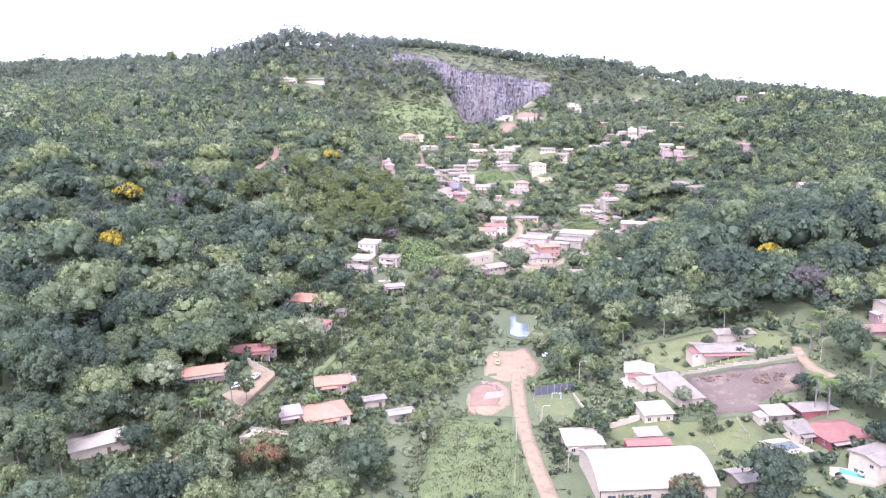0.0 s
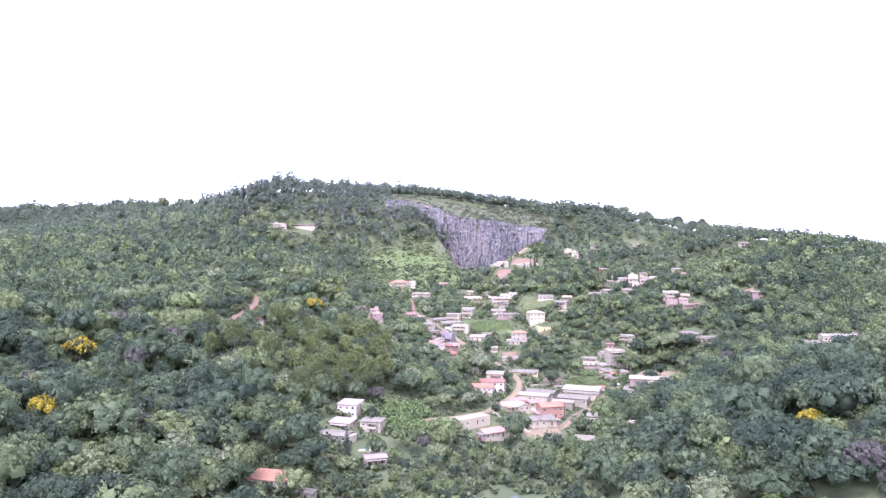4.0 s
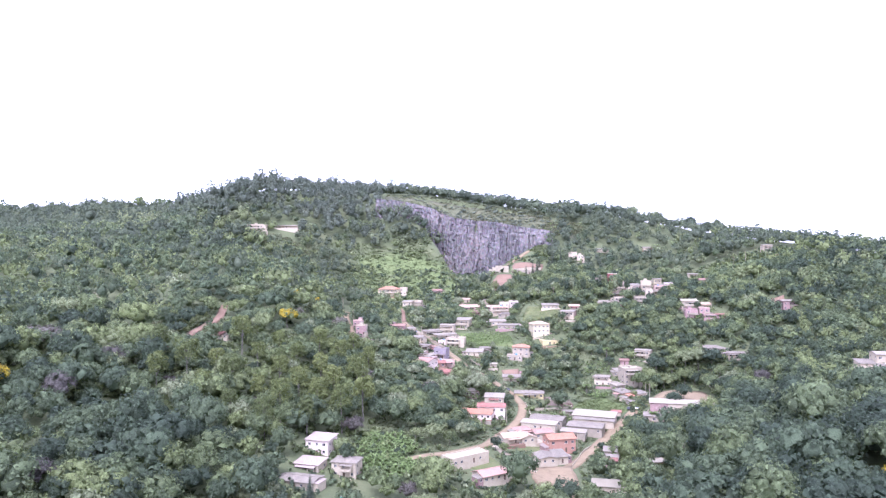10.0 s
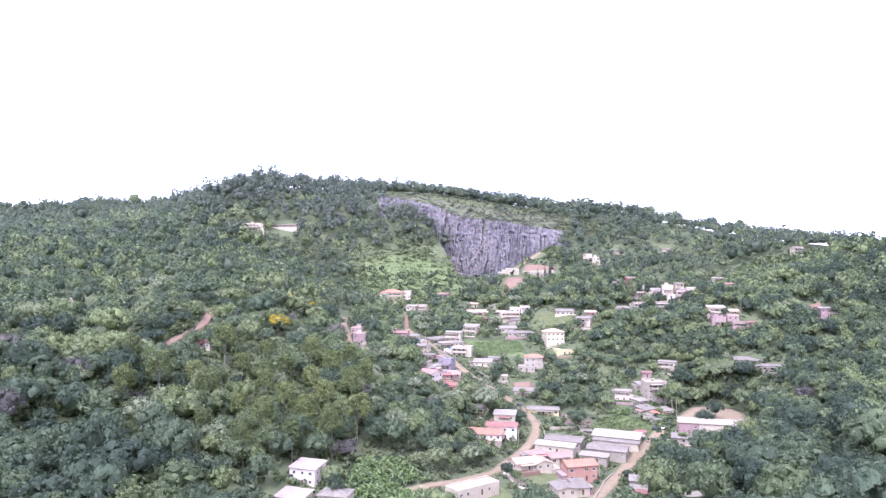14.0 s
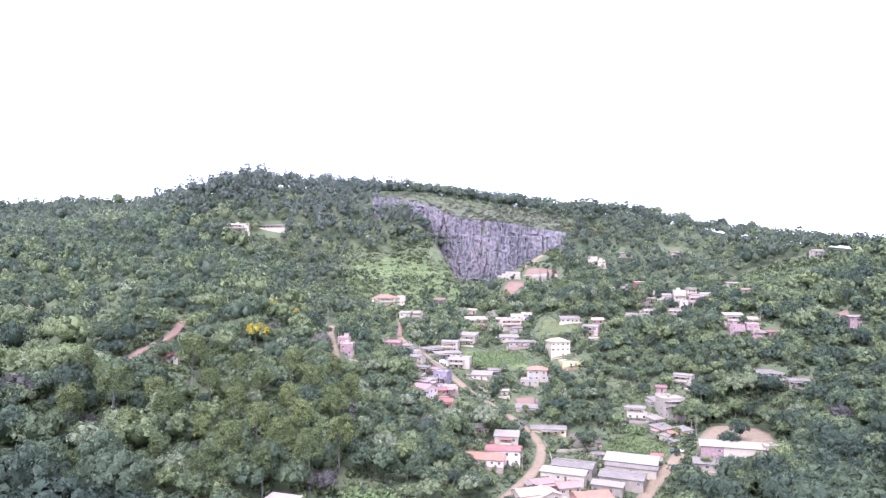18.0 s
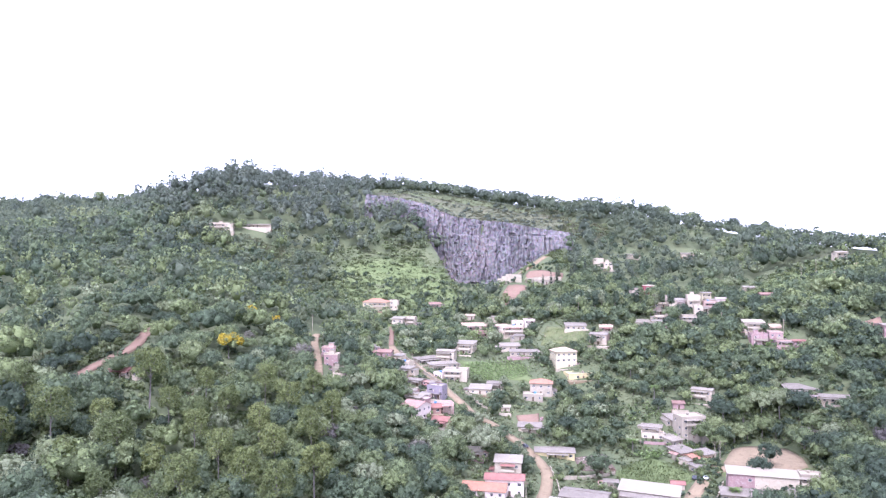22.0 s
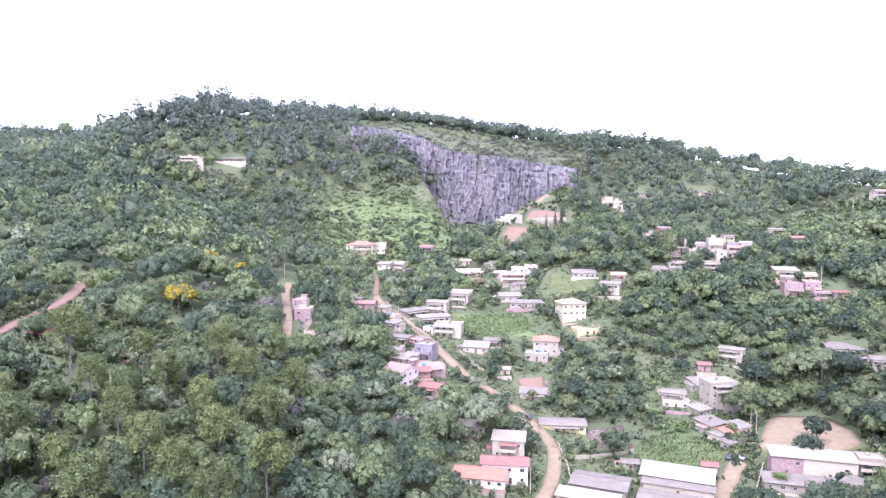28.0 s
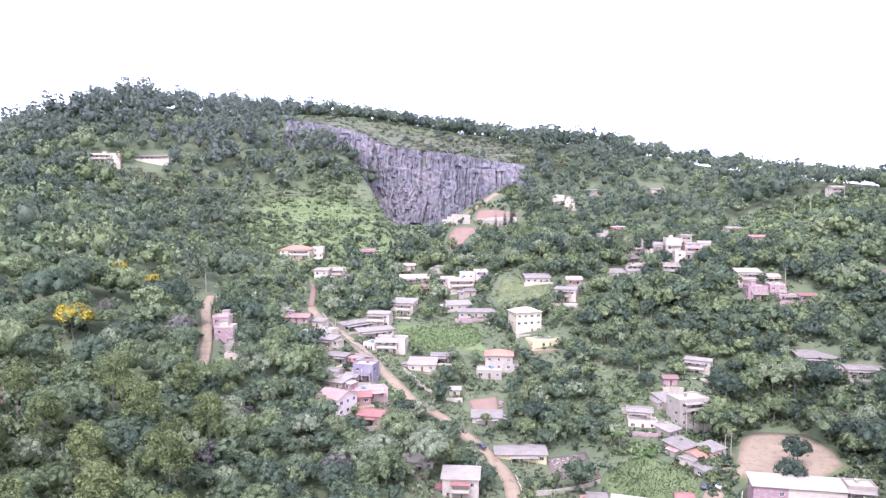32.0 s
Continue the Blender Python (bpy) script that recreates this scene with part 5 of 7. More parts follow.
def hangar(x, y, z, length, depth):
    """A long hall with white walls under an arched sheet roof, its ribs and roof vents."""
    top = empty("hangar", x, y, z, 4, "long white hall with an arched white sheet roof", "hangar")
    h, rise, n = 4.2, 3.6, 16
    arc = [(-depth / 2 - 0.5 + (depth + 1.0) * k / n, h + rise * math.sin(math.pi * k / n) ** 0.85) for k in range(n + 1)]
    for sx in (-1, 1):
        bm = bmesh.new()
        rows = [[bm.verts.new((sx * (length / 2 - o), py, zz)) for o in (0.0, 0.25)] for py, zz in [(-depth / 2, -3)] + arc[1:-1] + [(depth / 2, -3)]]
        bm.faces.new([r[0] for r in rows])
        bm.faces.new([r[1] for r in rows][::-1])
        for k in range(len(rows)):
            r0, r1 = rows[k], rows[(k + 1) % len(rows)]
            bm.faces.new((r0[0], r0[1], r1[1], r1[0]))
        part("end_wall", bm, "white", top)
    for sy in (-1, 1):
        wins = [(-length / 2 + 2 + 4.5 * k, 1.2, -length / 2 + 4.2 + 4.5 * k, 2.6) for k in range(int(length / 4.5) - 0)]
        wins = [w for w in wins if w[2] < length / 2 - 0.5]
        ob = part("wall", wall_mesh(length - 0.6, -3, h, wins), "white", top)
        ob.matrix_basis = pose(0, sy * (depth / 2), 0, 0, 0, 0 if sy < 0 else 180)
        for w in wins:
            p = ob.matrix_basis @ Vector(((w[0] + w[2]) / 2, 0.05, w[1]))
            add_window(top, p.x, p.y, p.z, w[2] - w[0], 1.4, 0 if sy < 0 else 180)
    bm = bmesh.new()
    ups = [[bm.verts.new((sx * (length / 2 + 0.4), py, zz + 0.12)) for sx in (-1, 1)] for py, zz in arc]
    dns = [[bm.verts.new((sx * (length / 2 + 0.4), py, zz)) for sx in (-1, 1)] for py, zz in arc]
    for k in range(n):
        bm.faces.new((ups[k][0], ups[k][1], ups[k + 1][1], ups[k + 1][0]))
        bm.faces.new((dns[k][1], dns[k][0], dns[k + 1][0], dns[k + 1][1]))
        for s in (0, 1):
            bm.faces.new((ups[k][s], ups[k + 1][s], dns[k + 1][s], dns[k][s]))
    for k in (0, n):
        bm.faces.new((ups[k][0], ups[k][1], dns[k][1], dns[k][0]))
    roof = part("roof", bm, "r_white", top)
    for k in range(5):
        bm = bmesh.new()
        vx = -length / 2 + length * (k + 0.6) / 5.4
        box(bm, vx - 0.35, -0.35, h + rise + 0.1, vx + 0.35, 0.35, h + rise + 0.55)
        tube(bm, (vx, 0, h + rise + 0.55), (vx, 0, h + rise + 0.85), 0.42, 0.12, 8)
        part("roof_vent", bm, "steel", roof)
    keep_clear(x, y, length / 2 + 3, 3)
    for k in range(-2, 3):
        keep_clear(x + k * length / 5, y, depth / 2 + 4, depth / 2 + 1)
        keep_clear(x + k * length / 5, y - depth / 2 - 6, 7)
    return top


def pole(x, y, height, lamp=False, wires=True):
    z = on_ground(x, y)
    top = empty("street_lamp" if lamp else "utility_pole", x, y, z, 0, "grey concrete street lamp with a curved arm" if lamp else "weathered concrete utility pole with a crossarm", "pole", "roadside poles")
    bm = bmesh.new()
    tube(bm, (0, 0, -1), (0, 0, height), 0.17, 0.1, 8)
    part("post", bm, "concrete", top)
    if lamp:
        bm = bmesh.new()
        pts = [(0, 0, height - 0.3), (0.5, 0, height + 0.3), (1.3, 0, height + 0.5), (1.9, 0, height + 0.45)]
        for a, b in zip(pts, pts[1:]):
            tube(bm, a, b, 0.05, 0.05, 6)
        arm = part("arm", bm, "steel", top)
        bm = bmesh.new()
        box(bm, 1.8, -0.14, height + 0.33, 2.5, 0.14, height + 0.5)
        part("lamp_head", bm, "steel", arm)
    else:
        bm = bmesh.new()
        box(bm, -0.9, -0.05, height - 0.9, 0.9, 0.05, height - 0.78)
        arm = part("crossarm", bm, "timber", top)
        for ox in (-0.8, 0.0, 0.8):
            bm = bmesh.new()
            tube(bm, (ox, 0, height - 0.778), (ox, 0, height - 0.55), 0.06, 0.04, 6)
            part("insulator", bm, "white", arm)


CAR_BODY = [(-2.1, 0.35), (2.05, 0.35), (2.1, 0.75), (1.95, 0.9), (1.15, 0.98), (0.45, 1.45), (-1.1, 1.48), (-1.75, 1.02), (-2.08, 0.92)]


def car(x, y, rot, paint, label, z=None):
    top = empty("car", x, y, on_ground(x, y) + 0.3 if z is None else z, rot, label, "car", "parked cars")
    bm = bmesh.new()
    prism(bm, CAR_BODY, -0.82, 0.82)
    for v in bm.verts:
        if v.co.z > 1.2:
            v.co.y *= 0.82
    bmesh.ops.recalc_face_normals(bm, faces=bm.faces)
    bmesh.ops.bevel(bm, geom=list(bm.edges), offset=0.05, segments=1, affect="EDGES")
    body = part("body", bm, paint, top, smooth=False)
    bm = bmesh.new()
    for s in (-1, 1):
        prism(bm, [(-1.45, 1.03), (0.85, 1.03), (0.38, 1.38), (-1.02, 1.4)], s * 0.835, s * 0.80)
    part("side_window", bm, "glass", body)
    bm = bmesh.new()
    roof_slab(bm, [(1.13, -0.7, 1.02), (1.13, 0.7, 1.02), (0.52, 0.6, 1.44), (0.52, -0.6, 1.44)], 0.02)
    part("windscreen", bm, "glass", body)
    bm = bmesh.new()
    roof_slab(bm, [(-1.72, 0.68, 1.07), (-1.72, -0.68, 1.07), (-1.16, -0.6, 1.47), (-1.16, 0.6, 1.47)], 0.02)
    part("rear_window", bm, "glass", body)
    for wx in (-1.3, 1.3):
        for wy in (-0.78, 0.78):
            bm = bmesh.new()
            tube(bm, (wx, wy - 0.1, 0.32), (wx, wy + 0.1, 0.32), 0.32, 0.32, 14)
            wheel = part("wheel", bm, "tyre", top)
            bm = bmesh.new()
            tube(bm, (wx, wy - 0.115, 0.32), (wx, wy + 0.115, 0.32), 0.18, 0.18, 10)
            part("rim", bm, "steel", wheel)
    for s in (-1, 1):
        bm = bmesh.new()
        box(bm, 2.0, s * 0.62 - 0.15, 0.66, 2.12, s * 0.62 + 0.15, 0.8)
        part("headlight", bm, "car_white", body)


def water_tank(x, y, z, radius, height, material, label, stand=0.0):
    top = empty("water_tank", x, y, z, 0, label, "water tank", "water tanks")
    bm = bmesh.new()
    tube(bm, (0, 0, stand), (0, 0, stand + height), radius * 0.9, radius, 16)
    part("barrel", bm, material, top)
    bm = bmesh.new()
    tube(bm, (0, 0, stand + height + 0.003), (0, 0, stand + height + 0.25), radius * 1.04, radius * 0.35, 16)
    part("lid", bm, material, top)
    if stand:
        for k in range(4):
            bm = bmesh.new()
            a = math.pi / 4 + k * math.pi / 2
            tube(bm, (radius * 0.8 * math.cos(a), radius * 0.8 * math.sin(a), -1), (radius * 0.7 * math.cos(a), radius * 0.7 * math.sin(a), stand), 0.12, 0.12, 6)
            part("leg", bm, "concrete", top)


def pool(x, y, w, d, rot, material, label):
    z = on_ground(x, y) + 0.5
    top = empty("swimming_pool", x, y, z, rot, label, "pool", "swimming pools")
    bm = bmesh.new()
    m = 2.2
    for x0, y0, x1, y1 in ((-w / 2 - m, -d / 2 - m, w / 2 + m, -d / 2), (-w / 2 - m, d / 2, w / 2 + m, d / 2 + m), (-w / 2 - m, -d / 2, -w / 2, d / 2), (w / 2, -d / 2, w / 2 + m, d / 2)):
        box(bm, x0, y0, -2.5, x1, y1, 0)
    bmesh.ops.remove_doubles(bm, verts=bm.verts, dist=0.001)
    part("deck", bm, "paving", top)
    bm = bmesh.new()
    box(bm, -w / 2, -d / 2, -1.5, w / 2, d / 2, -0.16)
    part("water", bm, material, top)
    keep_clear(x, y, max(w, d) / 2 + 4, max(w, d) / 2 + 3)


hangar(52.5, 168.5, -6.9, 30, 20)
house(39.5, 186.5, -6.5, 10.5, 8, 1, "shed", "white", "white", 4, "shed")

# football pitch: goal, net fence, lamp posts
goal = empty("football_goal", 37.5, 220.0, on_ground(37.5, 220) + 0.3, 0, "small white steel football goal", "goal")
for sx in (-1.5, 1.5):
    bm = bmesh.new()
    tube(bm, (sx, 0, -0.3), (sx, 0, 2.0), 0.06, 0.06, 8)
    part("goalpost", bm, "car_white", goal)
bm = bmesh.new()
tube(bm, (-1.56, 0, 2.06), (1.56, 0, 2.06), 0.06, 0.06, 8)
part("crossbar", bm, "car_white", goal)
fence = empty("ball_fence", 30.5, 222.5, on_ground(38, 224), 15, "dark blue-grey ball-stop screen on steel posts", "fence")
for k in range(7):
    bm = bmesh.new()
    tube(bm, (k * 2.4, 0, -1), (k * 2.4, 0, 3.4), 0.05, 0.05, 6)
    part("post", bm, "steel", fence)
    if k < 6:
        bm = bmesh.new()
        box(bm, k * 2.4 + 0.06, -0.02, 0.1, k * 2.4 + 2.34, 0.02, 3.2)
        part("screen", bm, "dark", fence)
garden_wall([(43.5, 222), (44.5, 212), (46.5, 203)], 0.9, "white", "low curved white wall beside the pitch")
garden_wall([(46.7, 196.5), (53, 198.5), (60, 201)], 1.8, "white", "white-painted garden boundary wall")
garden_wall([(81.2, 228), (99.4, 228), (110, 226), (121, 224)], 0.9, "greyrender", "weathered concrete wall round the bare lot")
garden_wall([(-58, 341), (-51, 339.2), (-44, 337)], 2.0, "white", "long white garden wall below the hillside houses")
garden_wall([(-96, 164), (-95, 176), (-93, 190)], 2.4, "concrete", "weathered grey retaining wall on the slope")
garden_wall([(-70, 232), (-64, 228), (-57, 222)], 2.0, "concrete", "grey wall behind the parking yard")
garden_wall([(84, 496.5), (70, 491), (61, 489)], 1.4, "concrete", "grey block wall between plots")
garden_wall([(57.5, 475), (58, 484), (57, 497)], 0.8, "concrete", "low roadside wall on the bend")
garden_wall([(66, 404), (74, 424), (82, 438)], 0.7, "concrete", "low concrete kerb wall along the rutted street")
garden_wall([(36, 424), (42, 414), (48, 406)], 1.1, "white", "low white wall along the lane")
garden_wall([(110, 462), (118, 474), (124, 484)], 1.0, "white", "low white wall along the rutted street")
garden_wall([(55, 742), (64, 739), (72.5, 735)], 6.0, "concrete", "pale concrete retaining wall below the quarry ramp")
garden_wall([(75, 734), (88, 730), (101, 726)], 3.4, "concrete", "long pale concrete terrace wall below the quarry")
garden_wall([(-12, 612), (-6, 596), (3, 579), (12, 566)], 1.3, "greyrender", "grey cement wall stepping down the street")
garden_wall([(24, 561), (30, 549), (36, 543)], 1.0, "concrete", "grey garden wall on the terrace")

pool(95.5, 181, 6.5, 4.5, 14, "water", "rectangular swimming pool with dark water and pale deck")
pool(106, 167, 6.0, 3.2, -30, "pool", "green-tinted swimming pool beside a white house")
pool(-29.5, 357, 6.0, 3.0, 12, "pool", "narrow pale green pool beside the hillside houses")
water_tank(85, 169, on_ground(85, 169), 1.3, 2.0, "tank_blue", "pale blue water tank on concrete legs", 2.6)

car(20.4, 261, 80, "car_yellow", "dusty yellow van parked under trees")
car(20.2, 251.5, 85, "car_yellow", "faded yellow pickup parked beside the yard")
car(-66.5, 211, 40, "car_white", "white hatchback parked on the concrete yard", on_ground(-65, 214) + 0.75)
car(-64.0, 213.5, 40, "car_silver", "silver car parked on the concrete yard", on_ground(-65, 214) + 0.75)
car(-62.5, 219, 75, "car_white", "white car parked by the yard wall", on_ground(-65, 214) + 0.75)
car(40, 257, 5, "car_white", "white van parked under spreading trees")
car(51.5, 258, 10, "car_dark", "dark car parked beside the trees")
car(48.2, 512, 125, "car_dark", "dark car parked on the bend of the road")
car(119.5, 489, 45, "car_white", "white car parked on the rutted street")
car(115, 490.5, 60, "car_dark", "dark car parked by the green plot")
car(46.5, 431.5, 30, "car_silver", "silver car parked in a front yard")
car(41.5, 434.5, 20, "red", "red car parked in a front yard")
car(109, 166, 10, "car_silver", "silver car parked under the white house")

for px, py, hh, lamp in ((43.0, 463, 8, False), (128, 503, 9, False), (131, 505, 9, False), (45.8, 505, 8, False), (47, 401, 8, False), (92, 456, 8, False), (74, 432, 8, False), (15, 553, 8, False), (-4, 586, 8, False), (-60, 596, 9, False),
                         (21, 190, 8, False), (18, 165, 8, False), (29.5, 198, 7, True), (46.5, 228, 9, True), (124, 219, 8, True), (160, 640, 9, False), (100, 655, 9, False), (180, 625, 9, False), (205, 600, 9, False), (60, 690, 8, False),
                         (250, 668, 10, False), (262, 672, 10, False), (285, 676, 10, False), (-50, 572, 8, False), (-40, 262, 8, False), (33, 172, 7, True)):
    pole(px, py, hh, lamp)


def post_fence(pts, spacing, height, label):
    """A garden fence: concrete posts with two rails of wire between them."""
    a0 = pts[0]
    base = on_ground(*a0)
    top = empty("post_fence", a0[0], a0[1], base, 0, label, "fence", "garden fences")
    last = None
    for p, q in zip(pts, pts[1:]):
        n = max(1, int(math.hypot(q[0] - p[0], q[1] - p[1]) / spacing))
        for k in range(n + 1):
            x, y = p[0] + (q[0] - p[0]) * k / n, p[1] + (q[1] - p[1]) * k / n
            z = on_ground(x, y) - base
            here = (x - a0[0], y - a0[1], z)
            bm = bmesh.new()
            box(bm, here[0] - 0.07, here[1] - 0.07, z - 0.6, here[0] + 0.07, here[1] + 0.07, z + height)
            part("post", bm, "concrete", top)
            if last:
                for f in (0.45, 0.9):
                    bm = bmesh.new()
                    tube(bm, (last[0], last[1], last[2] + height * f), (here[0], here[1], z + height * f), 0.02, 0.02, 5)
                    part("rail", bm, "steel", top)
            last = here


post_fence([(88.3, 197.0), (87.3, 186.0)], 2.0, 1.3, "short row of pale concrete fence posts on the lawn")
post_fence([(77.2, 190.0), (76.5, 180.0), (75.8, 172.0)], 2.2, 1.3, "garden fence of pale posts and wire between two plots")
post_fence([(27.8, 240), (29.5, 222), (29.6, 205), (30, 192)], 3.0, 1.6, "wire fence with concrete posts along the road")


def rubble(x, y, rx, ry, count, material, label, size=0.35):
    """A spread of broken blocks and boards lying on the ground."""
    rnd = random.Random(int(x * 7 + y))
    bm = bmesh.new()
    for _ in range(count):
        a, q = rnd.uniform(0, math.tau), math.sqrt(rnd.random())
        px, py = rx * q * math.cos(a), ry * q * math.sin(a)
        pz = on_ground(x + px, y + py) + 0.25
        start = len(bm.verts)
        sx, sy, sz = (size * rnd.uniform(0.3, 1.6) for _ in range(3))
        box(bm, -sx, -sy, -sz * 0.4, sx, sy, sz * 0.5)
        bm.verts.ensure_lookup_table()
        turn = pose(x + px, y + py, pz, rnd.uniform(-25, 25), rnd.uniform(-25, 25), rnd.uniform(0, 360))
        for v in bm.verts[start:]:
            v.co = turn @ v.co
    tagged(part("rubble", bm, material), label, "rubble", kind="stuff")


rubble(76, 506, 6, 4, 34, "greyrender", "broken concrete blocks strewn over the dug plot")
rubble(80, 500, 5, 3, 30, "timber", "old boards lying on the dug plot", 0.5)
rubble(15.5, 227, 5, 7, 60, "brick", "broken red bricks heaped on the yard")
rubble(106, 216, 5, 3, 50, "timber", "heap of cut branches on the bare lot", 0.5)
rubble(92, 222, 8, 2, 30, "timber", "dry brush scattered over the bare lot", 0.4)
rubble(58, 540, 3, 3, 25, "brick", "broken bricks below a red earth bank")
rubble(14, 534, 5, 4, 45, "brick", "bricks and debris beside the street")


# ---- trees ----
def ball_mesh():
    """A plain twenty-sided ball: corner directions and triangles."""
    g = (1 + 5 ** 0.5) / 2
    v = np.array([(a, b, 0) for a in (-1, 1) for b in (-g, g)] + [(0, a, b) for a in (-1, 1) for b in (-g, g)] + [(b, 0, a) for a in (-1, 1) for b in (-g, g)], float)
    near = [(i, j, k) for i, j, k in itertools.combinations(range(12), 3)
            if all(np.sum((v[p] - v[q]) ** 2) < 4.1 for p, q in ((i, j), (j, k), (i, k)))]
    f = [t if np.dot(np.cross(v[t[1]] - v[t[0]], v[t[2]] - v[t[0]]), v[t[0]]) > 0 else t[::-1] for t in near]
    return v / np.linalg.norm(v, axis=1)[:, None], np.array(f)


ICO0 = ball_mesh()


def unit(v):
    return v / np.maximum(np.linalg.norm(v, axis=1), 1e-6)[:, None]


def crown(rng, radius, height, base, lobes, leaves, leaf, core=ICO0, flat=0.85, tall=0.0, low=0.25, heart=True, skyward=0.35, boughs=True):
    """A crown: a dark heart, rounded boughs grown over it and leaf tufts on each bough. Returns vertices (with normals) and triangles."""
    V, N, T = [], [], []
    mid = base + height * 0.5
    C, R = [], []
    for k in range(lobes):
        zf = 1 - (k + 0.5) / lobes * (1 + low)
        ring = np.sqrt(max(0.0, 1 - zf * zf))
        a = k * 2.4 + rng.uniform(-0.6, 0.6)
        r = radius * (rng.uniform(0.22, 0.42) if tall else rng.uniform(0.22, 0.4))
        q = (0.7 - 0.2 * zf) * rng.uniform(0.45, 1.1) if tall else ring * rng.uniform(0.66, 0.9)
        C.append((np.cos(a) * q * radius, np.sin(a) * q * radius, mid + zf * height * 0.42 * rng.uniform(0.8, 1.1)))
        R.append(r)
    C, R = np.array(C), np.array(R)
    centre = np.array([0, 0, mid - 0.15 * height])
    off = 0

    def add(v, n, t):
        nonlocal off
        V.append(v)
        N.append(n)
        T.append(t + off)
        off += len(v)

    def sprays(dirs, pos, size):
        m = len(pos)
        if m:
            side = unit(np.cross(dirs, rng.standard_normal((m, 3))))
            up = np.cross(dirs, side) + dirs * rng.uniform(-0.7, 0.7, (m, 1))
            sz = size * rng.uniform(0.6, 1.3, (m, 1))
            tri = np.stack([pos - side * sz * 0.62 - up * sz * 0.4, pos + side * sz * 0.62 - up * sz * 0.4, pos + up * sz * 0.7], 1)
            n = unit(0.7 * dirs + 0.55 * unit(pos - centre) + np.array([0, 0, skyward]) + 0.75 * rng.standard_normal(dirs.shape))
            add(tri.reshape(-1, 3), np.repeat(n, 3, 0), np.arange(m * 3).reshape(-1, 3))

    if heart:
        d = unit(ICO0[0])
        k = 1.0 if boughs else 0.74
        reach = k * (1 + 0.18 * rng.standard_normal(len(d))) / np.sqrt((d[:, 0] ** 2 + d[:, 1] ** 2) / (0.62 * radius) ** 2 + d[:, 2] ** 2 / (0.36 * height) ** 2)
        reach = reach * (0.86 if boughs else 1.0)
        add(d * reach[:, None] + np.array([0, 0, mid]), d, ICO0[1])
        m = 26 if boughs else 7
        dirs = unit(rng.standard_normal((m, 3)) + np.array([0, 0, 0.8]))
        far = k * 0.95 / np.sqrt((dirs[:, 0] ** 2 + dirs[:, 1] ** 2) / (0.62 * radius) ** 2 + dirs[:, 2] ** 2 / (0.36 * height) ** 2)
        sprays(dirs, dirs * far[:, None] + np.array([0, 0, mid]), leaf * 1.15)
    ball, faces = unit(core[0]), core[1]
    for k in range(lobes):
        c, r = C[k], R[k]
        out = np.array([c[0], c[1], 0.0]) / max(1e-6, np.hypot(c[0], c[1]))
        if heart and boughs:
            v = c + ball * r * np.array([1, 1, flat]) * (0.6 + 0.13 * rng.standard_normal((len(ball), 1)))
            seen = (ball @ (out * 0.8 + np.array([0, 0, 0.9]))) > 0.05
            keep = seen[faces].any(1)
            n = unit(0.75 * ball + 0.55 * unit(v - centre) + np.array([0, 0, skyward]) + 0.15 * rng.standard_normal(ball.shape))
            add(v, n, faces[keep])
        dirs = unit(rng.standard_normal((leaves, 3)) + out * 0.6 + np.array([0, 0, 0.6]))
        pos = c + dirs * r * rng.uniform(0.72, 1.24, (leaves, 1)) * np.array([1, 1, flat])
        inside = (((pos[:, None] - C[None]) ** 2).sum(2) < (0.7 * R[None]) ** 2).any(1)
        dirs, pos = dirs[~inside], pos[~inside]
        sprays(dirs, pos, leaf)
    return np.concatenate([np.concatenate(V), np.concatenate(N)], 1), np.concatenate(T)


def stem(rng, height, r0, bend=0.6, sides=5, limbs=4, spread=3.0, top=0.25):
    """A tapered trunk with limbs."""
    V, T = [], []

    def tube(a, b, ra, rb, mid):
        off = sum(len(v) for v in V)
        rows = []
        for s in (0.0, 0.35, 0.7, 1.0):
            c = a + (b - a) * s + mid * np.sin(np.pi * s)
            r = ra + (rb - ra) * s
            ang = np.arange(sides) / sides * 2 * np.pi
            rows.append(np.stack([c[0] + r * np.cos(ang), c[1] + r * np.sin(ang), np.full(sides, c[2])], -1))
        V.append(np.concatenate(rows))
        for j in range(3):
            for k in range(sides):
                p, q = off + j * sides + k, off + j * sides + (k + 1) % sides
                T.append((p, q, q + sides))
                T.append((p, q + sides, p + sides))

    tip = np.array([rng.uniform(-bend, bend), rng.uniform(-bend, bend), height])
    tube(np.array([0, 0, -1.5]), tip, r0, r0 * top, np.array([rng.uniform(-0.3, 0.3), rng.uniform(-0.3, 0.3), 0]))
    for k in range(limbs):
        s = rng.uniform(0.5, 0.9)
        a = rng.uniform(0, 2 * np.pi)
        st = tip * s
        tube(st, st + np.array([np.cos(a) * spread, np.sin(a) * spread, height * rng.uniform(0.15, 0.35)]), r0 * 0.42, r0 * 0.1, np.array([0, 0, 0.25]))
    return np.concatenate(V), np.array(T)


def smooth_noise(x, y, f):
    return np.sin(x * f + 1.7 * np.sin(y * f * 0.8 + 0.6)) * np.cos(y * f * 1.1 + 1.3 * np.sin(x * f * 0.7))


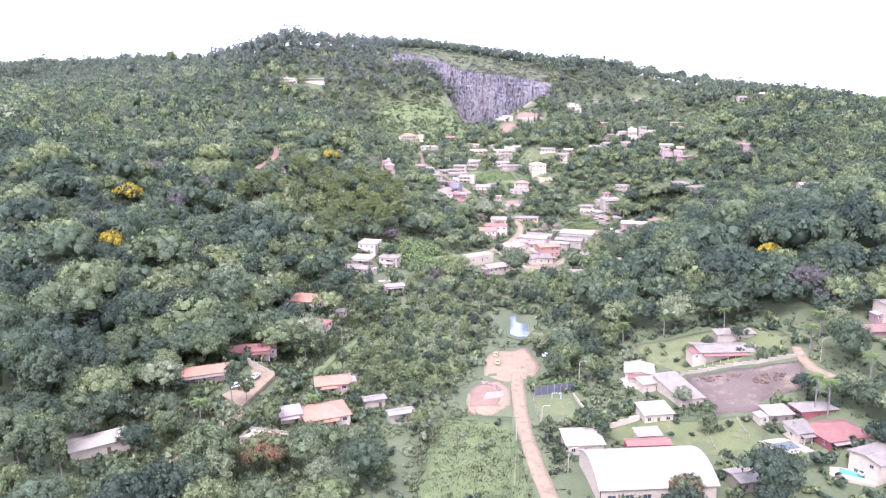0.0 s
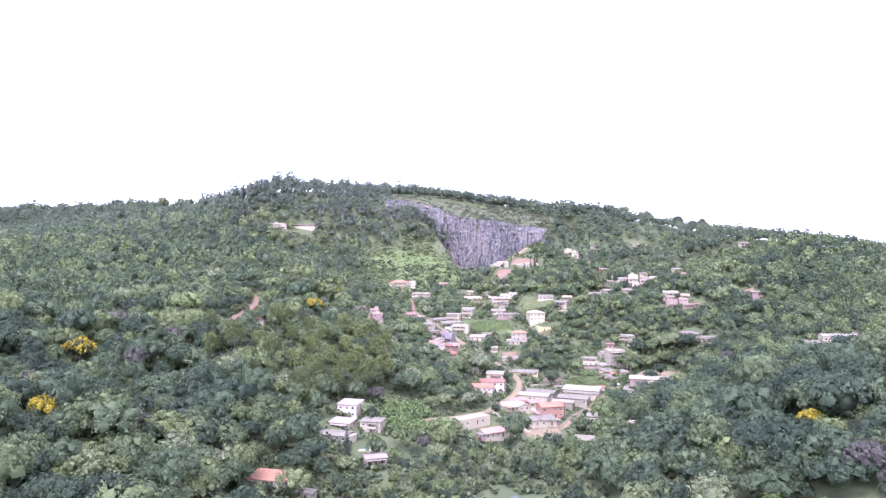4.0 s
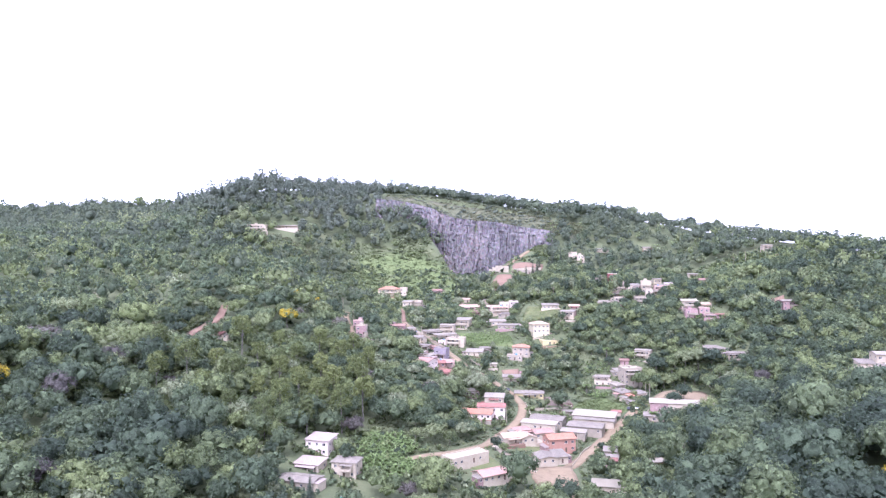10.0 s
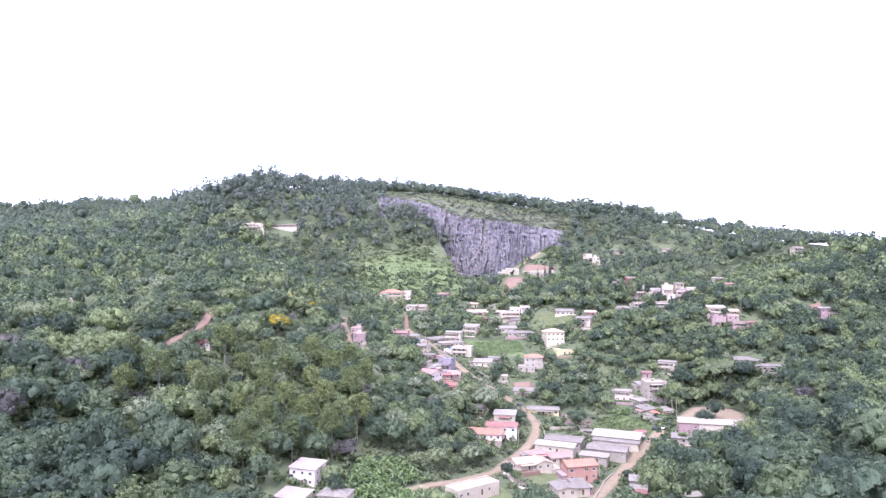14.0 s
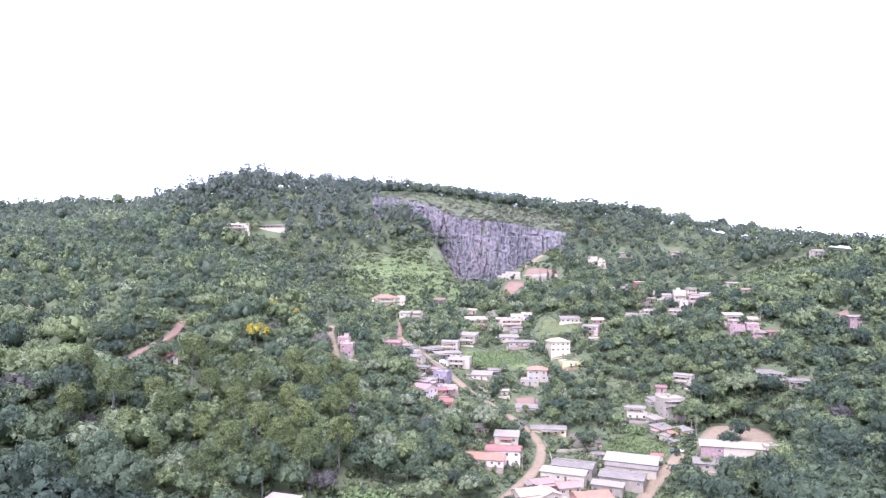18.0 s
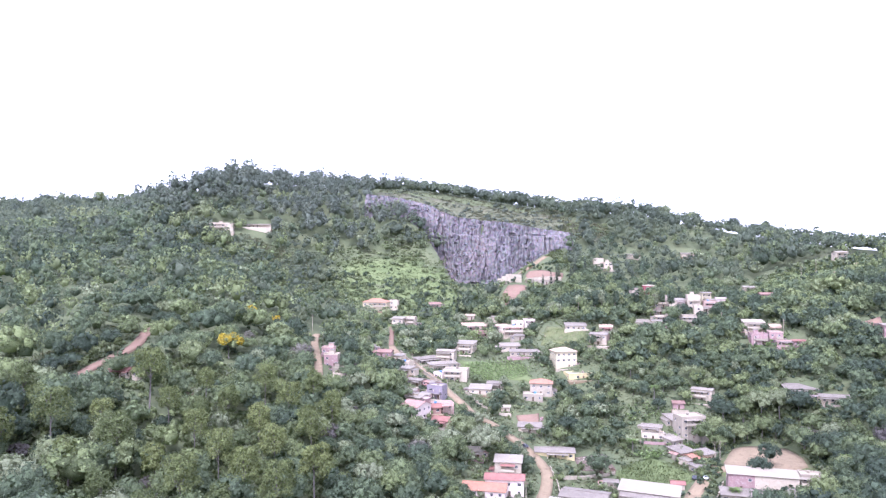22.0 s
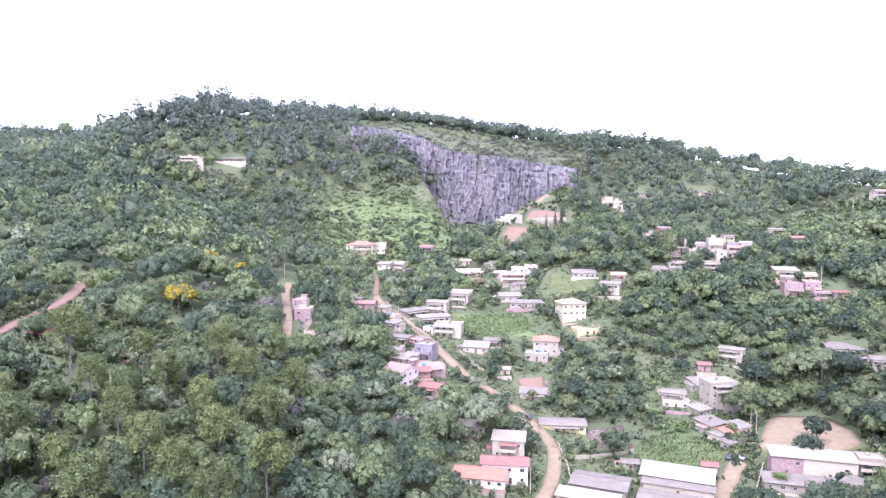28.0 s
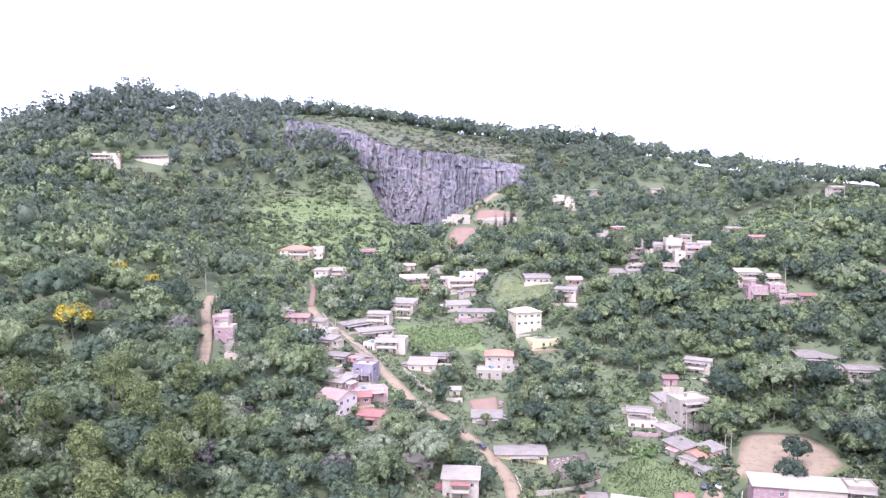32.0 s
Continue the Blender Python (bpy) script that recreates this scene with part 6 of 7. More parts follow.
def free_spots(rng, x0, x1, y0, y1, step, keep=1.0, avoid=None):
    """Points about a step apart over an area, away from the clearings and within the hills in sight."""
    xs, ys = np.meshgrid(np.arange(x0, x1, step), np.arange(y0, y1, step))
    x = (xs + rng.uniform(-0.42, 0.42, xs.shape) * step).ravel()
    y = (ys + rng.uniform(-0.42, 0.42, ys.shape) * step).ravel()
    ok = np.abs(x - 8) < 0.65 * np.maximum(y, 0) + 18
    ok &= y < np.interp(x, [-720, -437, -187, -60, 66, 163, 279, 367, 620], [1085, 1050, 925, 1035, 985, 955, 885, 740, 720]) + 12
    if keep < 1:
        ok &= rng.uniform(0, 1, x.shape) < keep
    x, y = x[ok], y[ok]
    c = np.array(CLEAR if avoid is None else avoid)
    good = np.ones(len(x), bool)
    for i in range(0, len(x), 2000):
        d2 = (x[i:i + 2000, None] - c[None, :, 0]) ** 2 + (y[i:i + 2000, None] - c[None, :, 1]) ** 2
        good[i:i + 2000] = ~(d2 < c[None, :, 2] ** 2).any(1)
    return x[good], y[good]


def woods(name, label, x, y, rng, shapes, material="tree", size=(0.7, 1.55), lift=0.0, tone=None):
    """Many trees joined into one wood."""
    V, T, C, off = [], [], [], 0
    z = relief(x, y)
    kind = rng.integers(0, len(shapes), len(x))
    sc = size[0] + (size[1] - size[0]) * rng.beta(1.4, 2.0, len(x))
    sc = sc * np.where(((x - VILLAGE[0]) / VILLAGE[2]) ** 2 + ((y - VILLAGE[1]) / VILLAGE[3]) ** 2 < 1, 0.72, 1.0)
    sc = sc * (1 + 0.2 * smooth_noise(x + 40, y, 0.013) + 0.1 * smooth_noise(x, y + 90, 0.05))
    turn = rng.uniform(0, 2 * np.pi, len(x))
    hue = np.clip(rng.beta(1.3, 1.7, len(x)) + 0.1 * smooth_noise(x, y, 0.021), 0.0, 1.0)
    hue = np.clip(hue + 0.24 * np.exp(-((x - 5) / 60) ** 2 - ((y - 340) / 90) ** 2) - 0.14 * np.exp(-((x - 170) / 100) ** 2 - ((y - 340) / 120) ** 2) - 0.1 * np.exp(-((x + 180) / 110) ** 2 - ((y - 420) / 180) ** 2), 0, 1)
    hue = np.clip(hue - 0.1 * np.clip((np.abs(x - 10) - 70) / 110, 0, 1) * np.clip((420 - y) / 90, 0, 1) + 0.09 * ((np.abs(x - 10) < 120) & (y > 380) & (y < 720)), 0, 1)
    scrubby = np.exp(-((x + 12) / 34) ** 2 - ((y - 262) / 72) ** 2)
    sc, hue = sc * (1 - 0.34 * scrubby), np.clip(hue + 0.2 * scrubby, 0, 1)
    if tone is not None:
        hue = np.clip(tone + 0.13 * rng.standard_normal(len(x)), 0, 1)
    for k, (v, t) in enumerate(shapes):
        sel = np.where(kind == k)[0]
        if not len(sel):
            continue
        c, s = np.cos(turn[sel])[:, None], np.sin(turn[sel])[:, None]
        q = sc[sel][:, None]
        vz = sc[sel] * rng.uniform(0.85, 1.2, len(sel))
        P = np.stack([(v[:, 0] * c - v[:, 1] * s) * q + x[sel][:, None], (v[:, 0] * s + v[:, 1] * c) * q + y[sel][:, None],
                      v[:, 2] * vz[:, None] + z[sel][:, None] + lift], -1)
        if v.shape[1] == 6:
            P = np.concatenate([P, np.stack([v[:, 3] * c - v[:, 4] * s, v[:, 3] * s + v[:, 4] * c, np.broadcast_to(v[:, 5], (len(sel), len(v)))], -1)], -1)
        V.append(P.reshape(-1, P.shape[-1]))
        T.append((t[None] + (np.arange(len(sel)) * len(v))[:, None, None] + off).reshape(-1, 3))
        C.append(np.repeat(hue[sel], len(v)))
        off += len(sel) * len(v)
    me = raw_mesh(name, np.concatenate(V), np.concatenate(T), np.concatenate(C))
    return tagged(part_of(name, me, material), label, "forest", kind="stuff")



srng = np.random.default_rng(23)


def tree_kinds():
    """Meshes of single trees: a trunk with limbs and a crown, round, spreading or upright."""
    kinds = []
    for r, h, b, n, lv, tall in ((4.2, 6.5, 2.5, 18, 44, 0), (5.2, 7.0, 3.0, 22, 46, 0), (3.4, 6.0, 2.2, 15, 42, 0), (6.2, 6.0, 3.6, 26, 46, 0), (3.0, 9.0, 2.5, 18, 40, 0), (4.6, 8.0, 2.5, 22, 42, 0),
                              (2.6, 4.6, 1.6, 12, 40, 0), (5.6, 5.0, 3.2, 22, 44, 0), (2.8, 12.0, 3.5, 20, 34, 1.0), (3.8, 7.2, 2.2, 18, 44, 0)):
        cv, ct = crown(srng, r, h, b, n, int(lv * 1.05), 0.42, tall=tall)
        tv, tt = stem(srng, b + h * 0.6, 0.16 + 0.03 * r, limbs=3, spread=r * 0.55)
        kinds.append((raw_mesh("crown", cv, ct), raw_mesh("trunk", tv, tt), r))
    return kinds


TREES = tree_kinds()
FORMS = ("round-crowned", "broad", "small round", "spreading", "upright", "tall round", "young", "flat-topped", "slender", "bushy")


def tree(x, y, kind, scale=1.0, label="", name="tree", crown_mat="tree_solo"):
    top = empty(name, x, y, on_ground(x, y), (x * 37 + y * 11) % 360, label or "%s broadleaf tree with dense green leaves" % FORMS[kind], "tree", "garden trees")
    top.scale = (scale, scale, scale)
    cm, tm, r = TREES[kind]
    part_of("trunk", tm, "bark", top)
    part_of("crown", cm, crown_mat, top)
    keep_clear(x, y, r * scale * (0.62 if kind < 10 else 0.3))
    return top


def blossom(top, kind, material, tufts=150):
    """Flowers over the upper part of a crown."""
    r = TREES[kind][2]
    v, t = crown(srng, r * 1.02, 6.0, 2.8, 16, tufts, 0.5, low=-0.1, heart=False)
    part_of("blossom", raw_mesh("blossom", v, t, np.clip(srng.beta(2, 2, len(v)), 0, 1)), material, top, "clusters of bright flowers")


for x, y, r in ((158, 500, 9), (150, 505, 10), (160, 514, 9), (140, 500, 9), (156, 490, 9), (149, 482, 8), (160, 482, 8), (166, 492, 7), (37, 477, 4.5), (30, 478, 5), (33, 461, 5), (58, 502, 6), (50, 522, 5), (138, 546, 5), (156, 482, 7), (158, 474, 6), (150, 461, 6), (146, 454, 5), (238, 441, 9), (228, 436, 9), (246, 446, 9), (218, 430, 9), (210, 420, 8), (226, 424, 8), (238, 430, 8), (228, 412, 7), (-53, 268, 7), (-52, 260, 6), (-47, 218, 7), (-45, 208, 7), (-43, 200, 6), (-62, 326, 6), (-88, 186, 7), (-84, 178, 6)):
    keep_clear(x, y, r)
for x, y in ((224, 433), (232, 428), (240, 424), (246, 432), (238, 436), (250, 440), (230, 420), (201, 439), (208, 435), (215, 431), (222, 427), (229, 423), (197, 432), (204, 428), (211, 424), (218, 420), (225, 416), (193, 425), (200, 421), (207, 417), (214, 413), (221, 409), (189, 418), (196, 414), (203, 410), (210, 406), (216, 402), (185, 411), (192, 407), (199, 403), (206, 399), (212, 395)):
    keep_clear(x, y, 5.5)
for x, y, k, sc in ((-83, 520, 0, 1.3), (-167, 368, 0, 1.55), (-141, 293, 2, 1.6), (163, 322, 3, 1.25), (142, 298, 2, 1.35), (-76, 576, 2, 0.8), (-90, 580, 2, 0.8)):
    blossom(tree(x, y, k, sc, "tree in full bright yellow blossom", "yellow_tree"), k, "yellow_flowers", 120 if y in (520, 576, 580, 322) else 80)
    keep_clear(x, y, 7.5)
    keep_clear(x * 0.985, y - 8, 7.5)
for x, y, k, sc in ((-45.5, 165, 3, 0.95), (60, 158, 1, 0.8)):
    blossom(tree(x, y, k, sc, "spreading tree with dull orange-red blossom", "flame_tree"), k, "red_flowers", 80)
for x, y, r in ((-79, 507, 7), (-76, 499, 6), (-84, 477, 6), (-80, 470, 5), (-109, 474, 8), (-105, 466, 8), (-100, 458, 7), (-122, 480, 6), (-116, 500, 7), (-118, 506, 7), (-126, 470, 6), (-112, 512, 6), (-120, 528, 6), (-45.5, 165, 7), (-42, 157, 6), (-38, 149, 6), (62, 226, 6), (58, 217, 6), (66, 214, 5), (96, 172, 7), (92, 164, 6), (103, 160, 7), (98, 152, 7), (88, 176, 6), (110, 158, 7), (60, 236, 5), (72, 246, 5), (52, 240, 5), (47, 232, 4)):
    keep_clear(x, y, r)
for x, y, k, sc in ((147, 494, 9, 1.15), (34, 421, 2, 0.8), (37.5, 418, 6, 0.9), (39, 262, 7, 1.0), (46, 264, 3, 0.9), (45, 252, 7, 0.85), (75, 207, 2, 0.9), (80, 199, 6, 1.0), (77, 191, 2, 0.8), (46, 190, 6, 1.0), (47.5, 196, 2, 0.7),
                    (-63, 196, 8, 1.1), (-60, 200, 4, 0.9), (-33, 291, 4, 1.2), (-30, 380, 4, 1.0), (112, 205, 7, 0.7), (56, 230, 6, 0.9), (66, 241, 6, 1.0), (88, 240, 6, 0.8), (96, 243, 6, 0.8), (107, 243, 2, 0.8)):
    tree(x, y, k, sc)
for x, y, k, sc in ((226, 876, 7, 1.0), (250, 868, 7, 0.9), (281, 850, 7, 1.0), (304, 835, 7, 1.0), (296, 842, 7, 0.8), (-330, 975, 1, 1.2), (-344, 985, 0, 1.3), (-372, 990, 1, 1.2)):
    t = tree(x, y, k, sc, "tall flat-topped tree standing above the ridge", "ridge_tree")
    t.scale = (sc, sc, sc * 1.7)

for k, (r, h, b) in enumerate(((4.8, 14, 4.5), (5.6, 15, 5), (4.2, 14, 4), (5.2, 16.5, 5))):
    cv, ct = crown(srng, r, h, b, 24, 130, 0.42, tall=1.0, heart=False, skyward=0.5)
    tv, tt = stem(srng, b + h * 0.8, 0.3, limbs=6, spread=r * 0.5)
    TREES.append((raw_mesh("crown", cv, ct), raw_mesh("trunk", tv, tt), r))
FORMS += ("tall airy",) * 4
for k, (x, y) in enumerate(((-83, 400), (-66, 392), (-50, 402), (-36, 412), (-28, 428), (-97, 410), (-75, 418), (-58, 426), (-44, 438), (-110, 424), (-92, 432), (-70, 438), (-52, 452), (-34, 452), (-128, 440), (-84, 452),
                            (-66, 462), (-46, 470), (-30, 474), (-95, 462), (-78, 474), (-58, 484), (-40, 490), (-62, 405), (-88, 420), (-100, 436), (-72, 450), (-48, 420), (-118, 410))):
    tree(x, y, 10 + k % 4, 0.85 + 0.09 * (k % 5), "tall airy eucalyptus with olive-green leaf clumps on a pale trunk", "eucalyptus_tree", "olive_leaves")
def conifer_mesh(rng, height, radius):
    """A dark conifer: drooping whorls of needle sprays that shorten towards the tip."""
    V, N, T = [], [], []
    for k in range(int(height * 1.6)):
        f = (k + 0.5) / int(height * 1.6)
        z, reach = height * (0.1 + 0.9 * f), radius * (1 - f) ** 0.8 + 0.15
        for a in np.arange(9) * 0.698 + rng.uniform(0, 6.3):
            d = np.array([np.cos(a), np.sin(a), 0.0])
            sd = np.array([-d[1], d[0], 0.0]) * (0.16 * reach + 0.12)
            r = reach * rng.uniform(0.7, 1.15)
            tri = [d * r * 0.1 + sd + [0, 0, z], d * r * 0.1 - sd + [0, 0, z], d * r + [0, 0, z - 0.35 * r]]
            i = len(V)
            V += tri
            N += [d * 0.6 + [0, 0, 0.8]] * 3
            T.append((i, i + 1, i + 2))
    return raw_mesh("crown", np.concatenate([np.array(V), unit(np.array(N))], 1), np.array(T))


for k, (h, r) in enumerate(((13.0, 3.0), (17.0, 3.4), (10.0, 2.4))):
    tv, tt = stem(srng, h * 0.9, 0.22, bend=0.2, limbs=0)
    TREES.append((conifer_mesh(srng, h, r), raw_mesh("trunk", tv, tt), r))
FORMS += ("conical",) * 3
for k, (x, y) in enumerate(((77.8, 706.6), (96.2, 718), (93, 724), (107, 720), (114, 738), (101, 737), (111, 729), (119, 728), (124, 735), (24, 710), (-36, 331.5), (86, 716), (129, 722), (117, 745))):
    tree(x, y, 14 + k % 3, 0.95 + 0.1 * (k % 4), "dark conical conifer with drooping branches", "conifer", "conifer_needles")
for k in range(12):
    tree(110 + 4.3 * k, 651 + 3.0 * math.sin(k * 2.1), 8, 0.9 + 0.08 * (k % 4), "tall slender pine with a bare trunk beside the houses", "pine_tree", "conifer_needles")
SCRUB = ((-12, 285, 30, 60), (-25, 215, 30, 45), (5, 160, 24, 45), (25, 340, 20, 35), (40, 300, 30, 30))


def in_scrub(x, y):
    return np.any([((x - a) / c) ** 2 + ((y - b) / d) ** 2 < 1 for a, b, c, d in SCRUB], axis=0)


x, y = free_spots(srng, -60, 60, 110, 375, 7.5)
near = in_scrub(x, y)
for px, py in zip(x[near], y[near]):
    tree(float(px), float(py), int(srng.choice((2, 4, 6, 9, 0, 8))), float(srng.uniform(0.5, 0.85)), "low bushy tree in pale green scrub", "scrub_tree", "scrub_leaves")
for px in range(-55, 65, 5):
    for py in range(115, 375, 5):
        if in_scrub(np.array(px), np.array(py)):
            keep_clear(px, py, 4.5)
x, y = free_spots(srng, -112, 128, 118, 345, 11.5)
for px, py in zip(x, y):
    tree(float(px), float(py), int(srng.integers(0, 10)), float(srng.uniform(0.7, 1.05)))
x, y = free_spots(srng, 0, 190, 405, 575, 12.0)
for px, py in zip(x, y):
    tree(float(px), float(py), int(srng.integers(0, 8)), float(srng.uniform(0.45, 0.8)))

for x, y, k, sc in ((135, 518, 0, 0.95), (129.4, 522.2, 5, 1.25), (141.1, 524.4, 9, 1.15), (137.8, 530.6, 1, 1.15), (147.2, 529.9, 3, 1.05), (146.1, 536.9, 0, 1.35), (154.1, 530.5, 5, 0.95), (155, 537.4, 9, 1.25), (160.9, 530.6, 1, 1.15), (163.5, 537.1, 3, 1.15), (166.4, 527.6, 0, 1.05), (170.5, 533.3, 5, 1.35), (171.7, 524.3, 9, 0.95), (177, 528.9, 1, 1.25), (172.5, 516.1, 3, 1.15), (178.9, 519.1, 0, 1.15), (173, 507.3, 5, 1.05), (180, 507.7, 9, 1.35), (170.7, 499.4, 1, 0.95), (177.4, 497.2, 3, 1.25)):
    tree(x, y, k, sc, "leafy tree at the edge of the dirt field", "field_tree")
for x, y, k in ((36, 452, 2), (40, 462, 6), (62, 455, 6), (66, 470, 2), (44, 486, 9), (60, 492, 6), (70, 445, 6), (84, 425, 9), (90, 470, 6), (98, 478, 6), (116, 462, 2), (128, 478, 6), (122, 505, 2), (62, 515, 6), (38, 500, 9), (30, 512, 2), (24, 520, 6), (52, 526, 2), (2, 552, 6), (26, 548, 2)):
    tree(x, y, k, 0.55, "small garden tree between village houses", "garden_tree")

BUSHES = []
for k in range(4):
    bv, bt = crown(srng, 1.5, 2.4, -0.3, 8, 60, 0.24, low=0.3)
    BUSHES.append(raw_mesh("leaves", bv, bt))
for k, (x, y, s) in enumerate(((54.9, 230, 1.1), (57.3, 225, 1.3), (61.7, 220, 1.3), (67.5, 221, 1), (45.9, 203, 1), (81, 192, 0.9), (84.9, 194, 0.9), (82, 251, 0.9), (80.7, 245, 0.9), (96.8, 198, 0.8), (103.5, 191, 0.9), (29.8, 197, 1.2), (37, 199, 1.4), (40.3, 201, 1.3), (31, 184, 1.2), (29.7, 188, 1), (72.7, 169, 1.1), (78.3, 180, 0.9), (79, 178, 0.7), (88.8, 174, 1.1), (71.1, 179, 0.7), (97.2, 238, 0.9), (99.6, 236, 0.9), (103.9, 235, 1), (108.4, 237, 1.1), (110.3, 234, 0.8), (83.7, 239, 0.8), (85.3, 234, 0.9), (45.5, 214, 0.8), (54.3, 210, 0.8), (51.5, 206, 0.7), (58.1, 206, 0.7), (70.6, 198, 0.8), (66.9, 192, 0.6), (89.7, 196, 0.6), (94.2, 190, 0.8), (91.7, 177, 0.9), (77.1, 191, 1), (72.7, 191, 0.6), (58.2, 196, 0.6), (50, 188, 0.6), (30.9, 178, 1), (32.2, 173, 1))):
    bush = empty("garden_bush", x, y, on_ground(x, y) + 0.1, 53 * k % 360, "rounded green garden bush on the lawn", "bush", "garden bushes")
    bush.scale = (s, s, s * 0.9)
    part_of("leaves", BUSHES[k % 4], "tree_solo", bush)


def palm(x, y, height, label="tall palm with drooping feathery fronds"):
    top = empty("palm_tree", x, y, on_ground(x, y), 0, label, "palm", "palms")
    bm = bmesh.new()
    pts = [(0, 0, -1), (0.15, 0.05, height * 0.35), (0.1, 0.2, height * 0.7), (0.0, 0.3, height)]
    for (a, b), (ra, rb) in zip(zip(pts, pts[1:]), ((0.32, 0.24), (0.24, 0.2), (0.2, 0.17))):
        tube(bm, a, b, ra, rb, 8)
    bmesh.ops.remove_doubles(bm, verts=bm.verts, dist=0.01)
    part("trunk", bm, "bark", top)
    for k in range(15):
        a = k * 2.4
        rise = 0.9 - 0.08 * k
        ob = part_of("frond", FROND, "banana", top)
        ob.matrix_basis = pose(0, 0.3, height, 0, -18 * rise * 2 + 10, math.degrees(a))
    keep_clear(x, y, 2.0)


def frond_mesh(length, width, droop, leaflets):
    """A feathery frond: a bent rib with leaflets to both sides."""
    V, T = [], []
    for k in range(leaflets):
        s = (k + 0.5) / leaflets
        c = np.array([length * s * (1 - 0.25 * droop * s), 0, length * (0.28 * s - droop * s * s)])
        w = width * math.sin(math.pi * min(0.97, s * 0.85 + 0.12))
        for sd in (-1, 1):
            i = len(V)
            V += [c - np.array([0.14, 0, 0]), c + np.array([0.14, 0, 0.02]), c + np.array([0.28, sd * w, -0.35 * w])]
            T.append((i, i + 1, i + 2))
    return raw_mesh("frond", np.array(V), np.array(T), np.full(len(V), 0.5))


FROND = frond_mesh(3.4, 0.75, 0.55, 16)
for x, y, h in ((109.6, 194, 12), (112.2, 191.5, 11), (105, 252, 9), (85.5, 261, 8), (124, 226, 9), (130, 232, 9), (70, 262, 8), (132, 205, 8), (96, 514, 6), (122, 468, 5), (165, 470, 6), (-70, 187, 6), (-40, 200, 6), (150, 345, 9), (165, 352, 9), (121, 293, 13), (-12, 548, 7), (118, 555, 7)):
    palm(x, y, h)


def banana_shape(rng, n=8, size=2.4):
    V, T = [], []
    for k in range(n):
        a, up = rng.uniform(0, 2 * np.pi), rng.uniform(0.5, 1.25)
        d, sd = np.array([np.cos(a), np.sin(a), 0]), np.array([-np.sin(a), np.cos(a), 0])
        L = size * rng.uniform(0.75, 1.15)
        i = len(V)
        for s, w in ((0, 0.08), (0.3, 0.3), (0.62, 0.32), (1.0, 0.03)):
            c = d * L * s * (0.6 if up > 0.9 else 0.9) + np.array([0, 0, 1.1 + L * (up * s - 0.75 * s * s)])
            V += [c - sd * w, c + sd * w]
        for j in range(3):
            p = i + 2 * j
            T += [(p, p + 1, p + 3), (p, p + 3, p + 2)]
    return np.array(V), np.array(T)


PALE = [crown(srng, r, h, -0.4, 5, 18, 0.65, skyward=0.6, boughs=False) for r, h in ((1.5, 2.2), (1.9, 2.4), (1.1, 1.6), (2.3, 2.2))]
BANANAS = [banana_shape(srng) for _ in range(5)]


def grove(name, label, cx, cy, rx, ry, step, size=(0.9, 1.4), material="banana", shapes=None, clear=True, tone=None, bare=True):
    x, y = np.meshgrid(np.arange(cx - rx, cx + rx, step), np.arange(cy - ry, cy + ry, step))
    x = (x + srng.uniform(-0.4, 0.4, x.shape) * step).ravel()
    y = (y + srng.uniform(-0.4, 0.4, y.shape) * step).ravel()
    ok = ((x - cx) / rx) ** 2 + ((y - cy) / ry) ** 2 < srng.uniform(0.6, 1.05, len(x))
    b = np.array(BARE)
    if bare:
        ok &= ~((x[:, None] - b[None, :, 0]) ** 2 + (y[:, None] - b[None, :, 1]) ** 2 < b[None, :, 2] ** 2).any(1)
    woods(name, label, x[ok], y[ok], srng, shapes or BANANAS, material, size, tone=0.72 if shapes is PALE else tone)
    for f in (0.0, 0.45, 0.85) if clear else ():
        for k in range(10):
            keep_clear(cx + rx * f * math.cos(k * 0.63), cy + ry * f * math.sin(k * 0.63), min(rx, ry) * 0.4 + 1)


grove("banana_grove", "pale green banana grove on the valley floor", -13, 398, 15, 25, 2.0, (1.2, 1.9), tone=0.7)
grove("banana_plot", "banana plants behind long sheds", 103, 512, 8, 5, 1.8, (1.2, 1.8), bare=False)
grove("crop_rows", "broad-leaved crops on the village terrace", 41, 591, 23, 14, 1.7, (0.9, 1.35), bare=False, tone=0.62)
grove("maize_strip", "strip of tall leafy maize behind the pitch fence", 39, 229.5, 9, 2.6, 1.3, (0.8, 1.1))
grove("bank_bananas", "banana plants on the wooded bank", 196, 588, 16, 14, 2.6, (1.1, 1.6))
grove("slope_bananas", "banana plants among trees on the slope", 110, 545, 14, 10, 2.6, (1.1, 1.5))
grove("village_bananas", "banana clumps between the village gardens", 120, 520, 10, 6, 2.8, (1.1, 1.7), clear=False)
grove("garden_bananas", "banana clumps on the wooded village slope", 165, 560, 26, 22, 5.0, (1.2, 1.9), clear=False)
grove("street_bananas", "banana clumps below the street", -8, 540, 14, 14, 4.5, (1.1, 1.7), clear=False)
grove("field_bananas", "banana clumps beside the dirt field", 170, 520, 10, 16, 4.0, (1.2, 1.8), clear=False)
grove("house_bananas", "banana plants beside pink-roofed houses", -14, 232, 10, 8, 2.4, (1.1, 1.6))


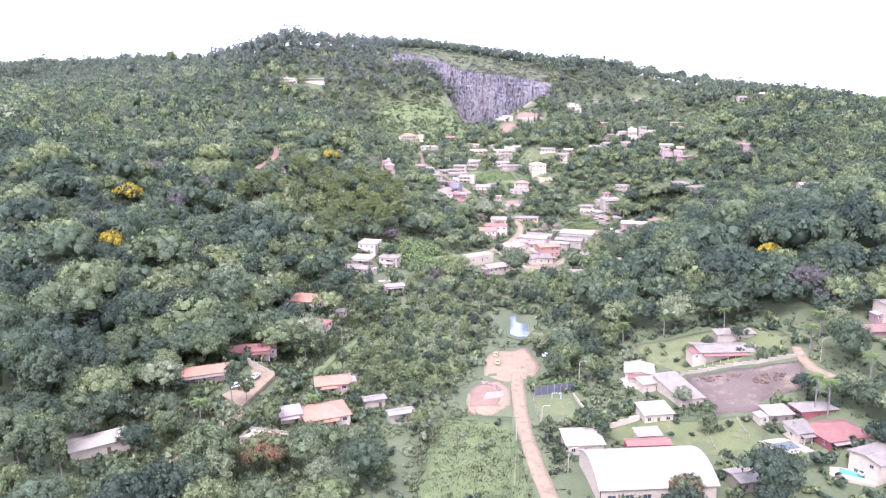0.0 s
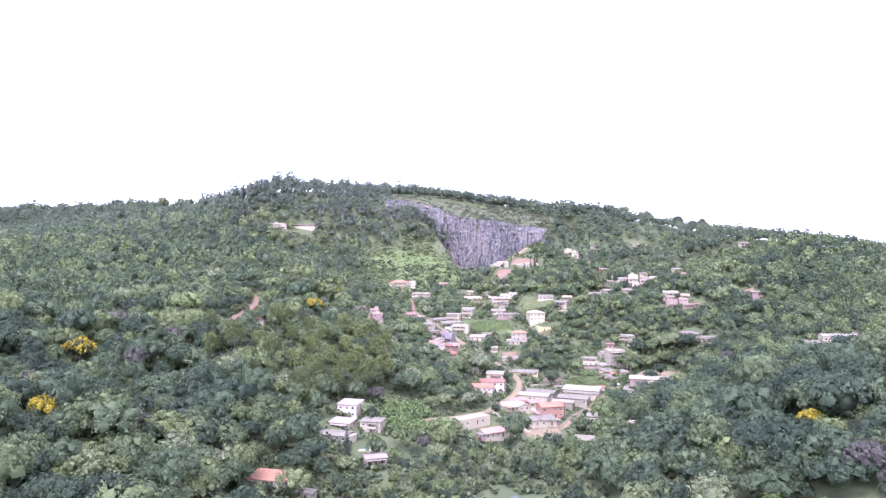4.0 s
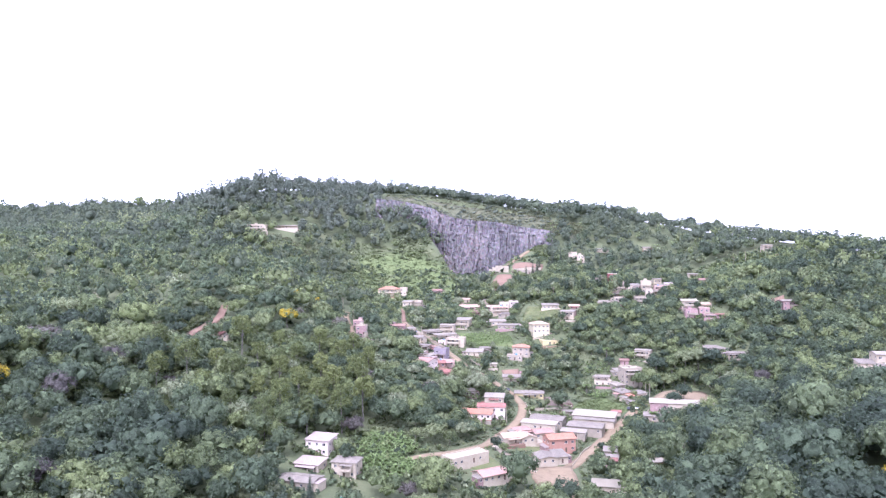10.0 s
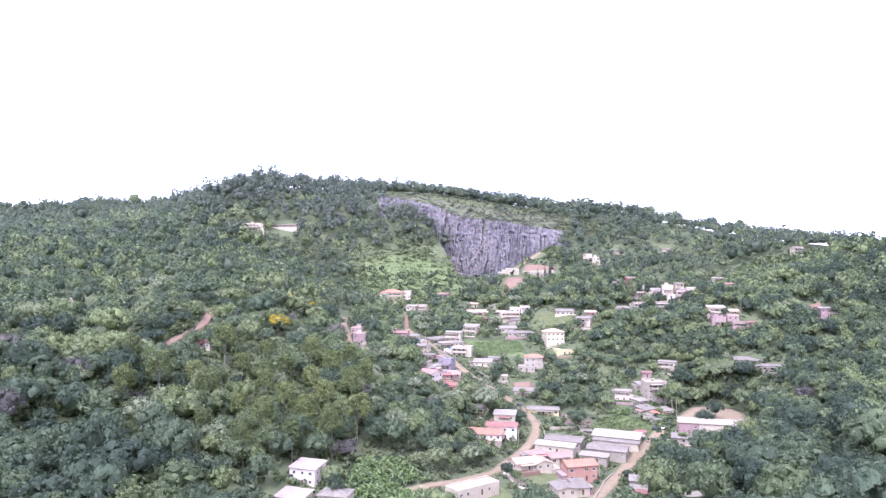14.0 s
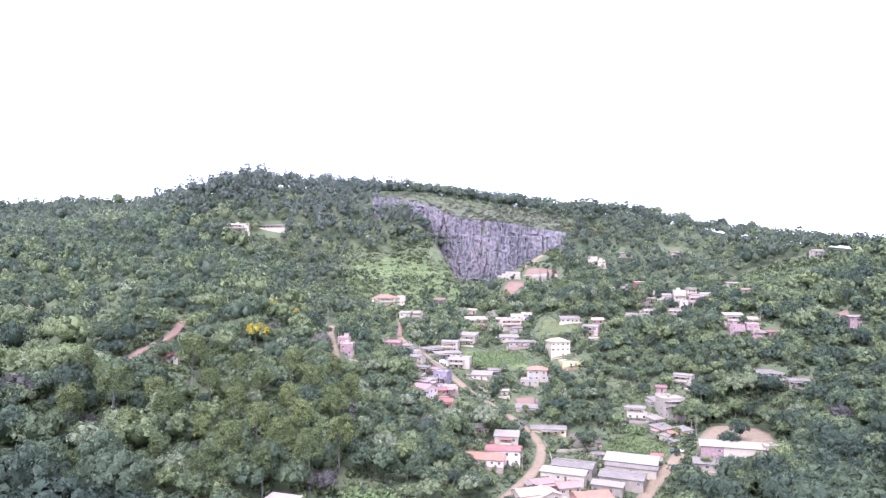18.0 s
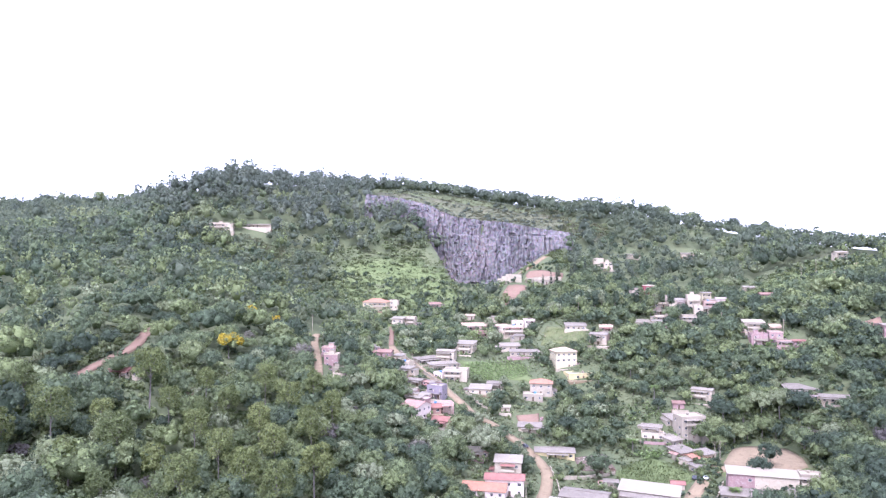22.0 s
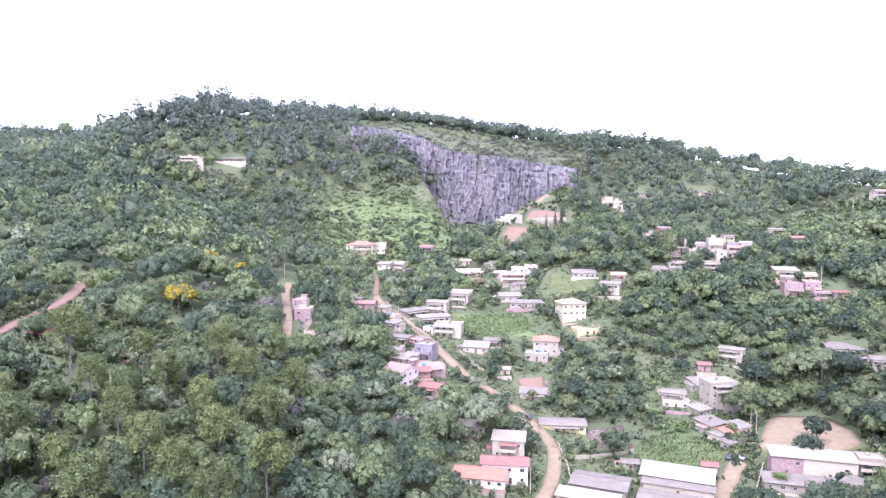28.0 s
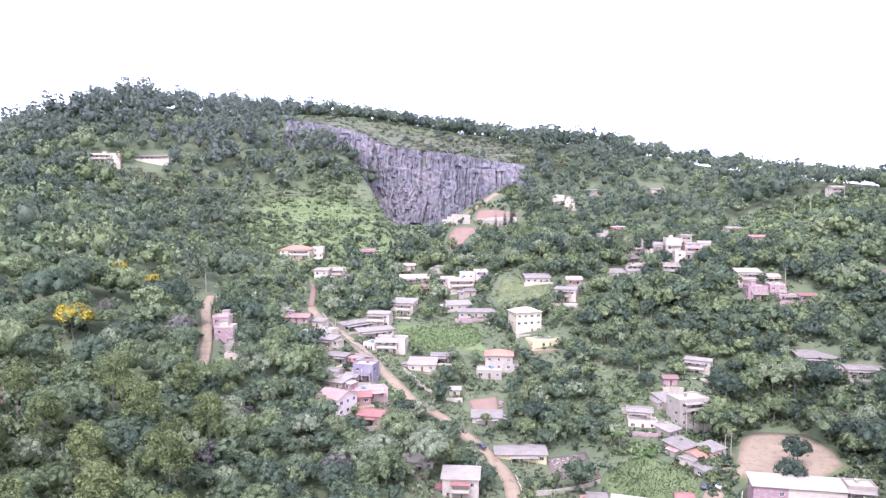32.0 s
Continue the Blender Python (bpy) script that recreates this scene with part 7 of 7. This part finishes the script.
def grass_tufts(rng, n=14, size=0.8):
    d = rng.standard_normal((n, 2)) * 0.45
    a = rng.uniform(0, 2 * np.pi, n)
    h = size * rng.uniform(0.5, 1.2, n)
    w = 0.22 * size
    base = np.stack([d[:, 0], d[:, 1], np.full(n, -0.1)], -1)
    sd = np.stack([np.cos(a), np.sin(a), np.zeros(n)], -1) * w
    tip = base + np.stack([d[:, 0] * 0.5, d[:, 1] * 0.5, h], -1)
    lean = unit(np.stack([d[:, 0] * 0.5, d[:, 1] * 0.5, np.full(n, 0.8)], -1) + 0.3 * rng.standard_normal((n, 3)))
    blades = np.stack([base - sd, base + sd, tip], 1).reshape(-1, 3)
    return np.concatenate([blades, np.repeat(lean, 3, 0)], 1), np.arange(n * 3).reshape(-1, 3)


TUFTS = [grass_tufts(srng) for _ in range(5)]
for x, y, r in ((-24, 702, 18), (-8, 730, 22), (-15, 756, 17), (6, 712, 15), (-40, 745, 18), (-30, 775, 16), (-8, 780, 14), (-50, 768, 14), (6, 760, 12)):
    keep_clear(x, y, r)
grove("meadow_grass", "tall bright grass tufts beside the road", 7, 168, 16, 44, 1.5, (0.5, 1.2), "grass", TUFTS, bare=False)
grove("meadow_weeds", "darker weeds among the tall meadow grass", 6, 172, 17, 42, 1.15, (0.6, 1.5), "weeds", TUFTS, clear=False, bare=False)
grove("meadow_shrubs", "low shrubs along the meadow edge", -2, 172, 9, 40, 4.4, (0.35, 0.9), "tree", PALE, clear=False, bare=False)
grove("lawn_weeds", "rough grass over the garden lawns", 72, 192, 24, 12, 1.3, (0.25, 0.55), "weeds", TUFTS, clear=False, bare=False)
grove("bungalow_weeds", "rough grass round the long bungalow", 98, 245, 26, 15, 1.4, (0.25, 0.6), "weeds", TUFTS, clear=False)
grove("plot_grass", "tall bright grass on the overgrown plot", 102, 497, 17, 12, 1.1, (1.0, 2.4), "grass", TUFTS, bare=False)
grove("knoll_grass", "bright grass on the village knoll", 86, 627, 16, 15, 1.4, (0.9, 1.8), "grass", TUFTS, clear=False, bare=False)
grove("village_weeds", "weeds and rough grass between the village houses", 88, 535, 108, 145, 1.75, (0.7, 1.7), "weeds", TUFTS, clear=False)
grove("valley_weeds", "rough grass beside the winding road", 2, 418, 34, 30, 1.8, (0.7, 1.6), "weeds", TUFTS, clear=False)
grove("slope_crops", "bright leafy plants on the slope above the street", -2, 640, 22, 24, 2.2, (0.9, 1.4), clear=False, tone=0.55)
grove("track_weeds", "rough grass beside the red earth track", -135, 500, 24, 40, 2.4, (1.0, 2.2), "weeds", TUFTS, clear=False)
grove("garden_weeds", "rough grass round the front gardens", 48, 222, 95, 62, 1.9, (0.5, 1.3), "weeds", TUFTS, clear=False)
grove("hillfoot_weeds", "rank weeds round the houses at the hill foot", -62, 235, 46, 120, 1.6, (0.7, 1.8), "weeds", TUFTS, clear=False)
grove("hillfoot_grass", "yellow-green grass round the houses at the hill foot", -52, 240, 42, 120, 2.2, (0.7, 1.8), "grass", TUFTS, clear=False)
grove("plateau_scrub", "low scrub on the slope above the quarry", 95, 848, 58, 26, 8.5, (0.5, 1.2), "hazed_hill_leaves", PALE, clear=False)
grove("spur_scrub", "pale green shrubs on the grassy spur", -28, 742, 52, 58, 6.5, (0.4, 1.5), "tree", PALE, clear=False, bare=True)
grove("hill_scrub", "pale green scrub below the hilltop building", -112, 728, 90, 34, 4.2, (0.8, 1.9), "tree", PALE, clear=False, bare=True)
grove("spur_grass", "bright grass tufts on the quarry spur", -24, 736, 56, 64, 2.6, (0.8, 1.7), "grass", TUFTS, clear=False)
for px in range(40, 156, 9):
    keep_clear(px, 868 - 0.5 * (px - 40), 9)
for px in range(-44, 124, 8):
    for k in (14, 26, 36):
        keep_clear(px, float(quarry_line(px)) + k, 7)
grove("plateau_grass", "grass tufts above the quarry face", 95, 852, 60, 30, 4.5, (0.9, 1.8), "dry_grass", TUFTS, clear=False)
bx, by = srng.uniform(-50, 128, 1700), srng.uniform(9, 62, 1700)
woods("rim_tufts", "dull grass on the slope above the quarry face", bx, np.asarray(quarry_line(bx)) + by, srng, TUFTS, "dry_grass", (0.8, 1.7))
bx, by = srng.uniform(-50, 128, 150), srng.uniform(14, 62, 150)
woods("rim_bushes", "scattered low bushes above the quarry face", bx, np.asarray(quarry_line(bx)) + by, srng, PALE, "hazed_hill_leaves", (0.5, 1.3))
grove("field_grass", "ragged grass round the dirt field", 147, 500, 26, 26, 1.5, (0.5, 1.1), "grass", TUFTS, clear=False)
grove("ridge_grass", "grass tufts on the ridge clearing", 258, 672, 42, 28, 2.6, (1.4, 2.4), "grass", TUFTS, clear=False)
grove("hill_grass", "rough grass tufts below the hilltop building", -140, 756, 56, 16, 2.6, (1.6, 3.0), "dry_grass", TUFTS, clear=False)
grove("valley_scrub_grass", "yellow-green grass between the valley shrubs", -15, 275, 30, 50, 2.2, (1.0, 2.2), "grass", TUFTS)

grove("field_bushes", "dense bushes behind the dirt field", 150, 530, 26, 11, 3.2, (0.8, 1.9), "tree", PALE, clear=False, bare=True)
grove("field_edge_bushes", "thick bushes round the dirt field", 151, 509, 38, 36, 2.8, (0.9, 2.0), "tree", PALE, clear=False)
grove("bank_bushes", "dense bushes beside the dirt field", 173, 505, 12, 22, 3.2, (0.8, 1.9), "tree", PALE, clear=False, bare=True)
grove("track_bushes", "bushes beside the red earth track", -140, 506, 13, 22, 3.4, (0.8, 1.9), "tree", PALE, clear=False, bare=True)

# thick growth on the bank round the dirt field
ang, far = srng.uniform(-0.6, 3.7, 420), srng.uniform(0.0, 1.0, 420)
edge = np.interp(ang, [-0.7, -0.1, 0.55, 1.15, 1.75, 2.5, 3.0, 3.8], [19, 18, 23.5, 22.5, 20, 16, 18, 24])
rad = edge * 1.1 + far * 16
woods("bank_growth", "thick bushes and young trees on the bank round the dirt field", 151 + rad * np.cos(ang), 506 + rad * np.sin(ang), srng, PALE, size=(0.9, 2.6))

trng = np.random.default_rng(11)
MID_SHAPES = [crown(trng, r, h, b, int(n * 1.35), 36, 0.49, low=0.1) for r, h, b, n in ((4.6, 7, 2, 13), (5.8, 8, 2, 17), (4.0, 8.5, 2, 12), (6.6, 7, 3, 18), (3.6, 6, 1.5, 10), (5.2, 9.5, 2, 15), (3.2, 5.5, 1.5, 9), (5.0, 8, 2, 14))]
FAR_SHAPES = [crown(trng, r, h, b, 9, 10, 1.1, low=0.1, skyward=0.6, boughs=False) for r, h, b in ((5.0, 8.5, 0.5), (6.2, 9.5, 0.5), (4.4, 10.5, 0.5), (6.6, 9, 0.5), (3.8, 8, 0.5), (5.4, 11, 0.5))]
TALL_SHAPES = [crown(trng, r, h, b, 14, 14, 1.0, tall=1.0, skyward=0.5, boughs=False) for r, h, b in ((4.4, 13, 1), (5.2, 15, 1.5), (3.8, 12, 1), (5.0, 14, 1.5), (4.2, 16, 1.5))]
VILLAGE_SHAPES = [crown(trng, r, h, b, n, 17, 0.7, low=0.1, skyward=0.5) for r, h, b, n in ((4.6, 7, 1, 12), (5.6, 8, 1, 14), (4.0, 8.5, 1, 11), (6.2, 7, 1.5, 14), (3.6, 6, 1, 9))]
SHRUBS = [crown(trng, r, h, -0.4, 2, 12, 0.62, skyward=0.6, boughs=False) for r, h in ((1.5, 2.2), (1.9, 2.4), (1.1, 1.6), (2.3, 2.2), (1.3, 3.0))]
x, y = free_spots(trng, -420, 420, 122, 560, 9.0)
xv, yv = free_spots(trng, -70, 320, 395, 735, 5.6)
dense = ((xv - VILLAGE[0]) / VILLAGE[2]) ** 2 + ((yv - VILLAGE[1]) / VILLAGE[3]) ** 2 < 1
outside = ((x - VILLAGE[0]) / VILLAGE[2]) ** 2 + ((y - VILLAGE[1]) / VILLAGE[3]) ** 2 >= 1
near_v = yv[dense] < 600
x, y = np.concatenate([x[outside], xv[dense][near_v]]), np.concatenate([y[outside], yv[dense][near_v]])
xb, yb = xv[dense][~near_v], yv[dense][~near_v]
near = (y < 235) & (np.abs(x - 5) < 0.66 * y + 10)
NEAR_SHAPES = [crown(trng, r, h, b, int(n * 1.6), 80, 0.36, low=0.1) for r, h, b, n in ((4.6, 7, 2, 15), (5.8, 8, 2, 18), (4.0, 8.5, 2, 14), (6.4, 7, 3, 20), (3.6, 6, 1.5, 12))]
woods("near_forest", "dense leafy trees beside the start of the valley", x[near], y[near], trng, NEAR_SHAPES, size=(0.8, 1.7))
x, y = x[~near], y[~near]
close = (np.abs(x - 10) < 0.63 * (y - 40) + 30) & (y < 500) & (y > 120) & ((y < 440) | (np.abs(x) < 200)) | ((x > -150) & (x < -20) & (y < 560) & (y > 480))
odd = close & (trng.uniform(0, 1, len(x)) < 0.022)
woods("mauve_trees", "scattered trees with brown-mauve leaves among the green", x[odd], y[odd], trng, MID_SHAPES, "mauve_leaves", size=(0.8, 1.6))
x, y, close = x[~odd], y[~odd], close[~odd]
woods("hillside_forest", "dense mixed broadleaf forest on the valley slopes", x[close], y[close], trng, MID_SHAPES, size=(0.8, 1.85))
gardens = ~close & (x > -40) & (x < 260)
woods("village_trees", "garden trees and thickets on the village slope", x[gardens], y[gardens], trng, VILLAGE_SHAPES)
woods("upper_forest", "dense broadleaf forest on the outer slopes", x[~close & ~gardens], y[~close & ~gardens], trng, FAR_SHAPES)
x, y = free_spots(trng, -720, 620, 560, 1090, 8.6)
# the haze-coloured ridge material takes over gradually with distance
mixed = (y < 570 + 300 * trng.uniform(0, 1, len(y)))
out_v = ((x - VILLAGE[0]) / VILLAGE[2]) ** 2 + ((y - VILLAGE[1]) / VILLAGE[3]) ** 2 >= 1
woods("upper_village_trees", "garden trees between the upper village houses", xb, yb, trng, VILLAGE_SHAPES)
woods("slope_forest", "mixed green forest on the middle slopes", x[out_v & mixed], y[out_v & mixed], trng, FAR_SHAPES)
x, y = x[out_v & ~mixed], y[out_v & ~mixed]
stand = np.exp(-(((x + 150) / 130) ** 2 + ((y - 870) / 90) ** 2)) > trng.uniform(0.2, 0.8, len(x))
woods("ridge_forest", "dense blue-green forest on the far ridge, haze put into its colour", x[~stand], y[~stand], trng, FAR_SHAPES, "hazed_ridge_leaves")
woods("eucalyptus_stand", "tall slender grey-green hilltop eucalyptus trees, haze put into their leaf colour", x[stand], y[stand], trng, TALL_SHAPES, "hazed_hill_leaves")
x, y = free_spots(trng, -330, 330, 100, 760, 3.4, 0.66, avoid=BARE)
c = np.array(CLEAR)
near_open = ((x - VILLAGE[0]) / VILLAGE[2]) ** 2 + ((y - VILLAGE[1]) / VILLAGE[3]) ** 2 < 0.75
near_open = near_open & (trng.uniform(0, 1, len(x)) < 0.62)
for i in range(0, len(x), 2000):
    near_open[i:i + 2000] |= ((x[i:i + 2000, None] - c[None, :, 0]) ** 2 + (y[i:i + 2000, None] - c[None, :, 1]) ** 2 < (c[None, :, 2] + 0.5) ** 2).any(1)
x, y = x[near_open], y[near_open]
woods("shrubs", "low green shrubs and garden bushes between the houses", x, y, trng, SHRUBS, size=(0.7, 2.3))

# ---- growth round the quarry rim ----
grove("rim_grass", "rough grass on the slope beside the quarry", -16, 802, 20, 28, 2.6, (0.8, 1.7), "grass", TUFTS, clear=False, bare=False)
grove("rim_scrub", "low bushes on the slope beside the quarry", -18, 804, 22, 30, 5.0, (0.6, 1.5), "tree", PALE, clear=False, bare=False)
grove("bench_grass", "dull grass on the bench above the quarry", 138, 820, 26, 18, 2.4, (1.3, 2.6), "dry_grass", TUFTS, clear=False, bare=False)
grove("bench_scrub", "scattered bushes on the bench above the quarry", 138, 822, 26, 18, 6.5, (0.5, 1.4), "tree", PALE, clear=False, bare=False)
grove("ramp_grass", "rough grass beside the quarry ramp", 107, 770, 9, 16, 2.0, (1.2, 2.4), "grass", TUFTS, clear=False, bare=False)
grove("knob_grass", "rough grass on the upper spur", -62, 782, 18, 16, 2.6, (0.8, 1.7), "grass", TUFTS, clear=False, bare=False)
grove("knob_scrub", "low bushes on the upper spur", -60, 782, 20, 18, 5.0, (0.6, 1.6), "tree", PALE, clear=False, bare=False)
for k, (gx, gy, rx, ry) in enumerate(((-78, 420, 66, 44), (-70, 470, 60, 36), (-160, 430, 60, 60), (150, 400, 70, 60))):
    grove("understory", "thick bushes under the tall trees of the slope", gx, gy, rx, ry, 6.0, (1.0, 2.4), "tree", PALE, clear=False)
grove("clearing_scrub", "bushes closing in on a small red clearing", -95, 496, 26, 16, 3.2, (0.9, 2.0), "tree", PALE, clear=False, bare=False)
grove("bank_understory", "thick bushes on the wooded bank above the valley road", -17, 452, 15, 14, 3.4, (0.9, 2.2), "tree", PALE, clear=False, bare=False)
grove("slope_thicket", "thick bushes between the eucalyptus trunks", -73, 462, 24, 16, 4.2, (1.0, 2.6), "tree", PALE, clear=False, bare=False)
grove("bungalow_backwood", "dense trees on the slope behind the long bungalow", 128, 271, 26, 9, 6.0, (0.7, 1.15), "tree", MID_SHAPES, clear=False, bare=False)
grove("bungalow_sidewood", "dense trees beside the long bungalow", 145, 250, 9, 14, 6.0, (0.7, 1.15), "tree", MID_SHAPES, clear=False, bare=False)
grove("pond_bushes", "thick bushes round the small pond and the parking place", 44, 268, 16, 16, 4.0, (0.9, 2.0), "tree", PALE, clear=False)
grove("front_hedges", "bushes between the front gardens", 62, 222, 34, 40, 6.5, (0.6, 1.4), "tree", PALE, clear=False)
grove("field_weeds", "worn grass spreading over the edge of the dirt field", 139, 509, 10, 7, 1.6, (0.25, 0.6), "grass", TUFTS, clear=False, bare=False)
grove("field_far_weeds", "worn grass along the far edge of the dirt field", 163, 512, 6, 12, 1.5, (0.25, 0.6), "grass", TUFTS, clear=False, bare=False)
